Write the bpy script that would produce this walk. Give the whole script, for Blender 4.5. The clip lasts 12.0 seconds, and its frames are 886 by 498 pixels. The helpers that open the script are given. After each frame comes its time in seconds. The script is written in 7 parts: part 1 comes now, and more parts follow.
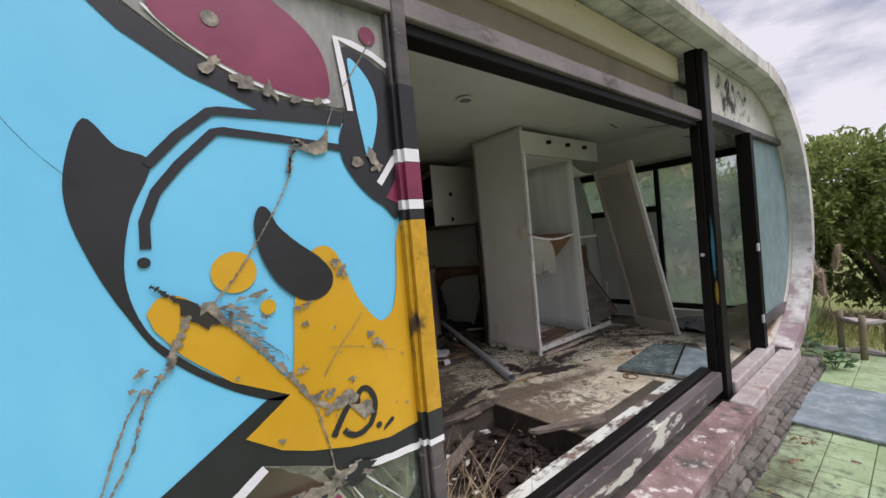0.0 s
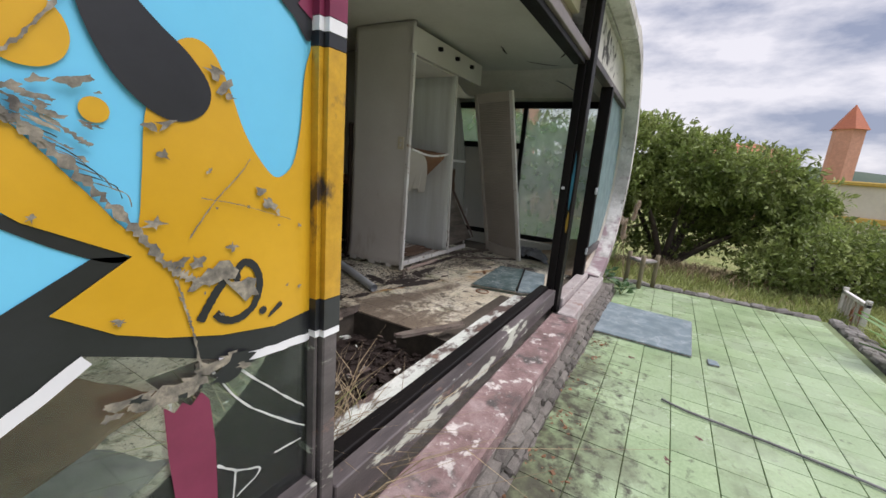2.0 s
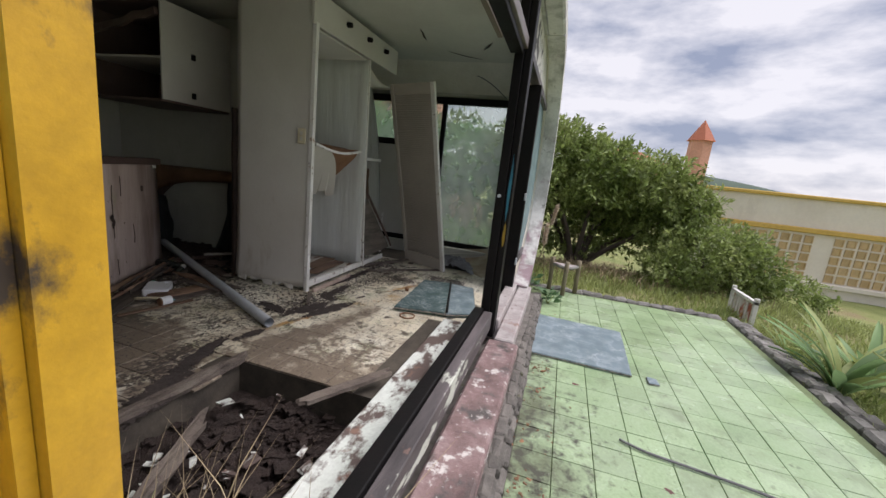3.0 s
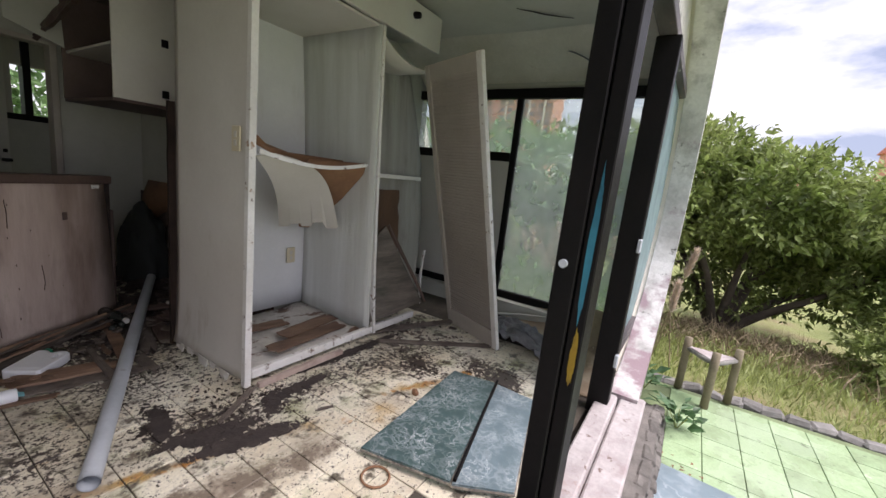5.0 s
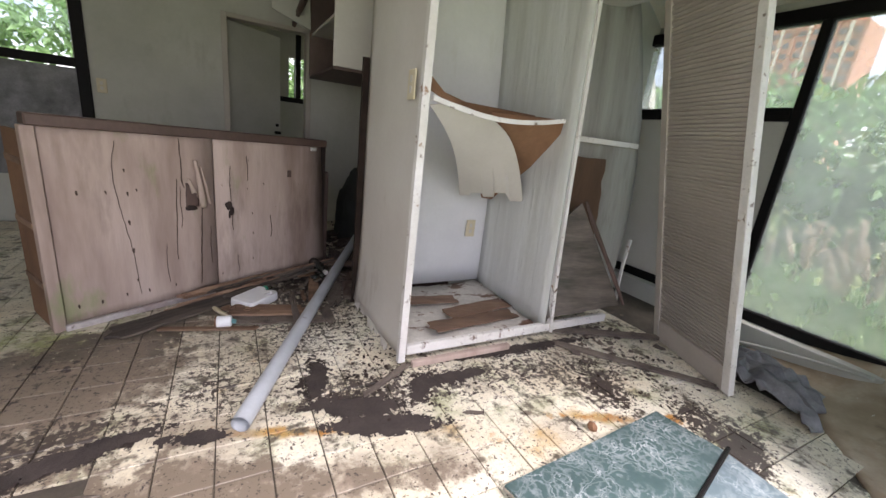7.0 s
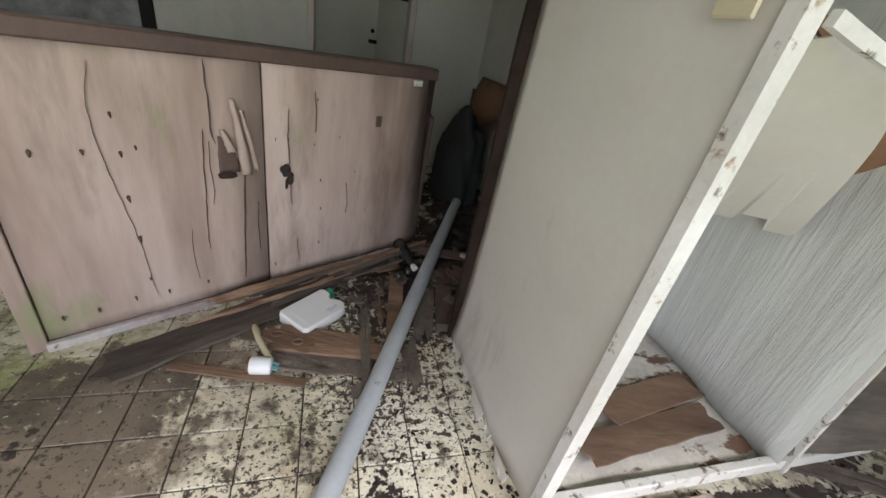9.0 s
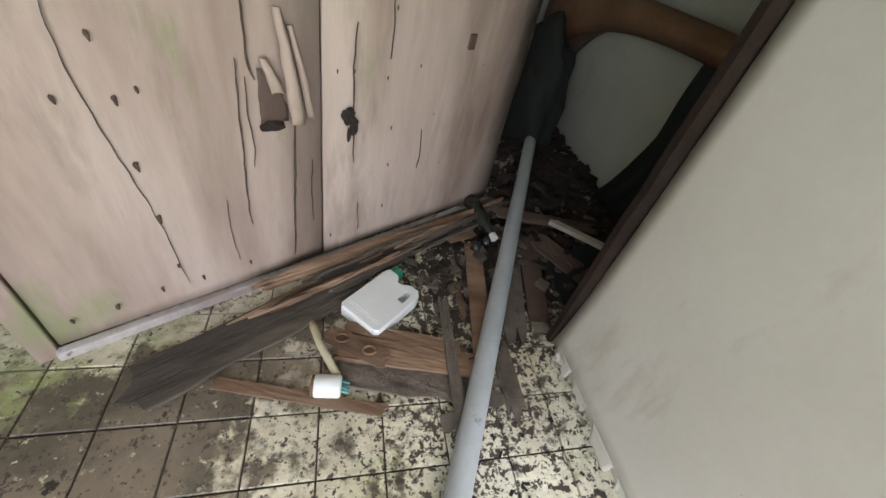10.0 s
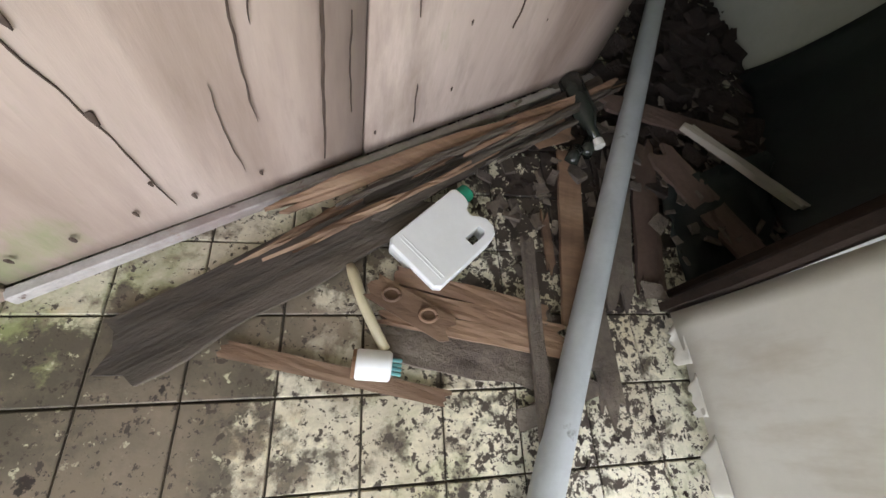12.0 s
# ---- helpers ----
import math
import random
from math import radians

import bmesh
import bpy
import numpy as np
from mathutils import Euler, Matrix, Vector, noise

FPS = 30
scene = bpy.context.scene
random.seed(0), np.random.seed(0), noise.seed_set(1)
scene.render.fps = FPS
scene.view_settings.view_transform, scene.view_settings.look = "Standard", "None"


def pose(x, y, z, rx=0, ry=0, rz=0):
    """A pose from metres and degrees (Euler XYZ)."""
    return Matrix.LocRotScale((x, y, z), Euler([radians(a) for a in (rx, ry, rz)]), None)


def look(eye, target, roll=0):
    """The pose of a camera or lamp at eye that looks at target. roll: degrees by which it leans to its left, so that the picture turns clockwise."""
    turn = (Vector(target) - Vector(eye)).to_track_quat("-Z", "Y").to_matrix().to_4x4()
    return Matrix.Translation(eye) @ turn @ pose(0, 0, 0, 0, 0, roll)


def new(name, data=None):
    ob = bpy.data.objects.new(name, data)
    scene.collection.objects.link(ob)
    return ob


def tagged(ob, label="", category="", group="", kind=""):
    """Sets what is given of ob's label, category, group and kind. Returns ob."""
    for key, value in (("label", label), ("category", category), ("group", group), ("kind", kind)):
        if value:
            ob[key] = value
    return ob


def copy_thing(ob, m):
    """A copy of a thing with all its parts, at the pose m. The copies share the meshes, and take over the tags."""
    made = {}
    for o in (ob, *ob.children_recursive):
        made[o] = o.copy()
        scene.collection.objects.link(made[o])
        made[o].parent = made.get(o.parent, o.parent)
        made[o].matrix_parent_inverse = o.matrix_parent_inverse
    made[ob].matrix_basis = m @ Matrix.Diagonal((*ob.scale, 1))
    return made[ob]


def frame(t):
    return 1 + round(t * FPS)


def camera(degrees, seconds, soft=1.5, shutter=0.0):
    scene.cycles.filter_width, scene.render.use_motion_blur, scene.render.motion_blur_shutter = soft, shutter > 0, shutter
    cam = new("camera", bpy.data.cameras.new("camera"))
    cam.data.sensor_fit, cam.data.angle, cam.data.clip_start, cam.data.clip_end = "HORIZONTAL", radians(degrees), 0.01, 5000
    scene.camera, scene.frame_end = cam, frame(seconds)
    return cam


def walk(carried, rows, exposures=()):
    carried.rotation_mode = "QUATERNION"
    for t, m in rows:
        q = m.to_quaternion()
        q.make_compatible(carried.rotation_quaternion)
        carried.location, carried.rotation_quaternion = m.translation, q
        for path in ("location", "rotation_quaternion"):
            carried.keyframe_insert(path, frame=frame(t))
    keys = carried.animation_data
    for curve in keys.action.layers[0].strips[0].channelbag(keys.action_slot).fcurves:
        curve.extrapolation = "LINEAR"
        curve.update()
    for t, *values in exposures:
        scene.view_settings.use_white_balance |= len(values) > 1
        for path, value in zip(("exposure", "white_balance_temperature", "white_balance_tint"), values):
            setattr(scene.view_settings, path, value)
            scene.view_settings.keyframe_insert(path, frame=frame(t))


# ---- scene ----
cam = camera(97.1, 12.0)
PATH = [
    (0, (0.56, 0.692, 1.457), (1.814, 2.25, 1.42), -5.1),
    (0.5, (0.495, 0.796, 1.443), (1.785, 2.312, 1.252), -4.1),
    (1, (0.435, 0.659, 1.381), (1.803, 2.077, 1.037), -2.3),
    (1.5, (0.436, 0.69, 1.346), (1.904, 1.986, 0.943), 0.1),
    (2, (0.559, 0.953, 1.305), (2.262, 1.913, 0.883), 4.8),
    (2.5, (0.723, 1.134, 1.34), (2.568, 1.802, 0.953), 6.3),
    (2.7, (0.84, 1.201, 1.325), (2.723, 1.75, 0.934), 6.2),
    (4.3, (2.07, 1.377, 1.385), (3.949, 1.929, 0.981), 6.2),
    (4.5, (2.262, 1.384, 1.371), (4.096, 2.089, 0.998), 6.2),
    (5, (2.634, 1.42, 1.4), (4.301, 2.464, 1.04), 6.4),
    (5.5, (2.774, 1.553, 1.372), (4.251, 2.844, 0.982), 7.1),
    (6, (2.961, 1.633, 1.317), (4.222, 3.119, 0.865), 7.1),
    (6.5, (3.02, 1.655, 1.309), (4.101, 3.263, 0.813), 6.8),
    (7, (3.013, 1.681, 1.277), (3.958, 3.358, 0.733), 6.6),
    (7.2, (3.017, 1.713, 1.246), (3.943, 3.394, 0.681), 6.9),
    (8.8, (3.1, 2.611, 1.345), (3.82, 4.226, 0.409), 12.6),
    (9, (3.15, 2.752, 1.331), (3.734, 4.403, 0.363), 11.6),
    (9.2, (3.145, 2.867, 1.318), (3.647, 4.535, 0.332), 11.3),
    (9.5, (3.1, 3.025, 1.312), (3.546, 4.645, 0.231), 11.6),
    (10, (2.979, 3.262, 1.252), (3.496, 4.662, -0.079), 15.1),
    (10.5, (2.947, 3.375, 1.164), (3.491, 4.572, -0.343), 17.8),
    (11, (2.935, 3.514, 1.103), (3.458, 4.524, -0.543), 20.1),
    (11.5, (2.93, 3.641, 1.07), (3.421, 4.507, -0.665), 23.2),
    (12, (2.926, 3.674, 1.048), (3.344, 4.488, -0.731), 26.4),
]
EXPOSURES = [(0.0, -0.1, 6500, 18), (2.7, 0.0, 6500, 15), (4.5, 0.3, 6500, 17), (5.0, 0.65, 6500, 19), (5.5, 1.1, 6500, 20), (6.5, 1.47, 6500, 20), (7.2, 1.5, 6500, 19),
             (8.8, 1.72, 6500, 12), (9.5, 1.9, 6500, 12), (10.0, 2.15, 6500, 8), (12.0, 2.4, 6500, 9)]
walk(cam, [(t, look(eye, target, roll)) for t, eye, target, roll in PATH], EXPOSURES)

# ---- world, sun ----
world = bpy.data.worlds.new("overcast_sky")
scene.world = world
world.use_nodes = True
wn, wl = world.node_tree.nodes, world.node_tree.links
wn.clear()
w_out = wn.new("ShaderNodeOutputWorld")
w_bg = wn.new("ShaderNodeBackground")
w_sky = wn.new("ShaderNodeTexSky")
w_sky.sky_type = "NISHITA"
w_sky.sun_disc = False
w_sky.sun_elevation = radians(60)
w_sky.sun_rotation = radians(150)
w_co = wn.new("ShaderNodeTexCoord")
w_map = wn.new("ShaderNodeMapping")
w_map.inputs["Scale"].default_value = (1.6, 1.6, 4.5)
w_noise = wn.new("ShaderNodeTexNoise")
w_noise.inputs["Scale"].default_value = 2.2
w_noise.inputs["Detail"].default_value = 7
w_noise.inputs["Roughness"].default_value = 0.55
w_ramp = wn.new("ShaderNodeValToRGB")
w_ramp.color_ramp.elements[0].position, w_ramp.color_ramp.elements[0].color = 0.38, (3.4, 3.9, 5.2, 1)
w_ramp.color_ramp.elements[1].position, w_ramp.color_ramp.elements[1].color = 0.58, (9.5, 9.5, 9.9, 1)
w_mix = wn.new("ShaderNodeMixRGB")
w_mix.inputs[0].default_value = 0.88
wl.new(w_co.outputs["Generated"], w_map.inputs["Vector"])
wl.new(w_map.outputs["Vector"], w_noise.inputs["Vector"])
wl.new(w_noise.outputs["Fac"], w_ramp.inputs["Fac"])
wl.new(w_sky.outputs["Color"], w_mix.inputs[1])
wl.new(w_ramp.outputs["Color"], w_mix.inputs[2])
wl.new(w_mix.outputs["Color"], w_bg.inputs["Color"])
w_bg.inputs["Strength"].default_value = 0.1
wl.new(w_bg.outputs["Background"], w_out.inputs["Surface"])

sun = new("sun", bpy.data.lights.new("sun", "SUN"))
sun.data.energy, sun.data.angle, sun.data.color = 3.3, radians(40), (1.0, 0.955, 0.94)
sun.matrix_world = pose(0, 0, 12, 30, 0, 15)

# daylight through the open front
day = new("opening_daylight", bpy.data.lights.new("opening_daylight", "AREA"))
day.data.shape, day.data.size, day.data.size_y = "RECTANGLE", 2.0, 1.7
day.data.energy, day.data.color = 7, (0.97, 0.98, 1.0)
day.matrix_world = pose(2.4, 1.57, 1.27, 72, 0, 0)


# ---- materials ----
def surface(name, cols, scale=3.0, fine=60.0, rough=0.7, bump=0.3, metal=0.0, stains=(), stretch=(1, 1, 1), vary=0.0, depth=0.004, spec=0.5, grain=0.35, turn=0.0):
    """cols: colours of the coarse variation. stains: (colour, scale, low, high, stretch, spots), spots: (x, y, z, radius, gain) or, for an ellipse, (x, y, z, half length, gain, half width, turn)."""
    m = bpy.data.materials.new(name)
    m.use_nodes = True
    n, l = m.node_tree.nodes, m.node_tree.links
    bsdf = n["Principled BSDF"]
    geo = n.new("ShaderNodeNewGeometry")

    def noise_of(sc, st, detail=5.0, rg=0.6):
        mp = n.new("ShaderNodeMapping")
        if turn:
            mp.vector_type = "TEXTURE"
            mp.inputs["Rotation"].default_value = (0, 0, radians(turn))
            mp.inputs["Scale"].default_value = (1 / st[0], 1 / st[1], 1 / st[2])
        else:
            mp.inputs["Scale"].default_value = st
        l.new(geo.outputs["Position"], mp.inputs["Vector"])
        t = n.new("ShaderNodeTexNoise")
        t.inputs["Scale"].default_value, t.inputs["Detail"].default_value, t.inputs["Roughness"].default_value = sc, detail, rg
        l.new(mp.outputs["Vector"], t.inputs["Vector"])
        return t.outputs["Fac"]

    def math(op, a, b):
        k = n.new("ShaderNodeMath")
        k.operation = op
        for i, v in enumerate((a, b)):
            if isinstance(v, (int, float)):
                k.inputs[i].default_value = v
            else:
                l.new(v, k.inputs[i])
        return k.outputs[0]

    coarse = noise_of(scale, stretch)
    ramp = n.new("ShaderNodeValToRGB")
    while len(ramp.color_ramp.elements) < len(cols):
        ramp.color_ramp.elements.new(0.5)
    for i, (e, c) in enumerate(zip(ramp.color_ramp.elements, cols)):
        e.position = 0.3 + 0.4 * i / max(1, len(cols) - 1)
        e.color = (*c, 1)
    l.new(coarse, ramp.inputs["Fac"])
    col = ramp.outputs["Color"]
    tiny = noise_of(fine, stretch, 6.0, 0.7)
    g = n.new("ShaderNodeMapRange")
    g.inputs["To Min"].default_value, g.inputs["To Max"].default_value = 1 - grain, 1 + grain
    l.new(tiny, g.inputs["Value"])
    mul = n.new("ShaderNodeVectorMath")
    mul.operation = "SCALE"
    l.new(col, mul.inputs[0])
    l.new(g.outputs[0], mul.inputs["Scale"])
    col = mul.outputs[0]
    if vary:
        info = n.new("ShaderNodeObjectInfo")
        geo_i = math("ADD", info.outputs["Random"], geo.outputs["Random Per Island"])
        fr = math("FRACT", geo_i, 0.0)
        vr = n.new("ShaderNodeMapRange")
        vr.inputs["To Min"].default_value, vr.inputs["To Max"].default_value = 1 - vary, 1 + vary
        l.new(fr, vr.inputs["Value"])
        m2 = n.new("ShaderNodeVectorMath")
        m2.operation = "SCALE"
        l.new(col, m2.inputs[0])
        l.new(vr.outputs[0], m2.inputs["Scale"])
        col = m2.outputs[0]
    rough_out = None
    for c, sc, lo, hi, st, spots in stains:
        f = noise_of(sc, st, 7.0, 0.65)
        for sx, sy, sz, rad, gain, *oval in spots:
            if oval:
                fit_in = n.new("ShaderNodeMapping")
                fit_in.vector_type = "TEXTURE"
                fit_in.inputs["Location"].default_value = (sx, sy, sz)
                fit_in.inputs["Rotation"].default_value = (0, 0, radians(oval[1]))
                fit_in.inputs["Scale"].default_value = (rad, oval[0], 1.0)
                l.new(geo.outputs["Position"], fit_in.inputs["Vector"])
                ln = n.new("ShaderNodeVectorMath")
                ln.operation = "LENGTH"
                l.new(fit_in.outputs["Vector"], ln.inputs[0])
                mr = n.new("ShaderNodeMapRange")
                mr.inputs["From Min"].default_value, mr.inputs["From Max"].default_value = 1.0, 0.25
                mr.inputs["To Min"].default_value, mr.inputs["To Max"].default_value = 0.0, gain
                l.new(ln.outputs["Value"], mr.inputs["Value"])
                f = math("ADD", f, mr.outputs[0])
                continue
            dist = n.new("ShaderNodeVectorMath")
            dist.operation = "DISTANCE"
            l.new(geo.outputs["Position"], dist.inputs[0])
            dist.inputs[1].default_value = (sx, sy, sz)
            mr = n.new("ShaderNodeMapRange")
            mr.inputs["From Min"].default_value, mr.inputs["From Max"].default_value = rad, 0.0
            mr.inputs["To Min"].default_value, mr.inputs["To Max"].default_value = 0.0, gain
            l.new(dist.outputs["Value"], mr.inputs["Value"])
            f = math("ADD", f, mr.outputs[0])
        mr = n.new("ShaderNodeMapRange")
        mr.inputs["From Min"].default_value, mr.inputs["From Max"].default_value = lo, hi
        l.new(f, mr.inputs["Value"])
        mx = n.new("ShaderNodeMixRGB")
        mx.inputs[2].default_value = (*c, 1)
        l.new(mr.outputs[0], mx.inputs[0])
        l.new(col, mx.inputs[1])
        col = mx.outputs[0]
    l.new(col, bsdf.inputs["Base Color"])
    rr = n.new("ShaderNodeMapRange")
    rr.inputs["To Min"].default_value, rr.inputs["To Max"].default_value = max(0.03, rough - 0.15), min(1, rough + 0.15)
    l.new(coarse, rr.inputs["Value"])
    l.new(rr.outputs[0], bsdf.inputs["Roughness"])
    bsdf.inputs["Metallic"].default_value = metal
    bsdf.inputs["Specular IOR Level"].default_value = spec
    if bump:
        bp = n.new("ShaderNodeBump")
        bp.inputs["Strength"].default_value, bp.inputs["Distance"].default_value = bump, depth
        l.new(tiny, bp.inputs["Height"])
        l.new(bp.outputs["Normal"], bsdf.inputs["Normal"])
    return m


def glass(name, tint, rough=0.02, opacity=0.0, haze=(0.7, 0.75, 0.75), crackle=0.0):
    """A pane: clear with a mirror's sheen, and a share of dirt that scatters."""
    m = bpy.data.materials.new(name)
    m.use_nodes = True
    n, l = m.node_tree.nodes, m.node_tree.links
    n.clear()
    out = n.new("ShaderNodeOutputMaterial")
    tr = n.new("ShaderNodeBsdfTransparent")
    tr.inputs["Color"].default_value = (*tint, 1)
    gl = n.new("ShaderNodeBsdfGlossy")
    gl.inputs["Roughness"].default_value = rough
    fr = n.new("ShaderNodeFresnel")
    fr.inputs["IOR"].default_value = 1.45
    m1 = n.new("ShaderNodeMixShader")
    l.new(fr.outputs[0], m1.inputs[0])
    l.new(tr.outputs[0], m1.inputs[1])
    l.new(gl.outputs[0], m1.inputs[2])
    df = n.new("ShaderNodeBsdfDiffuse")
    df.inputs["Color"].default_value = (*haze, 1)
    geo = n.new("ShaderNodeNewGeometry")
    ns = n.new("ShaderNodeTexNoise")
    ns.inputs["Scale"].default_value, ns.inputs["Detail"].default_value = 7.0, 8.0
    l.new(geo.outputs["Position"], ns.inputs["Vector"])
    mr = n.new("ShaderNodeMapRange")
    mr.inputs["From Min"].default_value, mr.inputs["From Max"].default_value = 0.3, 0.75
    mr.inputs["To Min"].default_value, mr.inputs["To Max"].default_value = opacity * 0.85, min(1, opacity * 1.15)
    l.new(ns.outputs["Fac"], mr.inputs["Value"])
    haze_fac = mr.outputs[0]
    crack_fac = None
    if crackle:
        vo = n.new("ShaderNodeTexVoronoi")
        vo.feature = "DISTANCE_TO_EDGE"
        vo.inputs["Scale"].default_value = crackle
        warp = n.new("ShaderNodeVectorMath")
        warp.operation = "MULTIPLY_ADD"
        l.new(ns.outputs["Color"], warp.inputs[0])
        warp.inputs[1].default_value = (0.4, 0.4, 0.4)
        l.new(geo.outputs["Position"], warp.inputs[2])
        l.new(warp.outputs[0], vo.inputs["Vector"])
        cr = n.new("ShaderNodeMapRange")
        cr.inputs["From Min"].default_value, cr.inputs["From Max"].default_value = 0.0, 0.028
        cr.inputs["To Min"].default_value, cr.inputs["To Max"].default_value = 0.5, 0.0
        l.new(vo.outputs["Distance"], cr.inputs["Value"])
        vo2 = n.new("ShaderNodeTexVoronoi")
        vo2.feature = "DISTANCE_TO_EDGE"
        vo2.inputs["Scale"].default_value = crackle * 2.3
        l.new(warp.outputs[0], vo2.inputs["Vector"])
        cr2 = n.new("ShaderNodeMapRange")
        cr2.inputs["From Min"].default_value, cr2.inputs["From Max"].default_value = 0.0, 0.16
        cr2.inputs["To Min"].default_value, cr2.inputs["To Max"].default_value = 0.22, 0.0
        l.new(vo2.outputs["Distance"], cr2.inputs["Value"])
        mx = n.new("ShaderNodeMath")
        mx.operation = "MAXIMUM"
        l.new(cr.outputs[0], mx.inputs[0])
        l.new(cr2.outputs[0], mx.inputs[1])
        fade = n.new("ShaderNodeMath")
        fade.operation = "MULTIPLY"
        l.new(mx.outputs[0], fade.inputs[0])
        patchy = n.new("ShaderNodeMapRange")
        patchy.inputs["From Min"].default_value, patchy.inputs["From Max"].default_value = 0.38, 0.6
        l.new(ns.outputs["Fac"], patchy.inputs["Value"])
        l.new(patchy.outputs[0], fade.inputs[1])
        crack_fac = fade.outputs[0]
        bp = n.new("ShaderNodeBump")
        bp.inputs["Strength"].default_value, bp.inputs["Distance"].default_value = 0.25, 0.01
        l.new(vo.outputs["Distance"], bp.inputs["Height"])
        l.new(bp.outputs["Normal"], gl.inputs["Normal"])
    m2 = n.new("ShaderNodeMixShader")
    l.new(haze_fac, m2.inputs[0])
    tl = n.new("ShaderNodeBsdfTranslucent")
    tl.inputs["Color"].default_value = (*haze, 1)
    m3 = n.new("ShaderNodeMixShader")
    m3.inputs[0].default_value = 0.5
    l.new(df.outputs[0], m3.inputs[1])
    l.new(tl.outputs[0], m3.inputs[2])
    l.new(m1.outputs[0], m2.inputs[1])
    l.new(m3.outputs[0], m2.inputs[2])
    top = m2.outputs[0]
    if crack_fac is not None:
        pale = n.new("ShaderNodeBsdfDiffuse")
        pale.inputs["Color"].default_value = (0.72, 0.78, 0.8, 1)
        m4 = n.new("ShaderNodeMixShader")
        l.new(crack_fac, m4.inputs[0])
        l.new(top, m4.inputs[1])
        l.new(pale.outputs[0], m4.inputs[2])
        top = m4.outputs[0]
    l.new(top, out.inputs["Surface"])
    return m


def translucent(m, share):
    """Lets a thin leaf pass a share of the light."""
    n, l = m.node_tree.nodes, m.node_tree.links
    bsdf, out = n["Principled BSDF"], n["Material Output"]
    tl = n.new("ShaderNodeBsdfTranslucent")
    mx = n.new("ShaderNodeMixShader")
    mx.inputs[0].default_value = share
    l.new(bsdf.inputs["Base Color"].links[0].from_socket, tl.inputs["Color"])
    l.new(bsdf.outputs[0], mx.inputs[1])
    l.new(tl.outputs[0], mx.inputs[2])
    l.new(mx.outputs[0], out.inputs["Surface"])


S1 = (1, 1, 1)
DIRT = (0.036, 0.027, 0.024)
DIRT_SPOTS = [(3.45, 4.2, 0.2, 0.5, 0.14), (2.35, 3.55, 0.2, 0.35, 0.09), (3.9, 4.6, 0.2, 0.8, 0.3), (1.9, 3.0, 0.2, 0.6, 0.12), (3.6, 3.5, 0.2, 0.3, 0.08)]
# solid cakes of black dirt, speckled stretches, rust streaks and grey scuffs: half length, strength, half width, turn
CAKES = [(3.50, 2.84, 0.2, 0.27, 0.27, 0.085, -16), (3.30, 3.22, 0.2, 0.22, 0.24, 0.10, 76), (3.73, 2.99, 0.2, 0.14, 0.2, 0.07, 60), (2.55, 3.02, 0.2, 0.3, 0.26, 0.075, 14), (2.2, 2.86, 0.2, 0.3, 0.24, 0.1, 22),
         (2.90, 2.99, 0.2, 0.14, 0.24, 0.055, -8), (4.35, 3.13, 0.2, 0.65, 0.22, 0.08, -3), (3.52, 3.06, 0.2, 0.3, 0.14, 0.08, -8), (4.82, 2.40, 0.2, 0.18, 0.12, 0.11, 60), (4.55, 2.68, 0.2, 0.16, 0.13, 0.08, 50), (4.95, 2.75, 0.2, 0.22, 0.16, 0.14, 60)]
SPECKS = [(3.5, 3.04, 0.2, 0.55, 0.13, 0.26, -14), (4.4, 2.93, 0.2, 0.75, 0.12, 0.24, -12), (2.93, 3.25, 0.2, 0.25, 0.09, 0.3, 0), (4.56, 2.67, 0.2, 0.22, 0.16, 0.18, 40), (4.8, 2.36, 0.2, 0.3, 0.17, 0.2, 60),
          (4.8, 2.18, 0.2, 0.32, 0.14, 0.12, 25), (3.4, 3.9, 0.2, 0.45, 0.085, 0.6, 0), (2.45, 3.1, 0.2, 0.4, 0.14, 0.2, 15)]
RUST = [(3.15, 2.92, 0.2, 0.45, 0.24, 0.045, -19), (4.42, 2.54, 0.2, 0.45, 0.22, 0.05, -24), (3.95, 2.6, 0.2, 0.35, 0.1, 0.15, -20), (4.68, 2.44, 0.2, 0.12, 0.22, 0.06, 0), (2.95, 3.24, 0.2, 0.06, 0.2, 0.05, 0)]
SCUFFS = [(2.6, 2.3, 0.2, 0.9, 0.25), (2.2, 2.9, 0.2, 0.8, 0.2), (3.0, 2.74, 0.2, 0.42, 0.2, 0.16, -12), (3.5, 2.6, 0.2, 0.5, 0.16, 0.15, -14), (2.6, 3.8, 0.2, 0.8, 0.12), (2.3, 3.4, 0.2, 0.6, 0.2, 0.3, 5)]
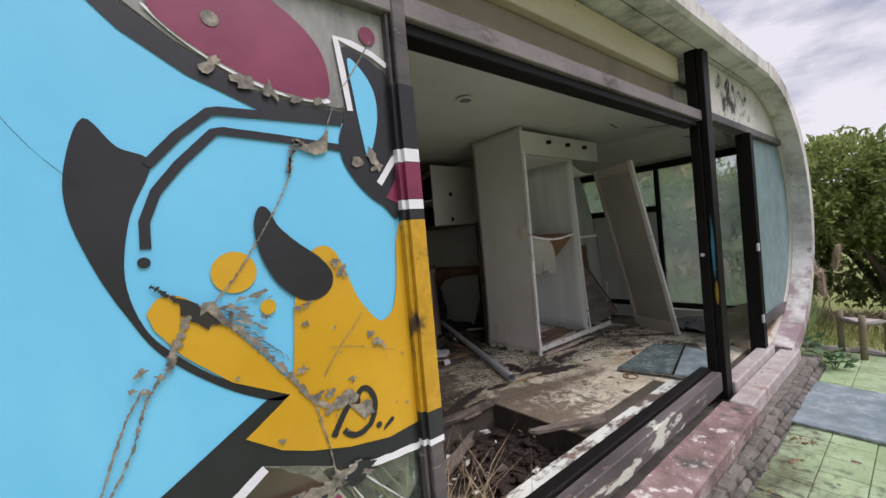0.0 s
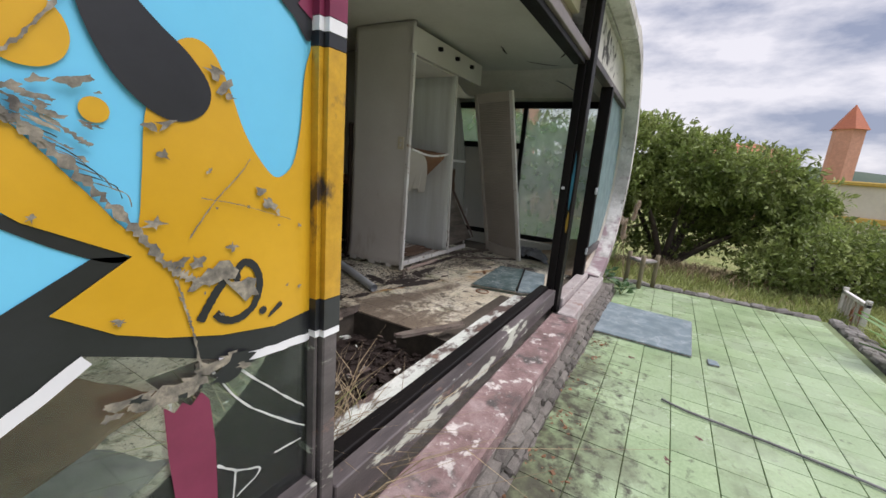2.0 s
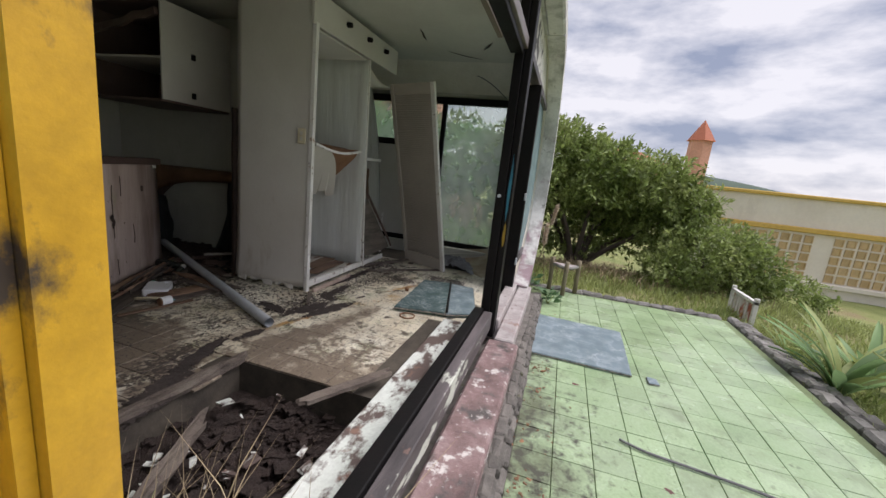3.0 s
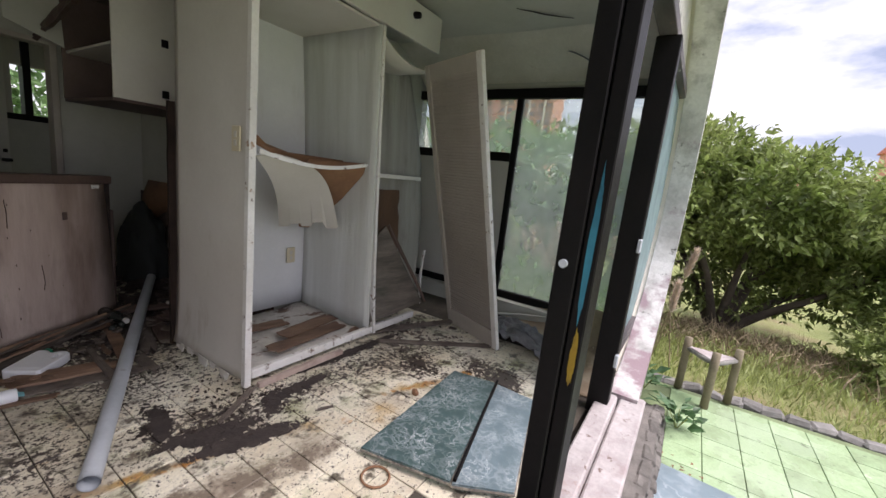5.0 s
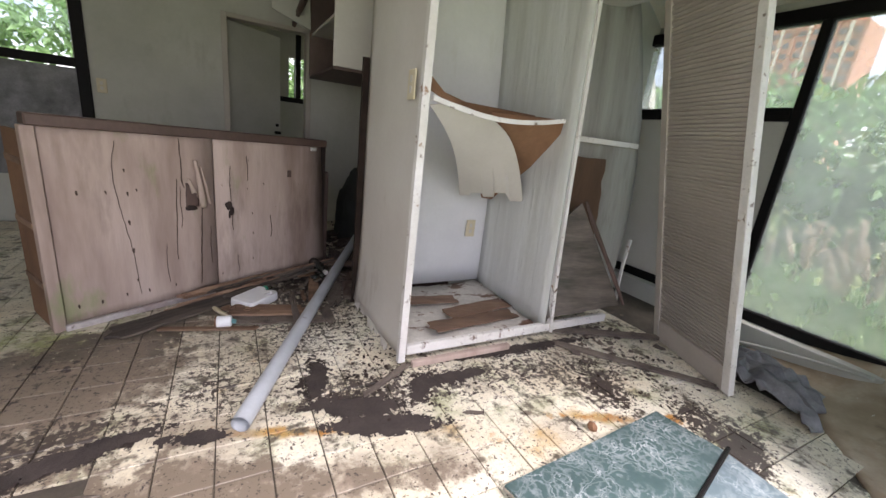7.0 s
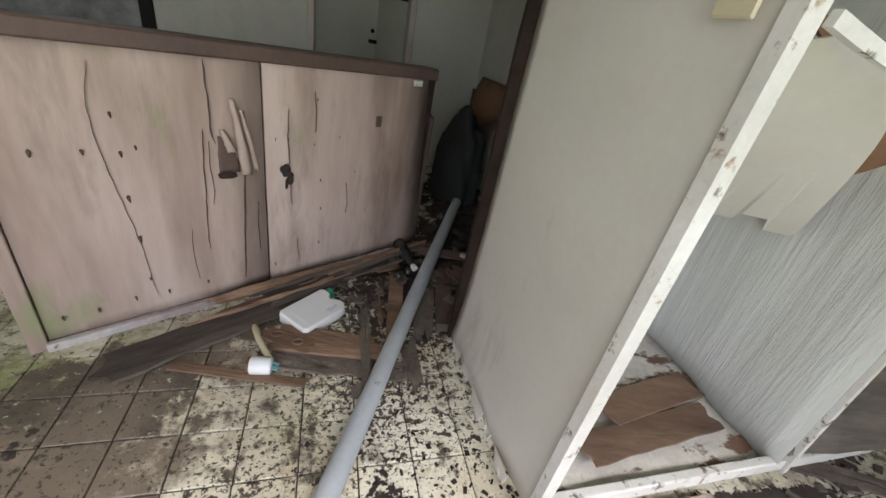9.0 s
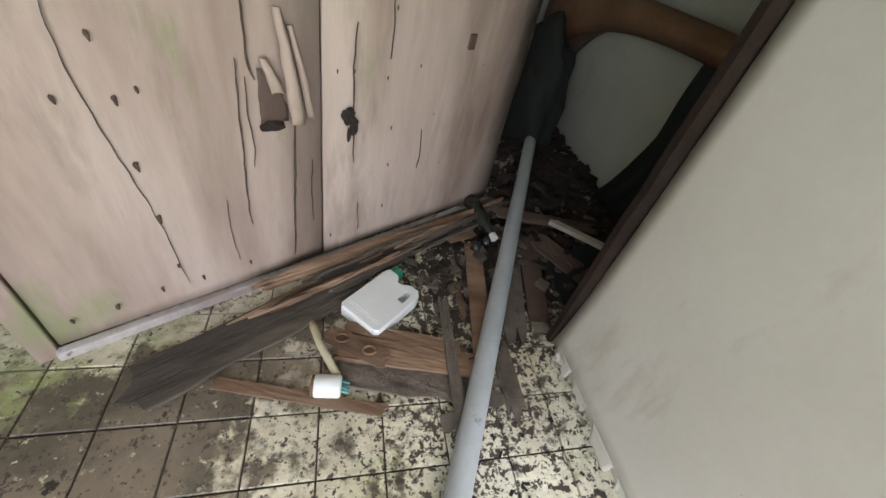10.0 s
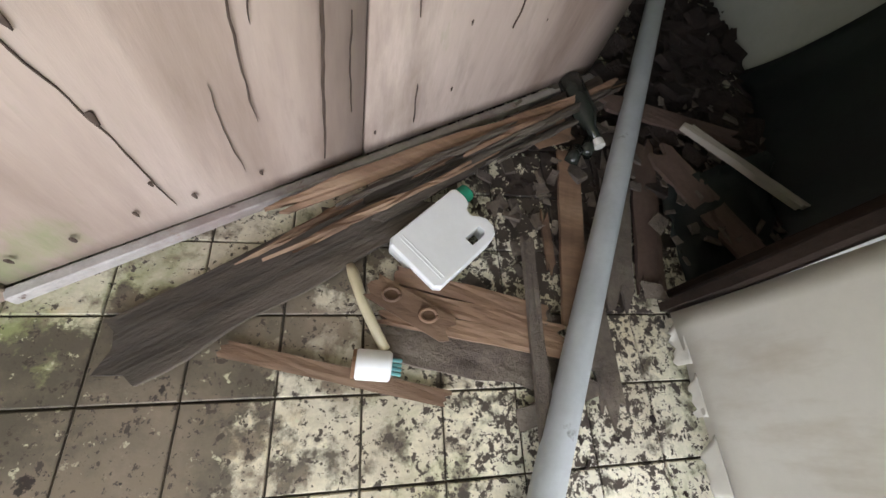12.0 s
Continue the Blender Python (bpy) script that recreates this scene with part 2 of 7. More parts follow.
M_TILE = surface("cream_floor_tile", [(0.56, 0.49, 0.36), (0.7, 0.65, 0.52), (0.78, 0.75, 0.65)], 3, 90, 0.45, 0.25, stains=[
    ((0.46, 0.3, 0.11), 5, 0.6, 0.78, S1, RUST),
    ((0.42, 0.2, 0.05), 9, 0.68, 0.78, S1, RUST),
    ((0.3, 0.32, 0.15), 6, 0.52, 0.7, S1, [(2.3, 3.9, 0.2, 0.4, 0.2), (2.35, 3.75, 0.2, 0.25, 0.15)]),
    ((0.11, 0.092, 0.07), 12, 0.54, 0.64, S1, [(2.42, 3.56, 0.2, 0.6, 0.26, 0.3, 8), (2.0, 3.4, 0.2, 0.7, 0.25, 0.4, 0), (2.8, 2.2, 0.2, 0.8, 0.08), (2.75, 3.9, 0.2, 0.45, 0.18, 0.16, 32), (2.5, 3.78, 0.2, 0.3, 0.12, 0.2, 0)]),
    ((0.6, 0.58, 0.42), 38, 0.62, 0.65, S1, [(2.4, 3.6, 0.2, 0.5, 0.015)]),
    ((0.27, 0.215, 0.165), 3.5, 0.54, 0.8, S1, SCUFFS),
    ((0.2, 0.16, 0.12), 17, 0.6, 0.72, S1, SCUFFS),
    ((0.07, 0.055, 0.045), 55, 0.615, 0.64, S1, SPECKS),
    ((0.06, 0.047, 0.04), 34, 0.645, 0.66, S1, SPECKS + DIRT_SPOTS),
    ((0.07, 0.055, 0.045), 70, 0.615, 0.635, S1, [(2.95, 3.5, 0.2, 0.6, 0.05), (3.3, 3.6, 0.2, 0.4, 0.08), (3.4, 4.0, 0.2, 0.5, 0.06)]),
    (DIRT, 14, 0.67, 0.69, S1, CAKES + DIRT_SPOTS)], vary=0.1)
M_CAKE = surface("caked_black_dirt", [(0.028, 0.021, 0.019), (0.06, 0.046, 0.04)], 9, 90, 0.9, 0.7, depth=0.006)
M_GROUT = surface("dirty_grout", [(0.045, 0.037, 0.03), (0.1, 0.085, 0.065)], 8, 80, 0.9, 0.6)
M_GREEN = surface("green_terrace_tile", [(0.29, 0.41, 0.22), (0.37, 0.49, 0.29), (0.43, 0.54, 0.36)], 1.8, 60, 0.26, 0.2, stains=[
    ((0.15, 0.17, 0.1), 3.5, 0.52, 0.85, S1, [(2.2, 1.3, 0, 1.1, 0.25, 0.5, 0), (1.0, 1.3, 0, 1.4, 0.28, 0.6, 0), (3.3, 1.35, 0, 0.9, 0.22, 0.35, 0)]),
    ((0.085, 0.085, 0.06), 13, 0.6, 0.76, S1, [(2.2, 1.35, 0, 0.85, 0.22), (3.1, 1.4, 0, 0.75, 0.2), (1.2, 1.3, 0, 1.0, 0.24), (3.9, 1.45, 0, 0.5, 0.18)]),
    ((0.16, 0.08, 0.07), 11, 0.745, 0.77, S1, [(2.87, 0.59, 0, 0.07, 0.3), (2.9, 0.23, 0, 0.09, 0.3), (3.68, 1.0, 0, 0.06, 0.3), (4.53, 0.14, 0, 0.12, 0.25), (2.55, 0.75, 0, 0.08, 0.3)])], vary=0.1)
M_GREEN_GROUT = surface("dark_terrace_joint", [(0.13, 0.17, 0.08), (0.22, 0.28, 0.14)], 6, 70, 0.9, 0.5)
M_WALL = surface("grimy_white_wall", [(0.4, 0.4, 0.35), (0.52, 0.52, 0.47)], 1.6, 35, 0.75, 0.15, stains=[((0.3, 0.28, 0.22), 2.5, 0.62, 0.85, (1, 1, 0.4), [])], grain=0.08)
M_CEIL = surface("yellowed_ceiling", [(0.5, 0.49, 0.42), (0.62, 0.61, 0.54)], 1.2, 30, 0.85, 0.12, stains=[((0.36, 0.33, 0.27), 1.8, 0.66, 0.9, S1, [])], grain=0.08)
M_PANEL = surface("grey_white_panel", [(0.52, 0.49, 0.44), (0.62, 0.6, 0.55)], 1.3, 50, 0.6, 0.1, stains=[((0.34, 0.28, 0.2), 3, 0.66, 0.85, (1, 1, 0.3), [(3.7, 3.6, 0.25, 0.4, 0.12)]), ((0.12, 0.1, 0.09), 18, 0.74, 0.78, (1, 1, 0.5), [(3.7, 3.8, 0.6, 0.35, 0.08)])], grain=0.07)
M_WRINKLE = surface("wrinkled_white_vinyl", [(0.5, 0.51, 0.47), (0.68, 0.7, 0.68)], 2.0, 5, 0.55, 0.5, stretch=(3, 3, 0.22), depth=0.03, grain=0.06)
# wrinkled vinyl with the shade under the sagging top boards in its colour
M_SHADED_VINYL = surface("shaded_wrinkled_vinyl", [(0.26, 0.25, 0.22), (0.4, 0.39, 0.36)], 2.0, 5, 0.6, 0.5, stretch=(4, 4, 0.2), depth=0.03, grain=0.1, stains=[((0.16, 0.14, 0.11), 4, 0.55, 0.8, (2, 2, 0.4), [])])
M_WHITEBACK = surface("white_melamine", [(0.66, 0.67, 0.68), (0.78, 0.79, 0.8)], 1.5, 40, 0.5, 0.1, stains=[((0.5, 0.48, 0.42), 3, 0.6, 0.85, (1, 1, 0.3), [])], grain=0.06)
M_VINYL = surface("torn_white_vinyl", [(0.5, 0.47, 0.42), (0.66, 0.63, 0.58)], 4, 40, 0.7, 0.4, stains=[((0.16, 0.09, 0.06), 5, 0.54, 0.6, (1.2, 2.2, 1), []), ((0.3, 0.18, 0.11), 12, 0.62, 0.7, S1, [])])
M_EDGE = surface("white_trim", [(0.62, 0.6, 0.56), (0.78, 0.77, 0.74)], 4, 60, 0.6, 0.3, stains=[((0.3, 0.18, 0.1), 14, 0.64, 0.7, S1, []), ((0.16, 0.11, 0.08), 22, 0.6, 0.68, S1, [(4.4, 3.19, 0.28, 0.7, 0.06)])], grain=0.15)
M_SHELL = surface("weathered_shell", [(0.36, 0.35, 0.33), (0.6, 0.59, 0.57), (0.7, 0.69, 0.67)], 2.2, 45, 0.8, 0.5, stains=[
    ((0.2, 0.2, 0.18), 3.5, 0.5, 0.72, (1, 1, 0.7), []), ((0.07, 0.07, 0.06), 9, 0.62, 0.7, S1, []), ((0.3, 0.22, 0.24), 5.0, 0.6, 0.75, S1, [(5.6, 1.6, 0.3, 1.0, 0.24)])], grain=0.25)
M_HEADER = surface("aged_cream_board", [(0.5, 0.45, 0.32), (0.62, 0.57, 0.43)], 3, 50, 0.7, 0.3, stains=[((0.14, 0.1, 0.06), 14, 0.66, 0.74, (0.5, 1, 1), [])], stretch=(0.4, 1, 2), grain=0.15)
# tan darkened to carry the shade of the recess below the header
M_SHADED_TAN = surface("shaded_tan_board", [(0.2, 0.17, 0.13), (0.3, 0.26, 0.2)], 2.5, 45, 0.8, 0.2, stains=[((0.07, 0.055, 0.04), 6, 0.64, 0.78, S1, [])], grain=0.12)
M_SHELL_IN = surface("dirty_shell_lining", [(0.6, 0.56, 0.47), (0.74, 0.7, 0.62)], 2.0, 40, 0.7, 0.3, stains=[((0.3, 0.2, 0.125), 4, 0.66, 0.76, S1, [(5.72, 2.15, 0.3, 0.7, 0.33), (5.85, 2.6, 0.3, 0.4, 0.12)]), ((0.75, 0.73, 0.68), 14, 0.66, 0.72, S1, [])], grain=0.15)
M_FOOT = surface("muddy_shell_foot", [(0.24, 0.17, 0.11), (0.38, 0.29, 0.2), (0.56, 0.49, 0.39)], 2.2, 40, 0.7, 0.3, stains=[((0.14, 0.1, 0.065), 5, 0.6, 0.75, S1, [(5.5, 1.8, 0.3, 0.5, 0.15)]), ((0.7, 0.67, 0.6), 16, 0.67, 0.71, (1, 2.5, 1), [])], grain=0.2)
M_BLACK = surface("black_metal_frame", [(0.008, 0.008, 0.008), (0.011, 0.009, 0.009)], 5, 60, 0.5, 0.25, stains=[((0.03, 0.026, 0.026), 9, 0.68, 0.82, (1, 1, 0.3), [])], spec=0.12)
M_RAIL = surface("weathered_dark_rail", [(0.035, 0.032, 0.033), (0.14, 0.12, 0.122)], 4, 50, 0.55, 0.4, stains=[((0.5, 0.52, 0.45), 6, 0.62, 0.66, (0.45, 1, 1.5), [(2.0, 1.7, 0.3, 1.2, 0.08), (3.2, 1.7, 0.3, 0.8, 0.07)]), ((0.2, 0.13, 0.11), 16, 0.64, 0.7, (0.5, 1, 1), [])], stretch=(0.4, 2, 2))
M_STEEL = surface("dull_pinkish_steel", [(0.13, 0.11, 0.11), (0.24, 0.21, 0.205)], 3, 50, 0.5, 0.3, stains=[((0.06, 0.05, 0.045), 8, 0.58, 0.7, (0.4, 1, 1), [])], stretch=(0.5, 1, 1))
M_PINK = surface("pink_painted_sill", [(0.12, 0.08, 0.075), (0.24, 0.16, 0.155), (0.37, 0.29, 0.28)], 6, 40, 0.85, 0.8, stains=[
    ((0.62, 0.58, 0.55), 11, 0.57, 0.63, S1, []), ((0.09, 0.08, 0.075), 5, 0.54, 0.64, S1, []), ((0.2, 0.2, 0.08), 15, 0.66, 0.72, S1, []), ((0.5, 0.46, 0.44), 40, 0.62, 0.68, S1, [])], depth=0.01)
M_WHITEWOOD = surface("peeling_white_wood", [(0.55, 0.6, 0.55), (0.72, 0.74, 0.7)], 3, 40, 0.8, 0.5, stains=[((0.11, 0.08, 0.07), 5.5, 0.47, 0.54, (0.8, 1.3, 2), []), ((0.22, 0.13, 0.1), 9, 0.6, 0.68, S1, [])])
M_WHITESILL = surface("chalky_white_sill", [(0.3, 0.26, 0.255), (0.42, 0.385, 0.375), (0.52, 0.49, 0.48)], 5, 50, 0.8, 0.5, stains=[((0.3, 0.22, 0.21), 3.5, 0.5, 0.75, S1, []), ((0.16, 0.11, 0.09), 22, 0.62, 0.68, S1, []), ((0.28, 0.18, 0.15), 6, 0.6, 0.7, S1, [(4.0, 1.55, 0.2, 0.3, 0.15)])])
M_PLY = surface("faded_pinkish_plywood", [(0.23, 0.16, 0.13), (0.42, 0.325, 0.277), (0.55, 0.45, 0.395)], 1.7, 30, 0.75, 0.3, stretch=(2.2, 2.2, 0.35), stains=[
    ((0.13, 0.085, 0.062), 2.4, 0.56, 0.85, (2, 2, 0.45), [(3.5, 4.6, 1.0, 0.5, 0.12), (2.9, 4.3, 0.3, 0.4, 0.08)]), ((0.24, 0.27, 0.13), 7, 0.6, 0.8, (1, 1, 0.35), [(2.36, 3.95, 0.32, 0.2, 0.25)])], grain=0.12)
M_KNOT = surface("dark_knot_wood", [(0.055, 0.036, 0.028), (0.1, 0.068, 0.053)], 20, 90, 0.85, 0.4)
M_ROTDARK = surface("black_rotten_wood", [(0.014, 0.009, 0.007), (0.034, 0.022, 0.017)], 8, 70, 0.9, 0.8, grain=0.4, spec=0.2)
M_DARKWOOD = surface("dark_stained_wood", [(0.07, 0.045, 0.036), (0.13, 0.085, 0.07)], 4, 60, 0.6, 0.4, stretch=(1, 1, 0.5), grain=0.3)
M_BROWN = surface("torn_brown_plywood", [(0.17, 0.085, 0.045), (0.28, 0.15, 0.08)], 4, 45, 0.8, 0.4, grain=0.25, vary=0.25)
M_ROT = surface("rotten_grey_wood", [(0.07, 0.056, 0.047), (0.15, 0.12, 0.1), (0.2, 0.17, 0.14)], 6, 70, 0.9, 0.9, stretch=(1.5, 1.5, 1.5), grain=0.4, vary=0.25, depth=0.008)
M_ROTLONG = surface("streaky_rotten_wood", [(0.03, 0.024, 0.019), (0.09, 0.072, 0.059), (0.2, 0.163, 0.132)], 9, 50, 0.95, 1.0, stretch=(0.16, 1.6, 1.6), grain=0.45, vary=0.2, depth=0.01, turn=33)
M_WETPLY = surface("wet_grey_plywood", [(0.05, 0.05, 0.036), (0.12, 0.1, 0.082), (0.19, 0.16, 0.135)], 5, 40, 0.7, 0.6, stretch=(0.35, 0.35, 2.4), grain=0.35)
M_PLANK = surface("wet_reddish_plank", [(0.1, 0.058, 0.038), (0.2, 0.12, 0.078), (0.3, 0.2, 0.135)], 6, 60, 0.7, 0.6, grain=0.4, vary=0.3, stretch=(0.35, 1.5, 1.5), turn=-12)
M_SOIL = surface("dark_soil", [(0.03, 0.02, 0.017), (0.07, 0.048, 0.04)], 6, 60, 0.95, 1.0, depth=0.03)
M_STONE = surface("dark_rubble_stone", [(0.09, 0.083, 0.074), (0.2, 0.185, 0.165)], 9, 60, 0.9, 0.8, stains=[((0.13, 0.14, 0.05), 6, 0.62, 0.75, S1, [])], vary=0.3, depth=0.01)
M_EDGESTONE = surface("pale_edge_stone", [(0.13, 0.125, 0.11), (0.27, 0.26, 0.245)], 9, 60, 0.85, 0.7, vary=0.3, stains=[((0.06, 0.06, 0.05), 7, 0.55, 0.7, S1, [])])
M_PIPE = surface("grey_plastic_pipe", [(0.4, 0.43, 0.46), (0.52, 0.55, 0.59)], 6, 60, 0.45, 0.15, stains=[((0.14, 0.13, 0.12), 12, 0.66, 0.74, S1, [])], grain=0.1)
M_JUG = surface("white_plastic", [(0.8, 0.81, 0.83), (0.87, 0.88, 0.9)], 5, 60, 0.5, 0.05, stains=[((0.3, 0.26, 0.2), 26, 0.7, 0.76, S1, [])], grain=0.05)
M_CAP = surface("green_plastic", [(0.02, 0.2, 0.12), (0.03, 0.3, 0.18)], 8, 60, 0.4, 0.1)
M_CREAM = surface("ivory_plastic", [(0.55, 0.48, 0.32), (0.62, 0.56, 0.4)], 8, 60, 0.45, 0.1, grain=0.1)
M_CLOTH = surface("dirty_grey_cloth", [(0.12, 0.12, 0.125), (0.28, 0.28, 0.29)], 7, 90, 0.95, 0.8, grain=0.3)
M_LOUVRE = surface("louvre_paint", [(0.38, 0.34, 0.295), (0.49, 0.45, 0.4)], 2, 40, 0.6, 0.15, stains=[((0.25, 0.2, 0.16), 5, 0.64, 0.8, S1, [])], grain=0.1)
M_BLUE = surface("sky_blue_spray_paint", [(0.125, 0.51, 0.79), (0.17, 0.58, 0.85)], 1.4, 20, 0.35, 0.05, grain=0.04, stains=[((0.2, 0.63, 0.88), 2.5, 0.55, 0.9, (1, 1, 0.4), [])])
M_YELLOW = surface("ochre_yellow_spray_paint", [(0.56, 0.31, 0.012), (0.65, 0.37, 0.02)], 3, 30, 0.35, 0.08, grain=0.06)
M_INK = surface("black_spray_paint", [(0.014, 0.015, 0.018), (0.022, 0.023, 0.028)], 3, 30, 0.38, 0.08)
M_WHITEPAINT = surface("white_spray_paint", [(0.7, 0.7, 0.74), (0.82, 0.82, 0.85)], 3, 30, 0.4, 0.1, grain=0.06)
M_MAROON = surface("maroon_spray_paint", [(0.16, 0.02, 0.055), (0.25, 0.04, 0.095)], 5, 30, 0.38, 0.08, grain=0.08)
M_PEEL = surface("peeled_grey_patch", [(0.06, 0.055, 0.05), (0.2, 0.18, 0.15), (0.42, 0.37, 0.29)], 34, 90, 0.6, 0.6)
M_LEAF = surface("leaf_green", [(0.14, 0.2, 0.05), (0.26, 0.33, 0.1), (0.4, 0.45, 0.18)], 1.5, 10, 0.45, 0.0, vary=0.45, grain=0.1)
M_LEAF2 = surface("pale_leaf_green", [(0.17, 0.3, 0.12), (0.3, 0.44, 0.2)], 1.5, 10, 0.5, 0.0, vary=0.4, grain=0.1)
for leafy in (M_LEAF, M_LEAF2):
    translucent(leafy, 0.4)
M_BARK = surface("grey_bark", [(0.07, 0.055, 0.042), (0.15, 0.12, 0.095)], 8, 60, 0.95, 0.9)
M_GRASS = surface("grass_blade", [(0.24, 0.31, 0.09), (0.42, 0.45, 0.19)], 0.7, 10, 0.6, 0.0, vary=0.35)
M_STRAW = surface("dry_straw", [(0.25, 0.19, 0.11), (0.4, 0.32, 0.2)], 3, 30, 0.8, 0.0, vary=0.3)
M_PLUME = surface("reed_plume", [(0.58, 0.46, 0.37), (0.72, 0.62, 0.52)], 3, 30, 0.9, 0.0, vary=0.25)
for leafy in (M_GRASS, M_PLUME):
    translucent(leafy, 0.35)
M_GROUND = surface("grassy_ground", [(0.17, 0.21, 0.06), (0.26, 0.29, 0.1), (0.28, 0.23, 0.12)], 0.8, 25, 0.95, 0.8, depth=0.05)
M_ORANGE = surface("orange_brick_building", [(0.55, 0.28, 0.2), (0.63, 0.34, 0.25)], 0.2, 3, 0.8, 0.0)
M_ROOFTILE = surface("terracotta_roof", [(0.42, 0.14, 0.08), (0.5, 0.18, 0.1)], 0.5, 6, 0.8, 0.0)
M_CREAMWALL = surface("cream_rendered_wall", [(0.7, 0.64, 0.56), (0.8, 0.75, 0.67)], 0.8, 12, 0.85, 0.1, stains=[((0.42, 0.38, 0.32), 1.0, 0.62, 0.9, (1, 1, 0.4), [])], grain=0.1)
M_MUSTARD = surface("mustard_coping", [(0.55, 0.36, 0.08), (0.62, 0.42, 0.12)], 1, 12, 0.8, 0.0)
M_HILL = surface("wooded_hill", [(0.05, 0.085, 0.06), (0.085, 0.12, 0.085)], 0.02, 0.3, 1.0, 0.0)
M_WINDARK = surface("dark_window_pane", [(0.1, 0.1, 0.11), (0.2, 0.2, 0.22)], 0.3, 3, 0.3, 0.0)
M_GLASS = glass("clear_glass", (0.93, 0.97, 0.95), 0.02, 0.025)
M_GLASS_DIRTY = glass("dusty_window_glass", (0.93, 0.98, 0.96), 0.05, 0.27, (0.88, 0.95, 0.92))
M_FROST = glass("frosted_bluish_glass", (0.75, 0.88, 0.9), 0.15, 0.72, (0.42, 0.56, 0.58))
M_TEAL = glass("cracked_teal_glass", (0.3, 0.42, 0.42), 0.1, 0.55, (0.2, 0.3, 0.3), 7.0)
M_TEAL_PALE = glass("cracked_bluish_glass", (0.4, 0.5, 0.52), 0.1, 0.65, (0.34, 0.44, 0.48), 7.0)
# the pale bluish haze colours in the sky's reflection on the cracked glass
M_SHEET = glass("cracked_sky_sheen_glass", (0.5, 0.6, 0.62), 0.12, 0.68, (0.5, 0.6, 0.66), 2.6)
M_TRANSOM = surface("sooty_white_panel", [(0.52, 0.51, 0.47), (0.68, 0.67, 0.63)], 2.5, 50, 0.75, 0.3, stains=[((0.4, 0.36, 0.28), 3.0, 0.55, 0.8, S1, []), ((0.035, 0.033, 0.03), 9, 0.66, 0.76, S1, [(4.45, 1.68, 2.42, 0.4, 0.27), (4.95, 1.68, 2.38, 0.45, 0.2)])], grain=0.15)


# ---- building helpers ----
def box(bm, lo, hi, m=None):
    vs = [bm.verts.new((x, y, z)) for x in (lo[0], hi[0]) for y in (lo[1], hi[1]) for z in (lo[2], hi[2])]
    for f in ((0, 1, 3, 2), (4, 6, 7, 5), (0, 4, 5, 1), (2, 3, 7, 6), (0, 2, 6, 4), (1, 5, 7, 3)):
        bm.faces.new([vs[i] for i in f])
    if m is not None:
        for v in vs:
            v.co = m @ v.co
    return vs


def part(name, bm, material, parent=None, label="", bevel=0.0, smooth=False, m=None, category="", kind="", group=""):
    """Links a bmesh as one mesh object, under parent where there is one."""
    if bevel:
        bmesh.ops.bevel(bm, geom=list(bm.edges), offset=bevel, segments=1, affect="EDGES", clamp_overlap=True)
    bmesh.ops.recalc_face_normals(bm, faces=bm.faces)
    if smooth:
        for f in bm.faces:
            f.smooth = True
    me = bpy.data.meshes.new(name)
    bm.to_mesh(me)
    bm.free()
    me.materials.append(material)
    ob = new(name, me)
    if m is not None:
        ob.matrix_basis = m
    if parent is not None:
        ob.parent = parent
    return tagged(ob, label, category, "" if not group else group, kind)


def slab(name, lo, hi, material, parent=None, label="", bevel=0.004, m=None, **tags):
    bm = bmesh.new()
    box(bm, lo, hi)
    return part(name, bm, material, parent, label, bevel, m=m, **tags)


def empty(name, at, label, category, group="", kind="", rz=0.0):
    ob = new(name)
    ob.empty_display_size = 0.1
    ob.matrix_basis = pose(*at, 0, 0, rz)
    return tagged(ob, label, category, group, kind)


def tube(bm, pts, radii, sides=8, cap=True):
    """A round limb along pts."""
    rings = []
    for i, p in enumerate(pts):
        a = Vector(pts[max(0, i - 1)])
        b = Vector(pts[min(len(pts) - 1, i + 1)])
        q = (b - a).to_track_quat("Z", "Y")
        r = radii[i] if isinstance(radii, (list, tuple)) else radii
        rings.append([bm.verts.new(Vector(p) + q @ Vector((r * math.cos(k * math.tau / sides), r * math.sin(k * math.tau / sides), 0))) for k in range(sides)])
    for r0, r1 in zip(rings, rings[1:]):
        for k in range(sides):
            bm.faces.new((r0[k], r0[(k + 1) % sides], r1[(k + 1) % sides], r1[k]))
    if cap:
        bm.faces.new(rings[0][::-1])
        bm.faces.new(rings[-1])
    return rings


def sheet(bm, nu, nv, fn, thick=0.0):
    """A curved sheet: fn(u, v) gives points for u, v in 0..1; thick: its thickness, along its normal."""
    g = [[Vector(fn(i / nu, j / nv)) for j in range(nv + 1)] for i in range(nu + 1)]
    front = [[bm.verts.new(p) for p in row] for row in g]
    for i in range(nu):
        for j in range(nv):
            bm.faces.new((front[i][j], front[i + 1][j], front[i + 1][j + 1], front[i][j + 1]))
    if thick:
        bm.normal_update()
        back = [[bm.verts.new(v.co - v.normal * thick) for v in row] for row in front]
        for i in range(nu):
            for j in range(nv):
                bm.faces.new((back[i][j + 1], back[i + 1][j + 1], back[i + 1][j], back[i][j]))
        for i in range(nu):
            bm.faces.new((front[i + 1][0], front[i][0], back[i][0], back[i + 1][0]))
            bm.faces.new((front[i][nv], front[i + 1][nv], back[i + 1][nv], back[i][nv]))
        for j in range(nv):
            bm.faces.new((front[0][j], front[0][j + 1], back[0][j + 1], back[0][j]))
            bm.faces.new((front[nu][j + 1], front[nu][j], back[nu][j], back[nu][j + 1]))


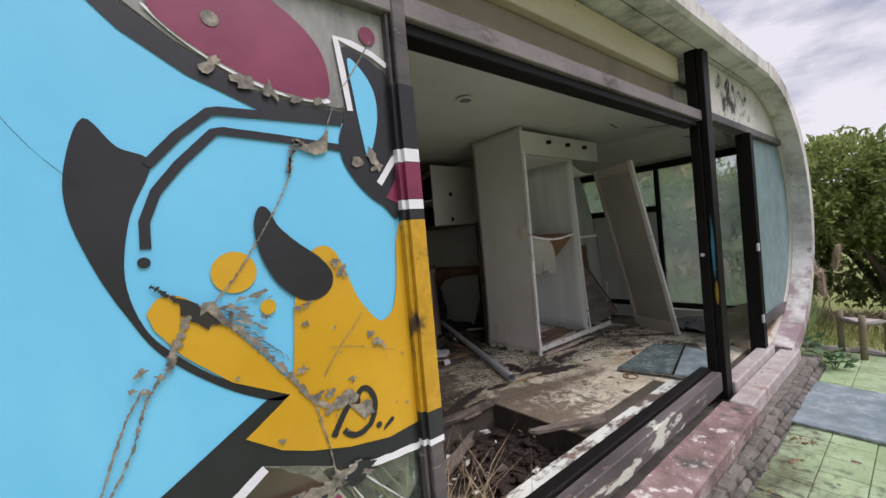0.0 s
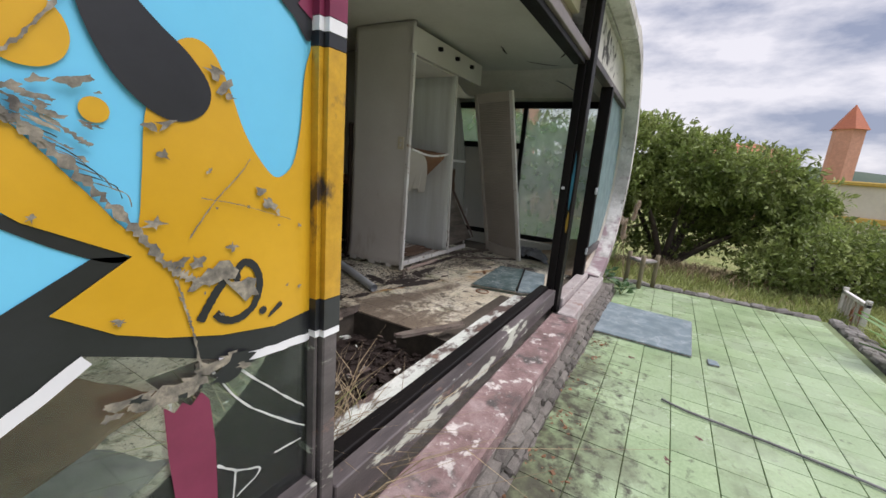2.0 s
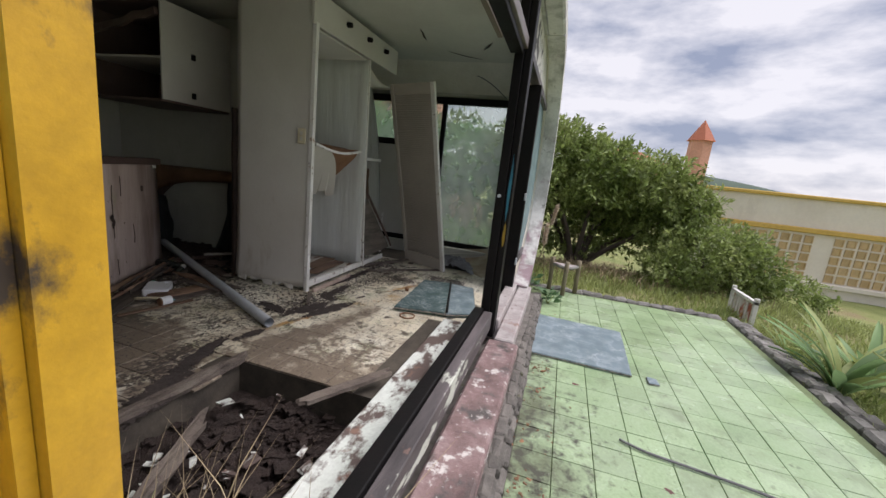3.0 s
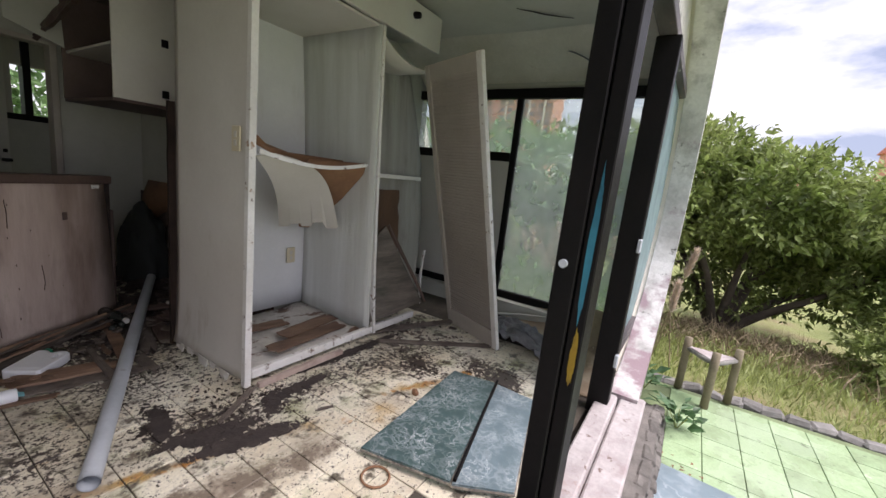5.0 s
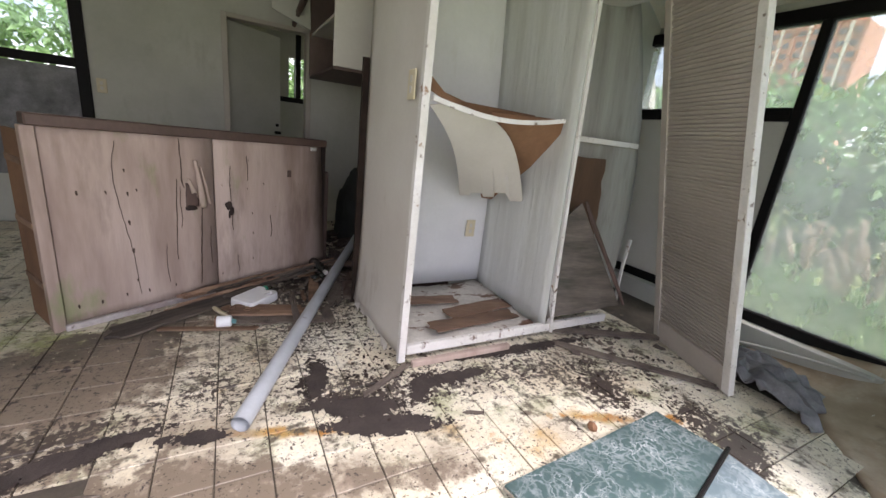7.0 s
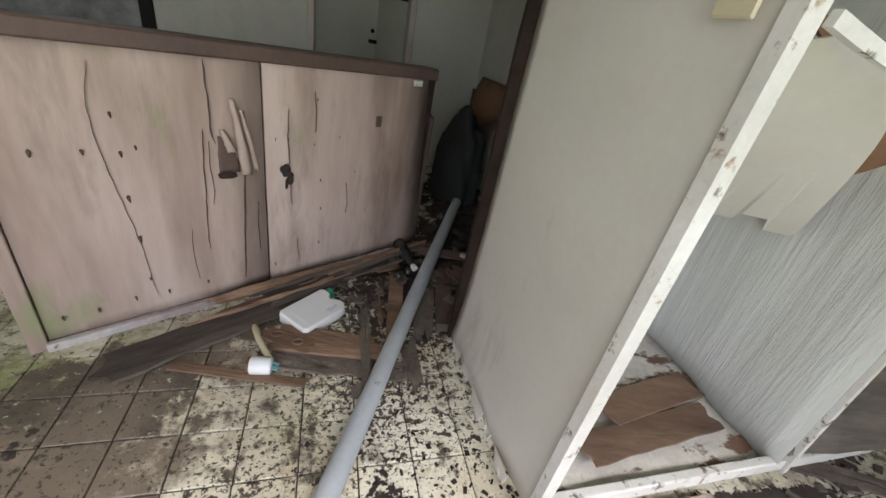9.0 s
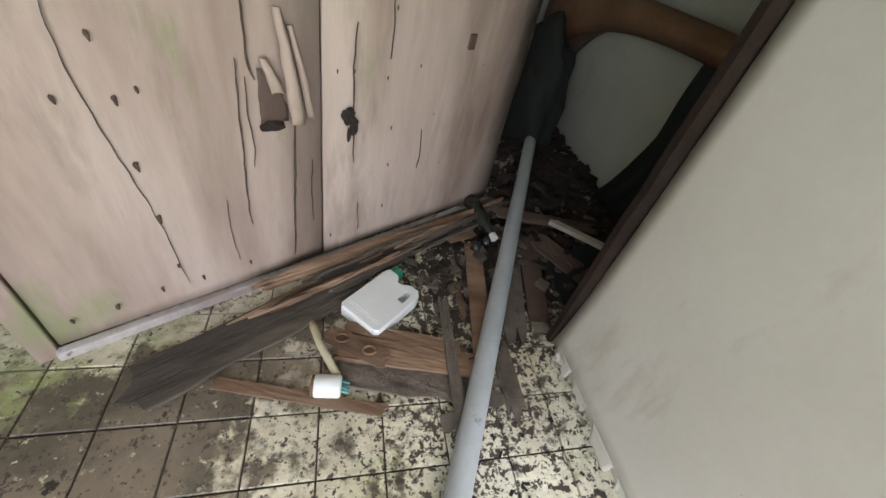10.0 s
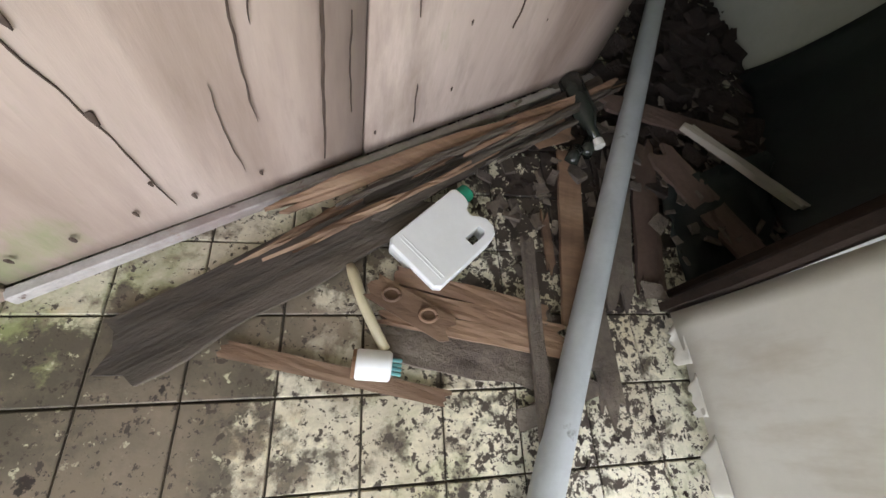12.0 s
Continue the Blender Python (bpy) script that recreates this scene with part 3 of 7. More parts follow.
def spline(pts, steps=6, closed=True):
    """A smooth line through a few corner points."""
    n, out = len(pts), []
    for i in range(n if closed else n - 1):
        p = [Vector(pts[(i + k) % n] if closed else pts[min(max(i + k, 0), n - 1)]) for k in (-1, 0, 1, 2)]
        for s in range(steps):
            t = s / steps
            out.append(0.5 * (2 * p[1] + (p[2] - p[0]) * t + (2 * p[0] - 5 * p[1] + 4 * p[2] - p[3]) * t * t + (3 * p[1] - p[0] - 3 * p[2] + p[3]) * t ** 3))
    if not closed:
        out.append(Vector(pts[-1]))
    return out


FLOOR, CEIL, FACADE, BACK = 0.21, 2.55, 1.69, 6.24
rnd = random.Random(7)

# ---- ground and distance ----
def ground_height(x, y):
    far = min(1.0, max(0.0, (math.hypot(max(0, x - 6), min(0, y + 1)) - 1.0) / 7.0))
    return -0.13 - 0.85 * far * far * (3 - 2 * far) + 0.04 * noise.noise((x * 0.7, y * 0.7, 0))


bm = bmesh.new()
xs = [-900, -200, -60, -25, -12] + [-8 + 0.7 * i for i in range(46)] + [30, 45, 80, 200, 900]
ys = [-900, -200, -60, -30] + [-20 + 0.7 * i for i in range(55)] + [30, 60, 200, 900]
grid = [[bm.verts.new((x, y, ground_height(x, y) - (0.3 if -5 < x < 5.6 and -0.4 < y < 6 else 0))) for y in ys] for x in xs]
for i in range(len(xs) - 1):
    for j in range(len(ys) - 1):
        bm.faces.new((grid[i][j], grid[i + 1][j], grid[i + 1][j + 1], grid[i][j + 1]))
part("ground", bm, M_GROUND, None, "uneven grassy ground with bare patches", smooth=True, kind="structure", category="ground")

# ---- terrace ----
TX0, TX1, TY0 = -4.0, 6.1, -0.72
terrace = slab("terrace_floor", (TX0, TY0, -0.3), (TX1, 1.62, -0.012), M_GREEN_GROUT, None, "terrace of pale green square tiles with dark joints", kind="structure", category="terrace")

# ---- floor with the broken pit, walls, ceiling ----
PIT = (1.35, 2.0, 2.62, 2.82)
floor = empty("floor", (0, 0, 0), "cream square floor tiles, broken and covered in dirt", "floor", kind="structure")
for lo, hi in (((-4, 1.95, 0.0), (PIT[0], 6.2, FLOOR - 0.008)), ((PIT[0], PIT[3], 0.0), (PIT[2], 6.2, FLOOR - 0.008)), ((PIT[2], 1.995, 0.0), (5.95, 6.2, FLOOR - 0.008)), ((3.735, 1.735, 0.0), (5.7, 1.993, FLOOR - 0.008))):
    slab("screed", lo, hi, M_GROUT, floor, bevel=0.0)
bm = bmesh.new()
sheet(bm, 26, 18, lambda u, v: (1.1 + 1.75 * u, 1.8 + 1.2 * v, 0.02 + 0.07 * noise.noise((u * 9, v * 7, 1)) + 0.05 * noise.noise((u * 25, v * 20, 2))), 0.04)
part("pit_soil", bm, M_SOIL, None, "dark wet soil and rot in the broken floor", smooth=True, kind="structure", category="soil")

slab("wall_back", (-4, BACK, 0.0), (1.0, BACK + 0.12, CEIL), M_WALL, None, "grimy white inner wall", bevel=0, kind="structure", category="wall")
wb = empty("wall_north", (0, 0, 0), "grimy white wall with a doorway and windows", "wall", kind="structure")
for lo, hi in (((1.0, BACK, 0.0), (2.0, BACK + 0.12, 1.12)), ((1.0, BACK, 2.3), (2.0, BACK + 0.12, CEIL)), ((2.0, BACK, 0.0), (3.0, BACK + 0.12, CEIL)),
               ((3.0, BACK, 2.14), (3.76, BACK + 0.12, CEIL)), ((3.76, BACK, 0.0), (4.5, BACK + 0.12, CEIL))):
    slab("wall_panel", lo, hi, M_WALL, wb, bevel=0)
slab("wall_kitchen", (4.38, 3.98, 0.1), (4.5, BACK, CEIL), M_WALL, None, "grimy white kitchen wall", bevel=0, kind="structure", category="wall")
slab("wall_closet_back", (4.5, 3.98, 0.1), (6.1, 4.08, CEIL), M_WALL, None, "plain white wall behind the wardrobe", bevel=0, kind="structure", category="wall")
slab("wall_west", (-4.1, 1.6, 0.0), (-4.0, 7.6, CEIL), M_WALL, None, "grimy white end wall", bevel=0, kind="structure", category="wall")
slab("wall_passage", (1.6, 7.5, 0.0), (5.0, 7.6, 1.55), M_WALL, None, "white wall of the back passage", bevel=0, kind="structure", category="wall")
slab("wall_passage_side", (4.42, 6.4, 0.0), (4.52, 7.5, CEIL), M_WALL, None, "white side wall of the passage", bevel=0, kind="structure", category="wall")

bm = bmesh.new()
sheet(bm, 40, 30, lambda u, v: (-4 + 9.75 * u, 1.95 + 5.6 * v, CEIL - 0.02 * noise.noise((u * 12, v * 7, 0)) - 0.05 * max(0, u - 0.8) * max(0, 1 - abs(v - 0.2) * 4)), -0.03)
part("ceiling", bm, M_CEIL, None, "sagging yellowed ceiling boards", smooth=True, kind="structure", category="ceiling")


# ---- shell ----
def shell_strip(name, a0, a1, y0, y1, outer, inner, material, parent, cx=5.0, cz=1.43, label="", sign=1, flare=0.0):
    """A piece of the rounded shell between two angles, from y0 to y1; outer and inner: half axes."""
    bm = bmesh.new()
    n = max(3, int(abs(a1 - a0) / 5))
    rows = []
    for i in range(n + 1):
        a = radians(a0 + (a1 - a0) * i / n)
        ye = y1 + flare * min(1.0, abs(math.sin(a)) ** 3 * 1.2)
        rows.append([bm.verts.new((cx + sign * ax * math.cos(a), y, cz + az * math.sin(a))) for y, (ax, az) in ((y0, outer), (ye, outer), (ye, inner), (y0, inner))])
    for r0, r1 in zip(rows, rows[1:]):
        for k in range(4):
            bm.faces.new((r0[k], r0[(k + 1) % 4], r1[(k + 1) % 4], r1[k]))
    bm.faces.new(rows[0])
    bm.faces.new(rows[-1][::-1])
    return part(name, bm, material, parent, label, smooth=False)


shell = empty("shell", (5.0, 1.6, 1.4), "rounded weathered white plastic house shell", "shell", kind="structure")
inv = shell.matrix_basis.inverted()
for ob in (
    shell_strip("shell_lip", -86, 90, 1.50, 1.66, (1.62, 1.33), (1.46, 1.2), M_SHELL, None),
    shell_strip("shell_side", -86, -40, 1.66, 1.72, (1.56, 1.29), (1.47, 1.215), M_SHELL_IN, None),
    shell_strip("shell_side", -40, 90, 1.66, 1.72, (1.56, 1.29), (1.47, 1.215), M_SHELL_IN, None, flare=0.6),
    shell_strip("shell_top", 38, 90, 2.10, 4.2, (1.56, 1.29), (1.47, 1.215), M_SHELL_IN, None),
    shell_strip("shell_side", -86, 90, 4.2, 7.6, (1.56, 1.29), (1.47, 1.215), M_SHELL_IN, None),
):
    ob.parent, ob.matrix_parent_inverse = shell, inv
low_line = spline([Vector(p) for p in ((4.96, 1.86, 0.211), (5.21, 2.03, 0.211), (5.34, 2.14, 0.211), (5.66, 2.34, 0.212), (5.82, 2.53, 0.212), (5.93, 2.78, 0.212))], 6, False)
high_line = spline([Vector(p) for p in ((4.97, 1.715, 0.225), (5.4, 1.715, 0.28), (5.83, 1.72, 0.45), (5.985, 1.98, 0.46), (5.985, 2.3, 0.375), (5.96, 2.8, 0.29))], 6, False)
bm = bmesh.new()
sheet(bm, 30, 10, lambda u, v: low_line[round(u * 30)].lerp(high_line[round(u * 30)], v) + Vector((0, 0, -0.3 * (high_line[round(u * 30)].z - 0.21) * math.sin(math.pi * v) + 0.004 * noise.noise((u * 9, v * 6, 0)))), -0.01)
ob = part("shell_foot", bm, M_FOOT, None, "curved foot of the shell, caked with brown dirt", smooth=True)
ob.parent, ob.matrix_parent_inverse = shell, inv
roof = slab("roof", (-4.2, 1.66, 2.64), (5.0, 7.7, 2.72), M_SHELL, None, "flat weathered white roof", bevel=0.0, kind="structure", category="roof")
bm = bmesh.new()
box(bm, (-4.2, 1.50, 2.63), (5.0, 1.66, 2.76))
part("roof_edge", bm, M_SHELL, None, "weathered roof edge with lichen", bevel=0.02, kind="structure", category="roof edge")

# window wall at the end
win = empty("window_1", (6.0, 3.1, 0.4), "large dusty window in a black metal frame", "window", kind="structure")


def at(ob, parent):
    ob.parent = parent
    ob.matrix_parent_inverse = parent.matrix_basis.inverted()
    return ob


WX = 6.02
for lo, hi in (((WX - 0.04, 1.7, 2.15), (WX + 0.04, 4.0, 2.23)), ((WX - 0.04, 1.7, 0.33), (WX + 0.04, 4.0, 0.41)), ((WX - 0.04, 1.7, 0.41), (WX + 0.04, 1.76, 2.15)),
               ((WX - 0.03, 2.87, 0.41), (WX + 0.03, 2.925, 2.15)), ((WX - 0.04, 2.925, 1.6), (WX + 0.04, 4.0, 1.68))):
    at(slab("window_frame", lo, hi, M_BLACK, None, bevel=0.005), win)
at(slab("pane", (WX - 0.004, 1.76, 0.41), (WX + 0.004, 2.87, 2.15), M_GLASS_DIRTY, None, bevel=0), win).visible_shadow = False
at(slab("pane", (WX - 0.004, 2.925, 1.68), (WX + 0.004, 4.0, 2.15), M_GLASS_DIRTY, None, bevel=0), win).visible_shadow = False
at(slab("lower_panel", (WX - 0.02, 2.925, 0.41), (WX + 0.02, 4.0, 1.6), M_PANEL, None, bevel=0), win)
bm = bmesh.new()
sheet(bm, 8, 6, lambda u, v: (6.06 - 0.3 * u * u * u - 0.02, 1.75 + 2.25 * v, 2.23 + 0.32 * u), 0.02)
part("wall_cove", bm, M_WALL, None, "curved grey cove above the window", smooth=True, kind="structure", category="wall")
slab("window_apron", (5.9, 2.12, 0.12), (5.985, 4.0, 0.345), M_WALL, None, "dirty low wall under the window", bevel=0.004, kind="structure", category="wall")

# ---- glazed front ----
front = empty("window_2", (0, FACADE, 0.4), "glazed shop-like front with a graffitied pane in a dark frame", "glazed front", kind="structure")


def fr(name, lo, hi, material, label="", bevel=0.004):
    return at(slab(name, lo, hi, material, None, label, bevel), front)


fr("jamb", (1.20, 1.66, 0.3), (1.211, 1.76, 2.22), M_RAIL)
fr("jamb", (1.2145, 1.645, 0.18), (1.263, 1.78, 2.66), M_RAIL)
fr("top_rail", (-2.0, 1.65, 2.14), (3.78, 1.76, 2.21), M_STEEL)
fr("track", (1.268, 1.67, 2.10), (3.7, 1.75, 2.14), M_BLACK)
fr("bottom_rail", (1.268, 1.64, 0.24), (3.72, 1.70, 0.37), M_RAIL)
fr("bottom_track", (1.268, 1.705, 0.24), (3.72, 1.77, 0.39), M_BLACK)
fr("bottom_rail", (-2.0, 1.64, 0.24), (1.2, 1.76, 0.44), M_RAIL)
fr("post", (3.745, 1.62, 0.17), (3.86, 1.665, 2.66), M_BLACK)
fr("post", (3.735, 1.668, 0.30), (3.84, 1.73, 2.66), M_BLACK)
fr("top_rail", (3.87, 1.65, 2.17), (6.25, 1.73, 2.23), M_RAIL)
fr("post", (4.84, 1.63, 0.2), (4.93, 1.74, 2.17), M_BLACK)
fr("frosted_frame", (4.95, 1.66, 0.42), (6.1, 1.72, 0.5), M_RAIL)
fr("jamb", (-1.26, 1.65, 0.44), (-1.18, 1.76, 2.14), M_RAIL)
fr("graffiti_pane", (-1.18, FACADE - 0.004, 0.44), (1.2, FACADE + 0.004, 2.14), M_GLASS, bevel=0)
# added wall, never in view, keeps daylight out of the back-left room
slab("wall_front", (-4.0, 1.66, 0.0), (-1.265, 1.76, 2.64), M_WALL, None, "plain white wall added out of view to block light at the front", bevel=0, kind="structure", category="wall")


def ellipse_panel(name, x0, z0, z1, y, ax, az, material, parent, thick=0.012):
    """A flat panel bounded by the shell's rounded edge."""
    bm = bmesh.new()
    pts = [(x0, z1), (x0, z0)]
    n = 14
    for i in range(n + 1):
        z = z0 + (z1 - z0) * i / n
        pts.append((5.0 + ax * math.sqrt(max(0, 1 - ((z - 1.43) / az) ** 2)), z))
    f = [bm.verts.new((x, y, z)) for x, z in pts]
    b = [bm.verts.new((x, y + thick, z)) for x, z in pts]
    bm.faces.new(f)
    bm.faces.new(b[::-1])
    for i in range(len(pts)):
        j = (i + 1) % len(pts)
        bm.faces.new((f[i], f[j], b[j], b[i]))
    return at(part(name, bm, material, None), parent)


ellipse_panel("white_transom", 3.87, 2.23, 2.62, 1.68, 1.47, 1.215, M_TRANSOM, front)
ellipse_panel("frosted_pane", 4.94, 0.5, 2.16, 1.69, 1.46, 1.21, M_FROST, front)

# sills and plinth
slab("pink_sill", (-2.0, 1.42, 0.10), (3.655, 1.635, 0.20), M_PINK, None, "flaking pink painted concrete sill", bevel=0.012, kind="structure", category="sill")
slab("white_sill", (3.66, 1.46, 0.10), (5.2, 1.595, 0.21), M_WHITESILL, None, "chalky white painted sill beside the post", bevel=0.01, kind="structure", category="sill")
slab("white_threshold", (3.87, 1.60, 0.10), (5.0, 1.70, 0.27), M_WHITESILL, None, "white painted wooden threshold", bevel=0.008, kind="structure", category="sill")
slab("plinth", (-2.0, 1.372, -0.1), (5.4, 1.9, 0.10), M_STONE, None, "dark rubble plinth", bevel=0.0, kind="structure", category="plinth")
slab("inner_sill", (-2.0, 1.83, 0.16), (3.72, 1.99, 0.25), M_WHITEWOOD, None, "rotten inner sill with peeling white paint", bevel=0.008, kind="structure", category="sill")
slab("header_board", (1.268, 1.77, 2.455), (3.73, 1.85, 2.625), M_HEADER, None, "cream header board above the opening", bevel=0.004, kind="structure", category="trim")
slab("header_panel", (1.268, 1.815, 2.2), (3.73, 1.85, 2.452), M_SHADED_TAN, None, "tan panel under the header board, coloured dark for the recess's shade", bevel=0.003, kind="structure", category="trim")

# ---- kitchen counter ----
CA = Vector((2.285, 3.93, FLOOR))
CW = 29.5
counter = empty("kitchen_counter", CA, "bar counter of split, faded pinkish plywood with dark top", "counter", rz=CW)
slab("top_rail", (-0.02, -0.02, 0.90), (1.53, 0.07, 0.95), M_DARKWOOD, counter, "dark wooden top", 0.006, m=pose(0, 0, 0.03, 0, 1.0, 0))
slab("worktop", (0.02, 0.075, 0.80), (1.56, 0.34, 0.83), M_DARKWOOD, counter, "stripped worktop ledge", 0.003)
slab("skirting", (0.02, -0.028, 0.0), (1.58, -0.003, 0.03), M_WHITESILL, counter, "pale skirting strip", 0.003)
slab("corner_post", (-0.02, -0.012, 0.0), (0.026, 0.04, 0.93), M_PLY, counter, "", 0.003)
slab("end_panel", (-0.012, 0.045, 0.0), (0.01, 0.32, 0.9), M_BROWN, counter, "brown plywood end", 0.002)
slab("back_panel", (0.01, 0.3, 0.02), (1.58, 0.32, 0.8), M_BROWN, counter, "", 0.002)
slab("inner_panel", (0.03, 0.035, 0.03), (1.58, 0.045, 0.9), M_SOIL, counter, "", 0)

# ---- wardrobe ----
CY = 3.19
ward = empty("wardrobe", (3.7, CY, FLOOR), "open white wardrobe, collapsing, with peeling wet panels", "wardrobe")


def wd(name, bm, material, label="", bevel=0.0, smooth=False):
    return at(part(name, bm, material, None, label, bevel, smooth), ward)


bm = bmesh.new()
sheet(bm, 16, 40, lambda u, v: (3.695 - 0.025 * math.exp(-v / 0.06) * min(1, u * 3) - 0.01 * u + 0.004 * noise.noise((u * 4, v * 6, 0)), CY + 0.695 * u, FLOOR + 0.05 + 0.012 * noise.noise((u * 14, 3, 0)) * (1 - v) + (CEIL - FLOOR - 0.06) * v), -0.02)
wd("side_panel", bm, M_PANEL, "warped grey-white side panel", smooth=True)
bm = bmesh.new()
sheet(bm, 2, 16, lambda u, v: (3.684 + 0.034 * u, CY - 0.014, FLOOR + 0.02 + 2.05 * v), 0.03)
wd("edge_strip", bm, M_EDGE, "white edge strip with rusty nails")
bm = bmesh.new()
sheet(bm, 14, 14, lambda u, v: (3.73 + 0.9 * u, 3.92, FLOOR + 0.1 + 2.1 * v), 0.012)
wd("back_panel", bm, M_WHITEBACK, "white back panel", smooth=True)
bm = bmesh.new()
sheet(bm, 10, 14, lambda u, v: (4.60 - 0.09 * v + 0.03 * math.sin(3 * v) * u, CY + 0.74 * u, FLOOR + 0.06 + 1.98 * v), 0.012)
wd("divider", bm, M_WRINKLE, "wrinkled white divider", smooth=True)
bm = bmesh.new()
sheet(bm, 2, 16, lambda u, v: (4.61 - 0.10 * v + 0.02 * u + 0.03 * (1 - v) ** 6, CY - 0.01, FLOOR + 0.04 + 2.0 * v), 0.03)
wd("edge_strip", bm, M_EDGE, "bowed white edge strip")
bm = bmesh.new()
sheet(bm, 16, 20, lambda u, v: (4.59 - 0.06 * v + (0.8 + 0.1 * math.sin(3 * (1 - v)) + 0.012 * noise.noise((1, v * 12, 0)) - 0.12 * v * v) * u, 3.43 + 0.006 * noise.noise((u * 9, v * 3, 2)) + 0.1 * v * v, FLOOR + 0.12 + 1.86 * v), 0.008)
wd("loose_back_panel", bm, M_SHADED_VINYL, "wrinkled white back panel come loose", smooth=True)
bm = bmesh.new()
sheet(bm, 2, 12, lambda u, v: (5.49 + 0.012 * u - 0.02 * math.sin(3 * v), 3.40, FLOOR + 0.02 + 0.5 * v), 0.02)
wd("edge_strip", bm, M_EDGE, "thin bent white edge strip")
bm = bmesh.new()
box(bm, (3.66, CY - 0.01, 2.26), (5.10, CY + 0.015, 2.49))
bulkhead = wd("bulkhead", bm, M_PANEL, "white bulkhead with three black knobs", 0.003)
bm = bmesh.new()
box(bm, (3.73, CY + 0.02, 2.24), (4.55, 3.92, 2.255))
wd("top_board", bm, M_PANEL)
bm = bmesh.new()
sheet(bm, 8, 4, lambda u, v: (4.53 + 0.56 * u, CY + 0.02 + 0.7 * v, 2.22 - 0.08 * u - 0.06 * math.sin(math.pi * u)), 0.012)
wd("top_board", bm, M_PANEL, "sagging white top board", smooth=True)
bm = bmesh.new()
box(bm, (3.73, CY, 0.255), (5.12, CY + 0.03, 0.305))
wd("plinth_board", bm, M_EDGE, "dirty white plinth board", 0.004)
for k, x in enumerate((4.10, 4.45, 4.79)):
    bm = bmesh.new()
    tube(bm, [(x, CY - 0.008, 2.405), (x, CY - 0.05, 2.4)], [0.022, 0.02], 10)
    at(part("knob", bm, M_BLACK, None, "black knob", smooth=True), bulkhead)

# ---- louvre door ----
LU = Vector((0.37, 0.929, 0))
LP = Vector((-LU.y, LU.x, 0))
la = radians(13.7)
UP = LP * math.sin(la) + Vector((0, 0, math.cos(la)))
NRM = LU.cross(UP)
louvre = new("louvre_door")
louvre.matrix_basis = Matrix(((LU.x, NRM.x, UP.x, 5.145), (LU.y, NRM.y, UP.y, 2.43), (LU.z, NRM.z, UP.z, FLOOR + 0.008), (0, 0, 0, 1)))
tagged(louvre, "detached white louvred closet door leaning on the wardrobe", "door")
LW, LH = 0.6, 1.97
for lo, hi in (((0, -0.015, 0), (0.05, 0.015, LH)), ((LW - 0.05, -0.015, 0), (LW, 0.015, LH))):
    slab("stile", lo, hi, M_EDGE if lo[0] == 0 else M_LOUVRE, louvre, bevel=0.003)
for z0, z1 in ((0.0, 0.14), (LH - 0.1, LH)):
    slab("rail", (0.05, -0.013, z0), (LW - 0.05, 0.013, z1), M_LOUVRE, louvre, bevel=0.003)
bm = bmesh.new()
box(bm, (0.05, -0.019, -0.0025), (LW - 0.05, 0.019, 0.0025))
proto = None
for k in range(90):
    z = 0.152 + k * 0.0191
    if proto is None:
        bmesh.ops.bevel(bm, geom=list(bm.edges), offset=0.0008, segments=1, affect="EDGES")
        proto = part("slat", bm, M_LOUVRE, louvre)
        ob = proto
    else:
        ob = new("slat", proto.data)
        ob.parent = louvre
    ob.matrix_basis = pose(0, 0, z, -58 + rnd.uniform(-3, 3), rnd.uniform(-0.5, 0.5), 0)

# ---- pipe ----
bm = bmesh.new()
run = [Vector((3.015, 2.97, FLOOR + 0.036)).lerp(Vector((4.05, 5.215, FLOOR + 0.075)), k / 10) for k in range(11)]
tube(bm, run, 0.033, 16, cap=False)
tube(bm, run, 0.029, 16, cap=False)
part("pipe", bm, M_PIPE, None, "long grey plastic pipe lying on the floor", smooth=True, category="pipe")

from mathutils.geometry import tessellate_polygon

# ---- counter front: warped boards with splits, knots and a torn hole ----
def plank_strip(x0, x1, bulge, lean):
    """One board of the counter's front, warped; x along the counter."""
    bm = bmesh.new()
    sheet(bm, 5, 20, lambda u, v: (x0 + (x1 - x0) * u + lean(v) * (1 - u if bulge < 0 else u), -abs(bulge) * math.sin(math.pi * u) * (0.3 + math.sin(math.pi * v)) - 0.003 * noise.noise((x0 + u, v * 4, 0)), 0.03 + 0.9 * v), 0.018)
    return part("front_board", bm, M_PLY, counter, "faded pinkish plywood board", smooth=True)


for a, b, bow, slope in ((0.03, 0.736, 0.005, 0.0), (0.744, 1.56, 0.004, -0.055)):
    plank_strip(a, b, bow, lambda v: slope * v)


def crack(pts, width, y=-0.0105):
    """A dark crack tapering out at both ends; pts: x and z along the counter's front."""
    line = spline([Vector(p) for p in pts], 8, False)
    bm = bmesh.new()
    rows = []
    for k, p in enumerate(line):
        w = 0.7 * width * (0.12 + 0.88 * math.sin(math.pi * k / (len(line) - 1)) ** 0.6) * (0.75 + 0.5 * noise.noise((p.x * 40, p.y * 25, 0)))
        q = 0.004 * noise.noise((p.x * 9, p.y * 22, 3))
        rows.append([bm.verts.new((p.x + q + d * w, yy, p.y)) for d, yy in ((-0.5, y + 0.004), (-0.35, y), (0.35, y), (0.5, y + 0.004))])
    for r0, r1 in zip(rows, rows[1:]):
        for k in range(3):
            bm.faces.new((r0[k], r0[k + 1], r1[k + 1], r1[k]))
    part("split", bm, M_KNOT, counter, "dark split in the plywood")


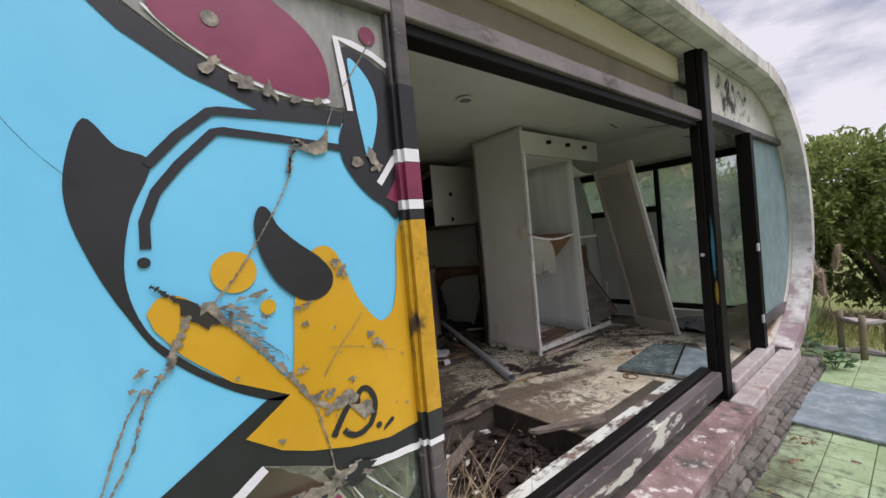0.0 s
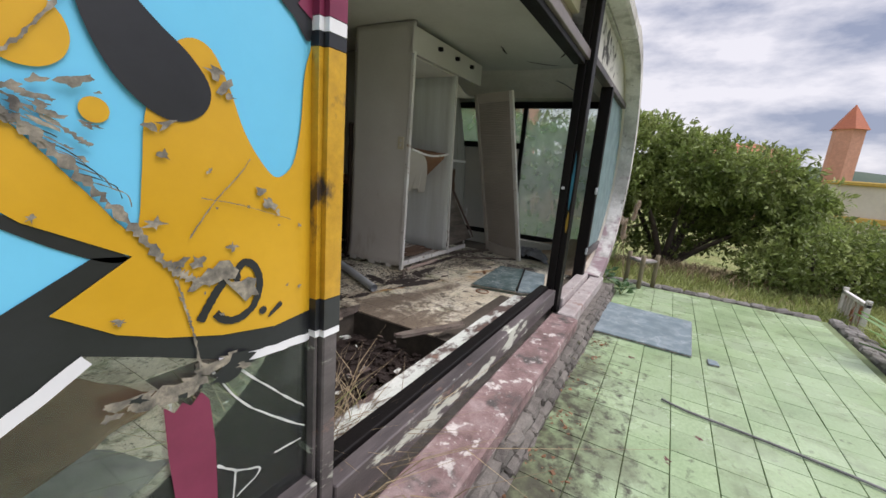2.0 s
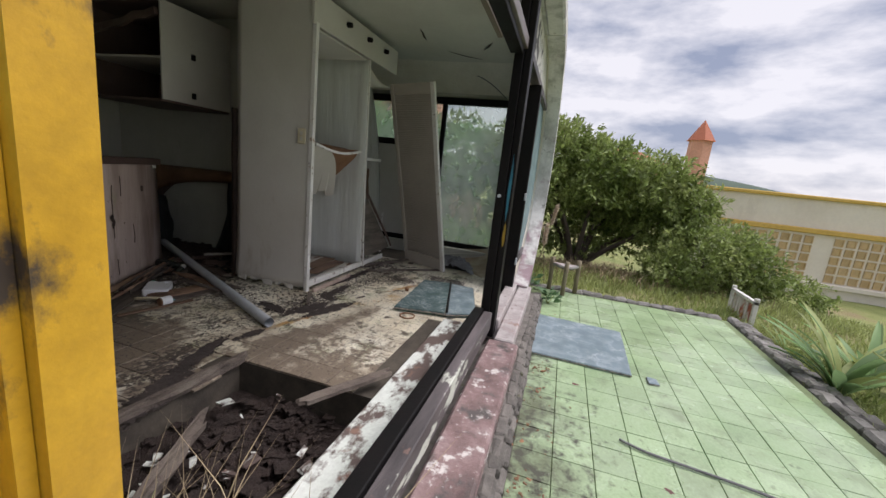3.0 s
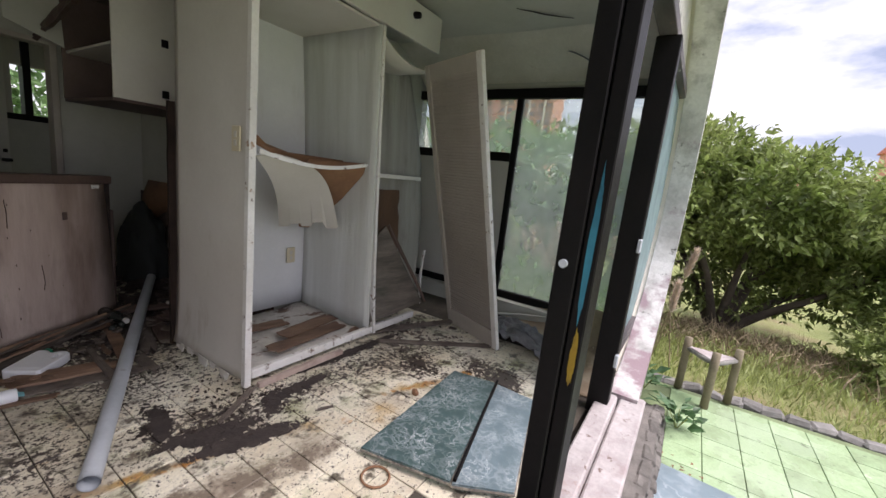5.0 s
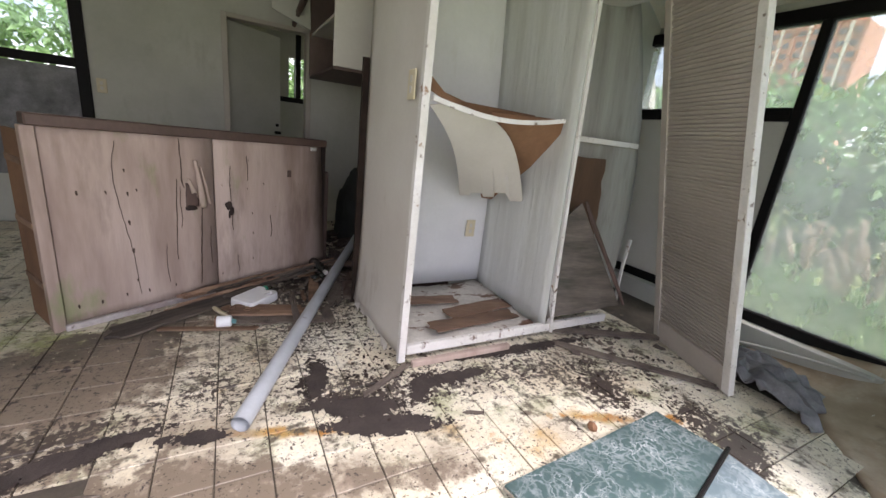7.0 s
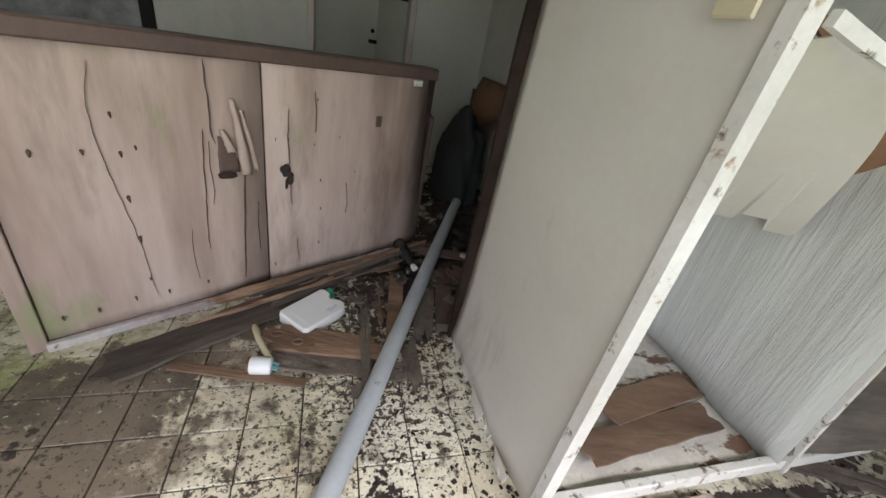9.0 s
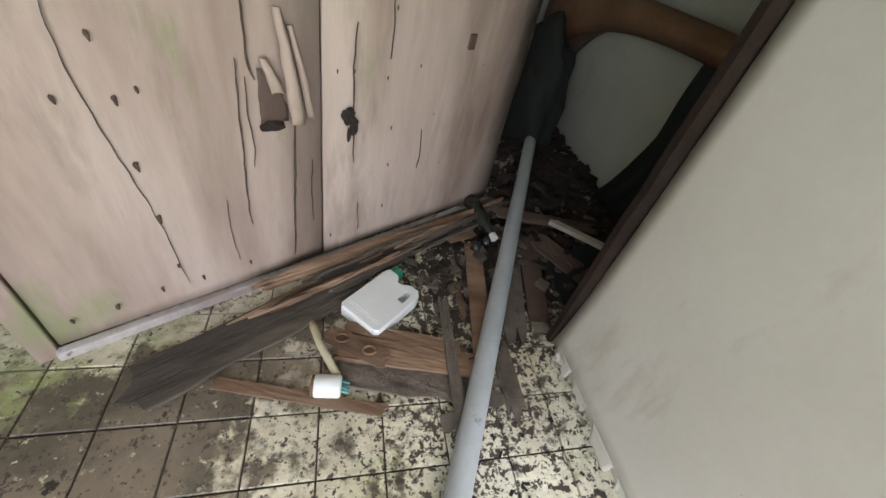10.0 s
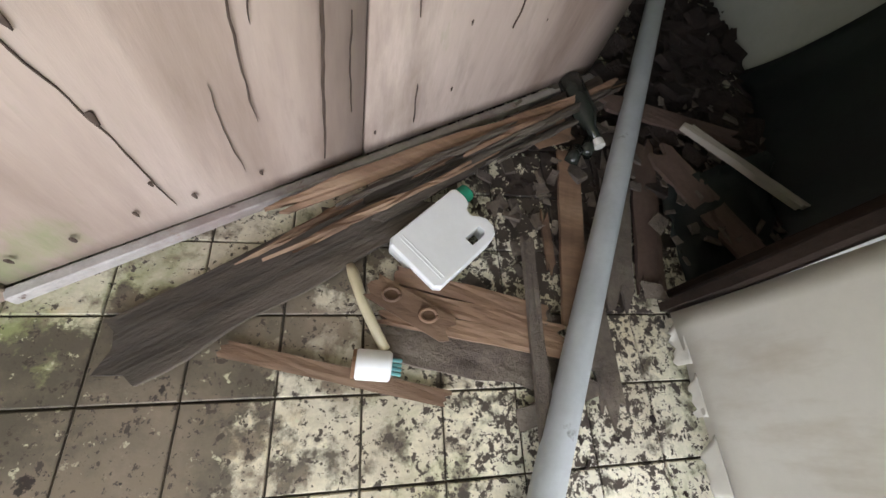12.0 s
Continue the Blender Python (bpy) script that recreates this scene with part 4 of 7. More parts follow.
crack([(0.287, 0.884), (0.268, 0.76), (0.274, 0.625), (0.296, 0.476), (0.318, 0.321), (0.327, 0.18), (0.333, 0.1)], 0.0045)
crack([(0.562, 0.913), (0.566, 0.783), (0.567, 0.69), (0.578, 0.65)], 0.010)
crack([(0.540, 0.70), (0.533, 0.567), (0.524, 0.374), (0.52, 0.25)], 0.007)
crack([(0.556, 0.66), (0.552, 0.58), (0.556, 0.5), (0.55, 0.43)], 0.004)
crack([(0.664, 0.55), (0.656, 0.42), (0.648, 0.27), (0.637, 0.08)], 0.011)
crack([(0.831, 0.77), (0.826, 0.66), (0.832, 0.55), (0.838, 0.38)], 0.0055)
crack([(0.86, 0.22), (0.865, 0.15), (0.868, 0.1)], 0.003)
crack([(0.933, 0.83), (0.94, 0.75), (0.938, 0.68)], 0.003)
crack([(0.47, 0.35), (0.465, 0.24), (0.472, 0.13)], 0.003)
crack([(0.705, 0.42), (0.70, 0.3), (0.705, 0.2)], 0.003)
crack([(1.09, 0.45), (1.1, 0.36), (1.095, 0.3)], 0.003)
# torn opening with strips of veneer curling out of it
bm = bmesh.new()
sheet(bm, 6, 8, lambda u, v: (0.578 + 0.004 * v + (0.068 - 0.035 * v * v) * u + 0.006 * noise.noise((u * 3, v * 9, 2)), -0.0112 - 0.001 * math.sin(3 * u), 0.545 + 0.13 * v + 0.014 * noise.noise((u * 9, v, 5))), 0.002)
part("torn_opening", bm, M_DARKWOOD, counter, "bare brown wood where the veneer tore", smooth=True)
for x, z, rx, rz in ((0.604, 0.538, 0.03, 0.014), (0.665, 0.55, 0.012, 0.02), (0.812, 0.535, 0.020, 0.024), (0.832, 0.50, 0.014, 0.026), (0.816, 0.478, 0.006, 0.022)):
    bm = bmesh.new()
    bmesh.ops.create_icosphere(bm, subdivisions=3, radius=1)
    for v in bm.verts:
        k = 1 + 0.45 * noise.noise(v.co * 2.3 + Vector((x * 50, 0, z * 50)))
        v.co = Vector((v.co.x * rx * k + x, v.co.y * 0.004 - 0.0125, v.co.z * rz * k + z))
    part("hole", bm, M_SOIL, counter, "dark rotted hole", smooth=True)
for x0, z0, x1, z1, w0, w1, out in ((0.632, 0.80, 0.668, 0.535, 0.014, 0.036, 0.018), (0.660, 0.765, 0.704, 0.55, 0.008, 0.018, 0.012), (0.595, 0.70, 0.625, 0.62, 0.012, 0.03, 0.008)):
    bm = bmesh.new()
    sheet(bm, 4, 14, lambda u, v: (x0 + (x1 - x0) * v + (w0 + (w1 - w0) * v) * (u - 0.5) + 0.004 * noise.noise((u * 2, v * 6, x0 * 30)), -0.012 - out * math.sin(math.pi * (0.1 + 0.8 * v)) * (0.6 + 0.4 * u) - 0.006 * math.sin(math.pi * u), z0 + (z1 - z0) * v + 0.012 * noise.noise((u * 5, 7, x0 * 30)) * v), 0.003)
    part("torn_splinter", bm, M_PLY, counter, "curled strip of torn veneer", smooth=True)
for x, z, r in ((0.127, 0.651, 0.008), (0.232, 0.647, 0.0065), (0.312, 0.75, 0.007), (0.317, 0.637, 0.0075), (0.356, 0.652, 0.0055), (0.312, 0.494, 0.009), (0.318, 0.348, 0.0095), (0.322, 0.183, 0.006), (0.369, 0.114, 0.007),
                (0.27, 0.118, 0.007), (0.168, 0.108, 0.007), (0.079, 0.111, 0.007), (0.498, 0.112, 0.006), (0.778, 0.66, 0.004), (0.827, 0.657, 0.004), (0.933, 0.632, 0.004), (0.944, 0.806, 0.004), (0.964, 0.477, 0.005),
                (0.967, 0.345, 0.005), (1.045, 0.658, 0.004), (0.962, 0.176, 0.005), (0.761, 0.115, 0.005), (1.308, 0.647, 0.003), (1.13, 0.5, 0.003), (1.2, 0.3, 0.003)):
    bm = bmesh.new()
    bmesh.ops.create_icosphere(bm, subdivisions=2, radius=r * 0.72)
    for v in bm.verts:
        k = 1 + 0.35 * noise.noise(v.co * 180 + Vector((x * 90, 0, 0)))
        v.co = Vector((v.co.x * 0.8 * k + (0.25 * max(0, -v.co.z)), v.co.y * 0.35 - 0.0085, v.co.z * (2.8 if v.co.z < 0 else 1.3) * k)) + Vector((x, -0.002, z))
    part("knot", bm, M_KNOT, counter, "dark knot", smooth=True)
slab("socket_plate", (1.222, -0.014, 0.695), (1.248, -0.005, 0.74), M_DARKWOOD, counter, "small dark notch", 0.002)
slab("torn_corner", (1.40, -0.024, 0.875), (1.45, -0.012, 0.90), M_EDGE, counter, "torn pale edge", 0.004)
for k in range(3):
    slab("end_rail", (-0.02, 0.06, 0.2 + 0.28 * k), (-0.013, 0.3, 0.23 + 0.28 * k), M_PLANK, counter, "", 0.002)

# ---- wardrobe details ----
bm = bmesh.new()
sheet(bm, 14, 2, lambda u, v: (3.735 + 0.71 * u, CY - 0.02 + 0.014 * v, 1.435 - 0.055 * u + 0.05 * u * u - 0.05 * math.sin(math.pi * u) * 0.6), 0.02)
wd("shelf_edge", bm, M_EDGE, "bowed white shelf edge")
VT0, VT1, VL0, VL1 = Vector((3.735, CY + 0.02, 1.40)), Vector((3.85, CY + 0.04, 1.425)), Vector((4.28, 3.80, 0.945)), Vector((4.53, 3.52, 0.99))
bm = bmesh.new()


def curl(u, v):
    k = min(4, int(u * 5))
    low = max(0.0, v - 0.66) / 0.34
    p = VT0.lerp(VT1, u).lerp(VL0.lerp(VL1, u), v * (1 + (0.0, -0.02, 0.012, -0.03, 0.07)[k] * low))
    return p + Vector((0.0 + 0.05 * u, -0.05, 0.05 + 0.06 * u)) * math.sin(math.pi * min(1, v)) + Vector((-0.006, -0.016, 0.012)) * low * (k % 2)


sheet(bm, 40, 20, curl, 0.003)
wd("peeled_veneer", bm, M_PANEL, "white veneer peeling off the shelf, slit at its foot")
for pts in (((4.08, 3.26, 1.415), (4.5, 3.235, 1.425), (4.565, 3.32, 1.33), (4.57, 3.42, 1.24), (4.52, 3.79, 0.925), (4.45, 3.80, 0.93), (4.2, 3.56, 1.16)), ((3.90, 3.25, 1.435), (4.34, 3.27, 1.428), (4.26, 3.40, 1.31), (4.12, 3.44, 1.25)), ((3.715, 3.28, 1.56), (3.80, 3.32, 1.48), (4.02, 3.32, 1.43), (3.9, 3.28, 1.41), (3.72, 3.25, 1.47))):
    bm = bmesh.new()
    f = [bm.verts.new(p) for p in pts]
    b = [bm.verts.new(Vector(p) + Vector((0.004, 0.012, 0.004))) for p in pts]
    bm.faces.new(f)
    bm.faces.new(b[::-1])
    for i in range(len(pts)):
        j = (i + 1) % len(pts)
        bm.faces.new((f[i], f[j], b[j], b[i]))
    wd("broken_shelf", bm, M_BROWN, "broken brown plywood shelf")
bm = bmesh.new()
sheet(bm, 12, 8, lambda u, v: (3.75 + 0.85 * u, CY + 0.03 + 0.68 * v, 0.27 + 0.03 * v + 0.02 * noise.noise((u * 5, v * 5, 0))), 0.012)
wd("bottom_board", bm, M_VINYL, "bottom board with torn white vinyl", smooth=True)
for k, (x, y, ln, wide, turn) in enumerate(((4.22, CY + 0.16, 0.3, 0.055, 7), (4.32, CY + 0.29, 0.24, 0.06, 11), (4.05, CY + 0.46, 0.2, 0.05, -4))):
    bm = bmesh.new()
    sheet(bm, 14, 4, lambda u, v: pose(x, y, 0.31 + 0.004 * k, 2, 2, turn) @ Vector((ln * (2 * u - 1) + 0.04 * noise.noise((k, v * 7, 3)) * (abs(u - 0.5) > 0.45), wide * (2 * v - 1) * (1 + 0.12 * noise.noise((u * 6, v, k))), 0.004 * noise.noise((u * 5, v * 4, k)))), 0.008)
    wd("bottom_slat", bm, M_PLANK, "bare brown slat", 0.002)
bm = bmesh.new()
box(bm, (3.702, 3.934, FLOOR + 0.01), (4.36, 3.955, 1.25))
wd("outer_back", bm, M_ROTDARK, "dark rotten outer back", 0.004)
bm = bmesh.new()
sheet(bm, 3, 14, lambda u, v: (3.652 + 0.05 * u + 0.006 * noise.noise((v * 9, 1, 0)), 3.893 + 0.01 * noise.noise((v * 12, 3, 0)), FLOOR + 0.03 + 1.4 * v), 0.022)
wd("edge_board", bm, M_ROTDARK, "black rotten edge board", smooth=False)
bm = bmesh.new()
box(bm, (3.745, CY - 0.05, 0.215), (4.32, CY - 0.02, 0.245), pose(0, 0, 0, 0, 0, 0))
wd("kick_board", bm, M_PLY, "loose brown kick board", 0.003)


def plate(name, parent, m, label):
    th = empty(name, (0, 0, 0), label, "socket")
    th.matrix_basis = m
    cover = slab("cover", (-0.035, -0.008, -0.058), (0.035, 0.0, 0.058), M_CREAM, th, "", 0.003)
    for dz in (-0.02, 0.02):
        slab("insert", (-0.011, -0.011, dz - 0.014), (0.011, -0.0085, dz + 0.014), M_PANEL, cover, "", 0.002)
    return th


plate("wall_socket", None, pose(4.46, 3.905, 0.70, 0, 0, 0), "yellowed ivory socket plate on the wardrobe back")
plate("light_switch", None, pose(3.678, 3.265, 1.47, 0, 0, -90), "yellowed ivory switch plate on the wardrobe side")
plate("light_switch", None, pose(2.07, BACK - 0.002, 1.38, 0, 0, 0), "yellowed ivory switch plate on the back wall")

M_BARE = surface("bare_dark_brown_ply", [(0.07, 0.038, 0.022), (0.13, 0.075, 0.045)], 4, 45, 0.85, 0.4, stretch=(2, 2, 0.4), grain=0.25)
# leaning wet plywood in the second bay, and the dark patch behind it
bm = bmesh.new()
pa, pb, pc, pd = Vector((4.61, 3.19, 0.34)), Vector((5.12, 3.12, 0.40)), Vector((4.83, 3.31, 1.0)), Vector((4.60, 3.33, 0.79))
sheet(bm, 6, 6, lambda u, v: pa.lerp(pb, u).lerp(pd.lerp(pc, u), v) + Vector((0, 0.01 * noise.noise((u * 4, v * 4, 0)), 0)), 0.014)
ply = part("plywood_sheet", bm, M_WETPLY, None, "wet grey plywood sheet leaning inside the wardrobe", category="plywood")
bm = bmesh.new()
sheet(bm, 8, 8, lambda u, v: (4.62 + (0.45 + 0.05 * (1 - v) + 0.02 * noise.noise((3, v * 6, 0))) * u, 3.412, 0.7 + (0.56 + 0.015 * noise.noise((u * 7, 1, 0))) * v), 0.003)
wd("bare_patch", bm, M_BARE, "bare brown patch without veneer")
bm = bmesh.new()
box(bm, (4.6, 3.40, 1.345), (5.33, 3.415, 1.375))
wd("rail_strip", bm, M_EDGE, "", 0.003)

bm = bmesh.new()
tube(bm, [pc.lerp(pb, k / 6) + Vector((0.008, -0.02 + 0.006 * math.sin(k), 0.012)) for k in range(7)], [0.008, 0.014, 0.016, 0.013, 0.015, 0.012, 0.008], 6)
part("edge_batten", bm, M_DARKWOOD, ply, "dark broken edge batten")

# ---- back room: door, windows, kitchen cabinet ----
door = empty("door_1", (3.03, BACK + 0.05, FLOOR), "greyish white hinged door standing ajar", "door", kind="structure", rz=36)
slab("leaf", (0.0, 0.0, 0.01), (0.62, 0.035, 1.9), M_WALL, door, "", 0.004)
slab("door_handle", (0.53, -0.05, 0.9), (0.59, 0.0, 0.93), M_BLACK, door, "dark lever handle", 0.006)
slab("lock", (0.55, -0.02, 0.98), (0.58, 0.0, 1.01), M_BLACK, door, "dark lock", 0.004)
for lo, hi in (((2.98, BACK - 0.02, FLOOR), (3.03, BACK + 0.14, 2.16)), ((3.73, BACK - 0.02, FLOOR), (3.78, BACK + 0.14, 2.16)), ((3.03, BACK - 0.02, 2.12), (3.73, BACK + 0.14, 2.16))):
    slab("door_trim", lo, hi, M_LOUVRE, None, "greyish door frame", 0.004, kind="structure", category="door frame")
bw = empty("window_3", (1.5, BACK, 1.12), "back window with a black frame and dark lower panel", "window", kind="structure")
for lo, hi in (((1.92, BACK - 0.03, 0.9), (2.0, BACK + 0.08, 2.5)), ((1.0, BACK - 0.03, 1.5), (1.92, BACK + 0.05, 1.57)), ((1.0, BACK - 0.03, 2.3), (1.92, BACK + 0.05, 2.38))):
    at(slab("window_frame", lo, hi, M_BLACK, None, "", 0.004), bw)
at(slab("lower_panel", (1.0, BACK - 0.01, 0.6), (1.915, BACK + 0.01, 1.49), M_CLOTH, None, "dark grey lower panel", 0), bw)
at(slab("pane", (1.0, BACK + 0.01, 1.58), (1.915, BACK + 0.016, 2.29), M_GLASS, None, "", 0), bw).visible_shadow = False
for lo, hi in (((3.0, 7.45, 1.5), (5.0, 7.62, 1.56)), ((3.80, 7.45, 1.56), (3.86, 7.62, CEIL))):
    slab("passage_window_frame", lo, hi, M_BLACK, None, "black window frame in the passage", 0.004, kind="structure", category="window frame")
slab("wall_passage_upper", (1.6, 7.5, 2.05), (5.0, 7.6, CEIL), M_WALL, None, "white wall above the passage window", bevel=0, kind="structure", category="wall")
slab("wall_passage_left", (1.6, 7.5, 1.55), (3.72, 7.6, 2.05), M_WALL, None, "white wall beside the passage window", bevel=0, kind="structure", category="wall")
cab = empty("wall_cabinet", (3.65, 4.65, 1.65), "open white kitchen wall cabinet with dark rotten shelves", "cabinet")
for name, lo, hi, mt in (("end_panel", (3.66, 4.65, 1.67), (4.37, 4.668, 2.45), M_PANEL), ("end_panel", (3.66, 5.6, 1.67), (4.37, 5.62, 2.45), M_DARKWOOD), ("bottom", (3.66, 4.67, 1.65), (4.37, 5.6, 1.67), M_DARKWOOD),
                         ("shelf", (3.68, 4.67, 2.0), (4.37, 5.6, 2.018), M_PANEL), ("top", (3.66, 4.67, 2.43), (4.37, 5.6, 2.45), M_DARKWOOD), ("back", (4.35, 4.67, 1.67), (4.375, 5.6, 2.43), M_DARKWOOD)):
    at(slab(name, lo, hi, mt, None, "", 0.002), cab)
for z in (1.72, 2.05):
    at(slab("hinge", (3.93, 4.635, z), (3.97, 4.649, z + 0.05), M_BLACK, None, "rusty dark hinge", 0.003), cab)
bm = bmesh.new()
sheet(bm, 10, 3, lambda u, v: (3.6 - 0.05 * u + 0.02 * noise.noise((u * 6, v, 0)), 4.6 + 1.1 * u, 2.3 + 0.05 * v - 0.25 * u + 0.03 * noise.noise((u * 8, 2, 0))), 0.03)
part("broken_beam", bm, M_DARKWOOD, None, "dark broken pelmet hanging below the ceiling", category="beam")
bm = bmesh.new()
sheet(bm, 4, 4, lambda u, v: (3.35 + 0.3 * u, 5.5 + 0.1 * v, 2.12 + 0.4 * v - 0.1 * u + 0.1 * u * v), 0.01)
part("hanging_board", bm, M_WALL, None, "white ceiling board hanging loose", category="board")

# broken worktop along the kitchen wall, with torn veneer
bm = bmesh.new()
sheet(bm, 16, 5, lambda u, v: (4.35 - 0.06 * math.sin(3 * v), 6.0 - 1.6 * u, 1.05 + 0.02 * u - (0.1 + 0.36 * (1 - u) ** 3) * v), 0.012)
part("torn_veneer", bm, M_BROWN, None, "torn brown worktop veneer along the kitchen wall", smooth=True, category="veneer")
slab("broken_side", (3.63, 4.83, FLOOR), (3.69, 4.9, 0.92), M_DARKWOOD, None, "dark upright stump of a kitchen unit", 0.006, category="post")
bm = bmesh.new()
bmesh.ops.create_icosphere(bm, subdivisions=4, radius=1.0)
for v in bm.verts:
    n1 = 1 + 0.22 * noise.noise(v.co * 2.2) + 0.08 * noise.noise(v.co * 7)
    v.co = Vector((v.co.x * 0.17 * n1 + 4.1, v.co.y * 0.28 * n1 + 5.5, max(FLOOR + 0.004, FLOOR + 0.12 + v.co.z * 0.52 * n1)))
M_BAG = surface("black_plastic_bag", [(0.008, 0.009, 0.009), (0.016, 0.02, 0.018)], 4, 30, 0.8, 0.4)
part("rubbish_bag", bm, M_BAG, None, "crumpled black plastic rubbish bag", smooth=True, category="bag")
M_TARP = surface("black_green_tarpaulin", [(0.006, 0.008, 0.008), (0.012, 0.02, 0.018)], 5, 40, 0.6, 0.5)
tarp = empty("black_tarpaulin", (4.3, 4.3, FLOOR), "dark green-black tarpaulin hung over the kitchen wall", "tarpaulin")
bm = bmesh.new()
sheet(bm, 24, 18, lambda u, v: (4.35 - 0.25 * (1 - v) ** 3 * (1 - u) - 0.03 * abs(noise.noise((u * 6, v * 2, 4))), 3.99 + (0.66 + 0.2 * (1 - v) ** 3) * u, FLOOR + 0.006 + 0.82 * v + 0.02 * noise.noise((u * 5, 2, 0)) * v), 0.004)
at(part("hanging", bm, M_TARP, None, smooth=True), tarp)
bm = bmesh.new()
sheet(bm, 16, 8, lambda u, v: (3.78 + 0.34 * u, 3.97 + 0.3 * v + 0.1 * u, FLOOR + 0.008 + 0.05 * abs(noise.noise((u * 5, v * 4, 1))) + 0.1 * u * v), 0.004)
at(part("fold", bm, M_TARP, None, "crumpled fold on the floor", smooth=True), tarp)
bm = bmesh.new()
sheet(bm, 4, 20, lambda u, v: (4.362, (5.14 + 0.64 * math.sqrt(max(0, 1 - v * v))) * (1 - u) + 6.22 * u, FLOOR + 0.72 * v), 0.012)
part("rotten_backboard", bm, M_DARKWOOD, None, "dark rotten backboard with a rounded cut on the kitchen wall", category="board")


# ---- loose boards ----
def board(name, a, b, width, thick, z, material, label, roll=0.0, jag=0.0, category="board"):
    """A plank lying from a to b, with ragged ends and uneven edges where jag is given."""
    a, b = Vector((*a, 0)), Vector((*b, 0))
    d = b - a
    ln = d.length
    n = max(4, int(ln / 0.04))
    bm = bmesh.new()
    seed = a.x * 7 + a.y * 3
    sheet(bm, n, 5, lambda u, v: (ln * u + jag * 1.6 * noise.noise((seed, v * 6, 5)) * (abs(u - 0.5) > 0.45), width * (v - 0.5) * (1 + jag * 3 * noise.noise((seed + u * 5, round(v), 1))), 0.1 * jag * noise.noise((u * 7, v * 5, seed))), -thick)
    me = part(name, bm, material, None, label, category=category)
    me.matrix_basis = Matrix.Translation((a.x, a.y, z)) @ Matrix.Rotation(math.atan2(d.y, d.x), 4, "Z") @ Matrix.Rotation(radians(roll), 4, "X")
    return me


board("rotten_board", (2.511, 3.824), (3.103, 4.215), 0.135, 0.012, FLOOR + 0.008, M_ROTLONG, "dark rotten floorboard lying beside the counter", 0, 0.06)
board("rotten_board", (2.951, 4.147), (3.691, 4.646), 0.085, 0.02, FLOOR + 0.022, M_ROTLONG, "frayed rotten board against the counter foot", 12, 0.09)
board("rotten_batten", (2.756, 4.122), (3.708, 4.625), 0.035, 0.02, FLOOR + 0.045, M_PLANK, "splintered brown batten against the counter foot", 20, 0.05)
for k in range(11):
    q, w = rnd.uniform(0.0, 0.62), rnd.uniform(0.018, 0.03)
    a0 = Vector((2.70, 4.03)).lerp(Vector((3.66, 4.60)), q) + Vector((0.03, -0.05)) * rnd.uniform(0.1, 1.0)
    b0 = a0 + Vector((0.86, 0.51)) * rnd.uniform(0.22, 0.5) + Vector((-0.02, 0.03)) * rnd.random()
    board("wood_splinter", tuple(a0), tuple(b0), w * 0.7, 0.008, FLOOR + 0.03 + 0.004 * k, M_ROTLONG if k % 3 else M_PLANK, "frayed splinter of rotten wood at the counter foot", rnd.uniform(-25, 25), 0.12, "splinter")
board("wood_strip", (2.685, 3.827), (3.117, 3.717), 0.033, 0.008, FLOOR + 0.006, M_PLANK, "thin reddish wooden strip on the tiles", 0, 0.02)
for k in range(3):
    board("floor_plank", (2.963 + 0.02 * k, 3.895 + 0.042 * k), (3.387 - 0.02 * k, 3.806 + 0.042 * k), 0.04, 0.012, FLOOR + 0.02, M_PLANK, "short brown plank of a broken panel", 0, 0.03)
board("rotten_plywood", (2.948, 3.852), (3.42, 3.749), 0.09, 0.008, FLOOR + 0.006, M_ROT, "dark frayed plywood under the planks", 0, 0.08)
board("rusty_plate", (2.945, 3.956), (3.108, 3.856), 0.06, 0.004, FLOOR + 0.038, M_PLANK, "rusty brown plate with two rings", 0, 0.02, "plate")
for x, y in ((2.995, 3.928), (3.072, 3.883)):
    bm = bmesh.new()
    tube(bm, [(x + 0.018 * math.cos(k * math.tau / 14), y + 0.014 * math.sin(k * math.tau / 14), FLOOR + 0.046) for k in range(15)], 0.004, 6)
    part("rusty_ring", bm, M_PLANK, None, "rusty ring on the plate", smooth=True, category="ring")
board("wood_board", (3.506, 4.364), (3.422, 3.858), 0.065, 0.012, FLOOR + 0.012, M_PLANK, "reddish brown board beside the pipe", 0, 0.02)
board("wood_stick", (3.324, 4.071), (3.294, 3.522), 0.032, 0.012, FLOOR + 0.034, M_ROT, "grey wooden stick across the planks", 0, 0.03)
board("wood_chip", (3.396, 4.155), (3.39, 4.008), 0.022, 0.008, FLOOR + 0.01, M_PLANK, "narrow split of wood on the tiles", 0, 0.03)
board("rotten_board", (3.659, 4.353), (3.555, 3.927), 0.085, 0.01, FLOOR + 0.008, M_ROT, "grey rotten board beside the pipe", 0, 0.06)
board("rotten_board", (3.485, 3.902), (3.48, 3.676), 0.06, 0.008, FLOOR + 0.006, M_ROT, "small grey rotten board beside the pipe", 0, 0.06)
board("dark_board", (3.763, 4.424), (3.655, 3.959), 0.075, 0.012, FLOOR + 0.014, M_DARKWOOD, "dark board in the rubble", 0, 0.04)
board("dark_board", (3.796, 4.372), (4.025, 3.992), 0.09, 0.012, FLOOR + 0.04, M_DARKWOOD, "brown board in the rubble", 10, 0.04)
board("pale_batten", (3.861, 4.437), (4.161, 4.179), 0.03, 0.02, FLOOR + 0.09, M_LOUVRE, "pale batten across the rubble", 0, 0.02)
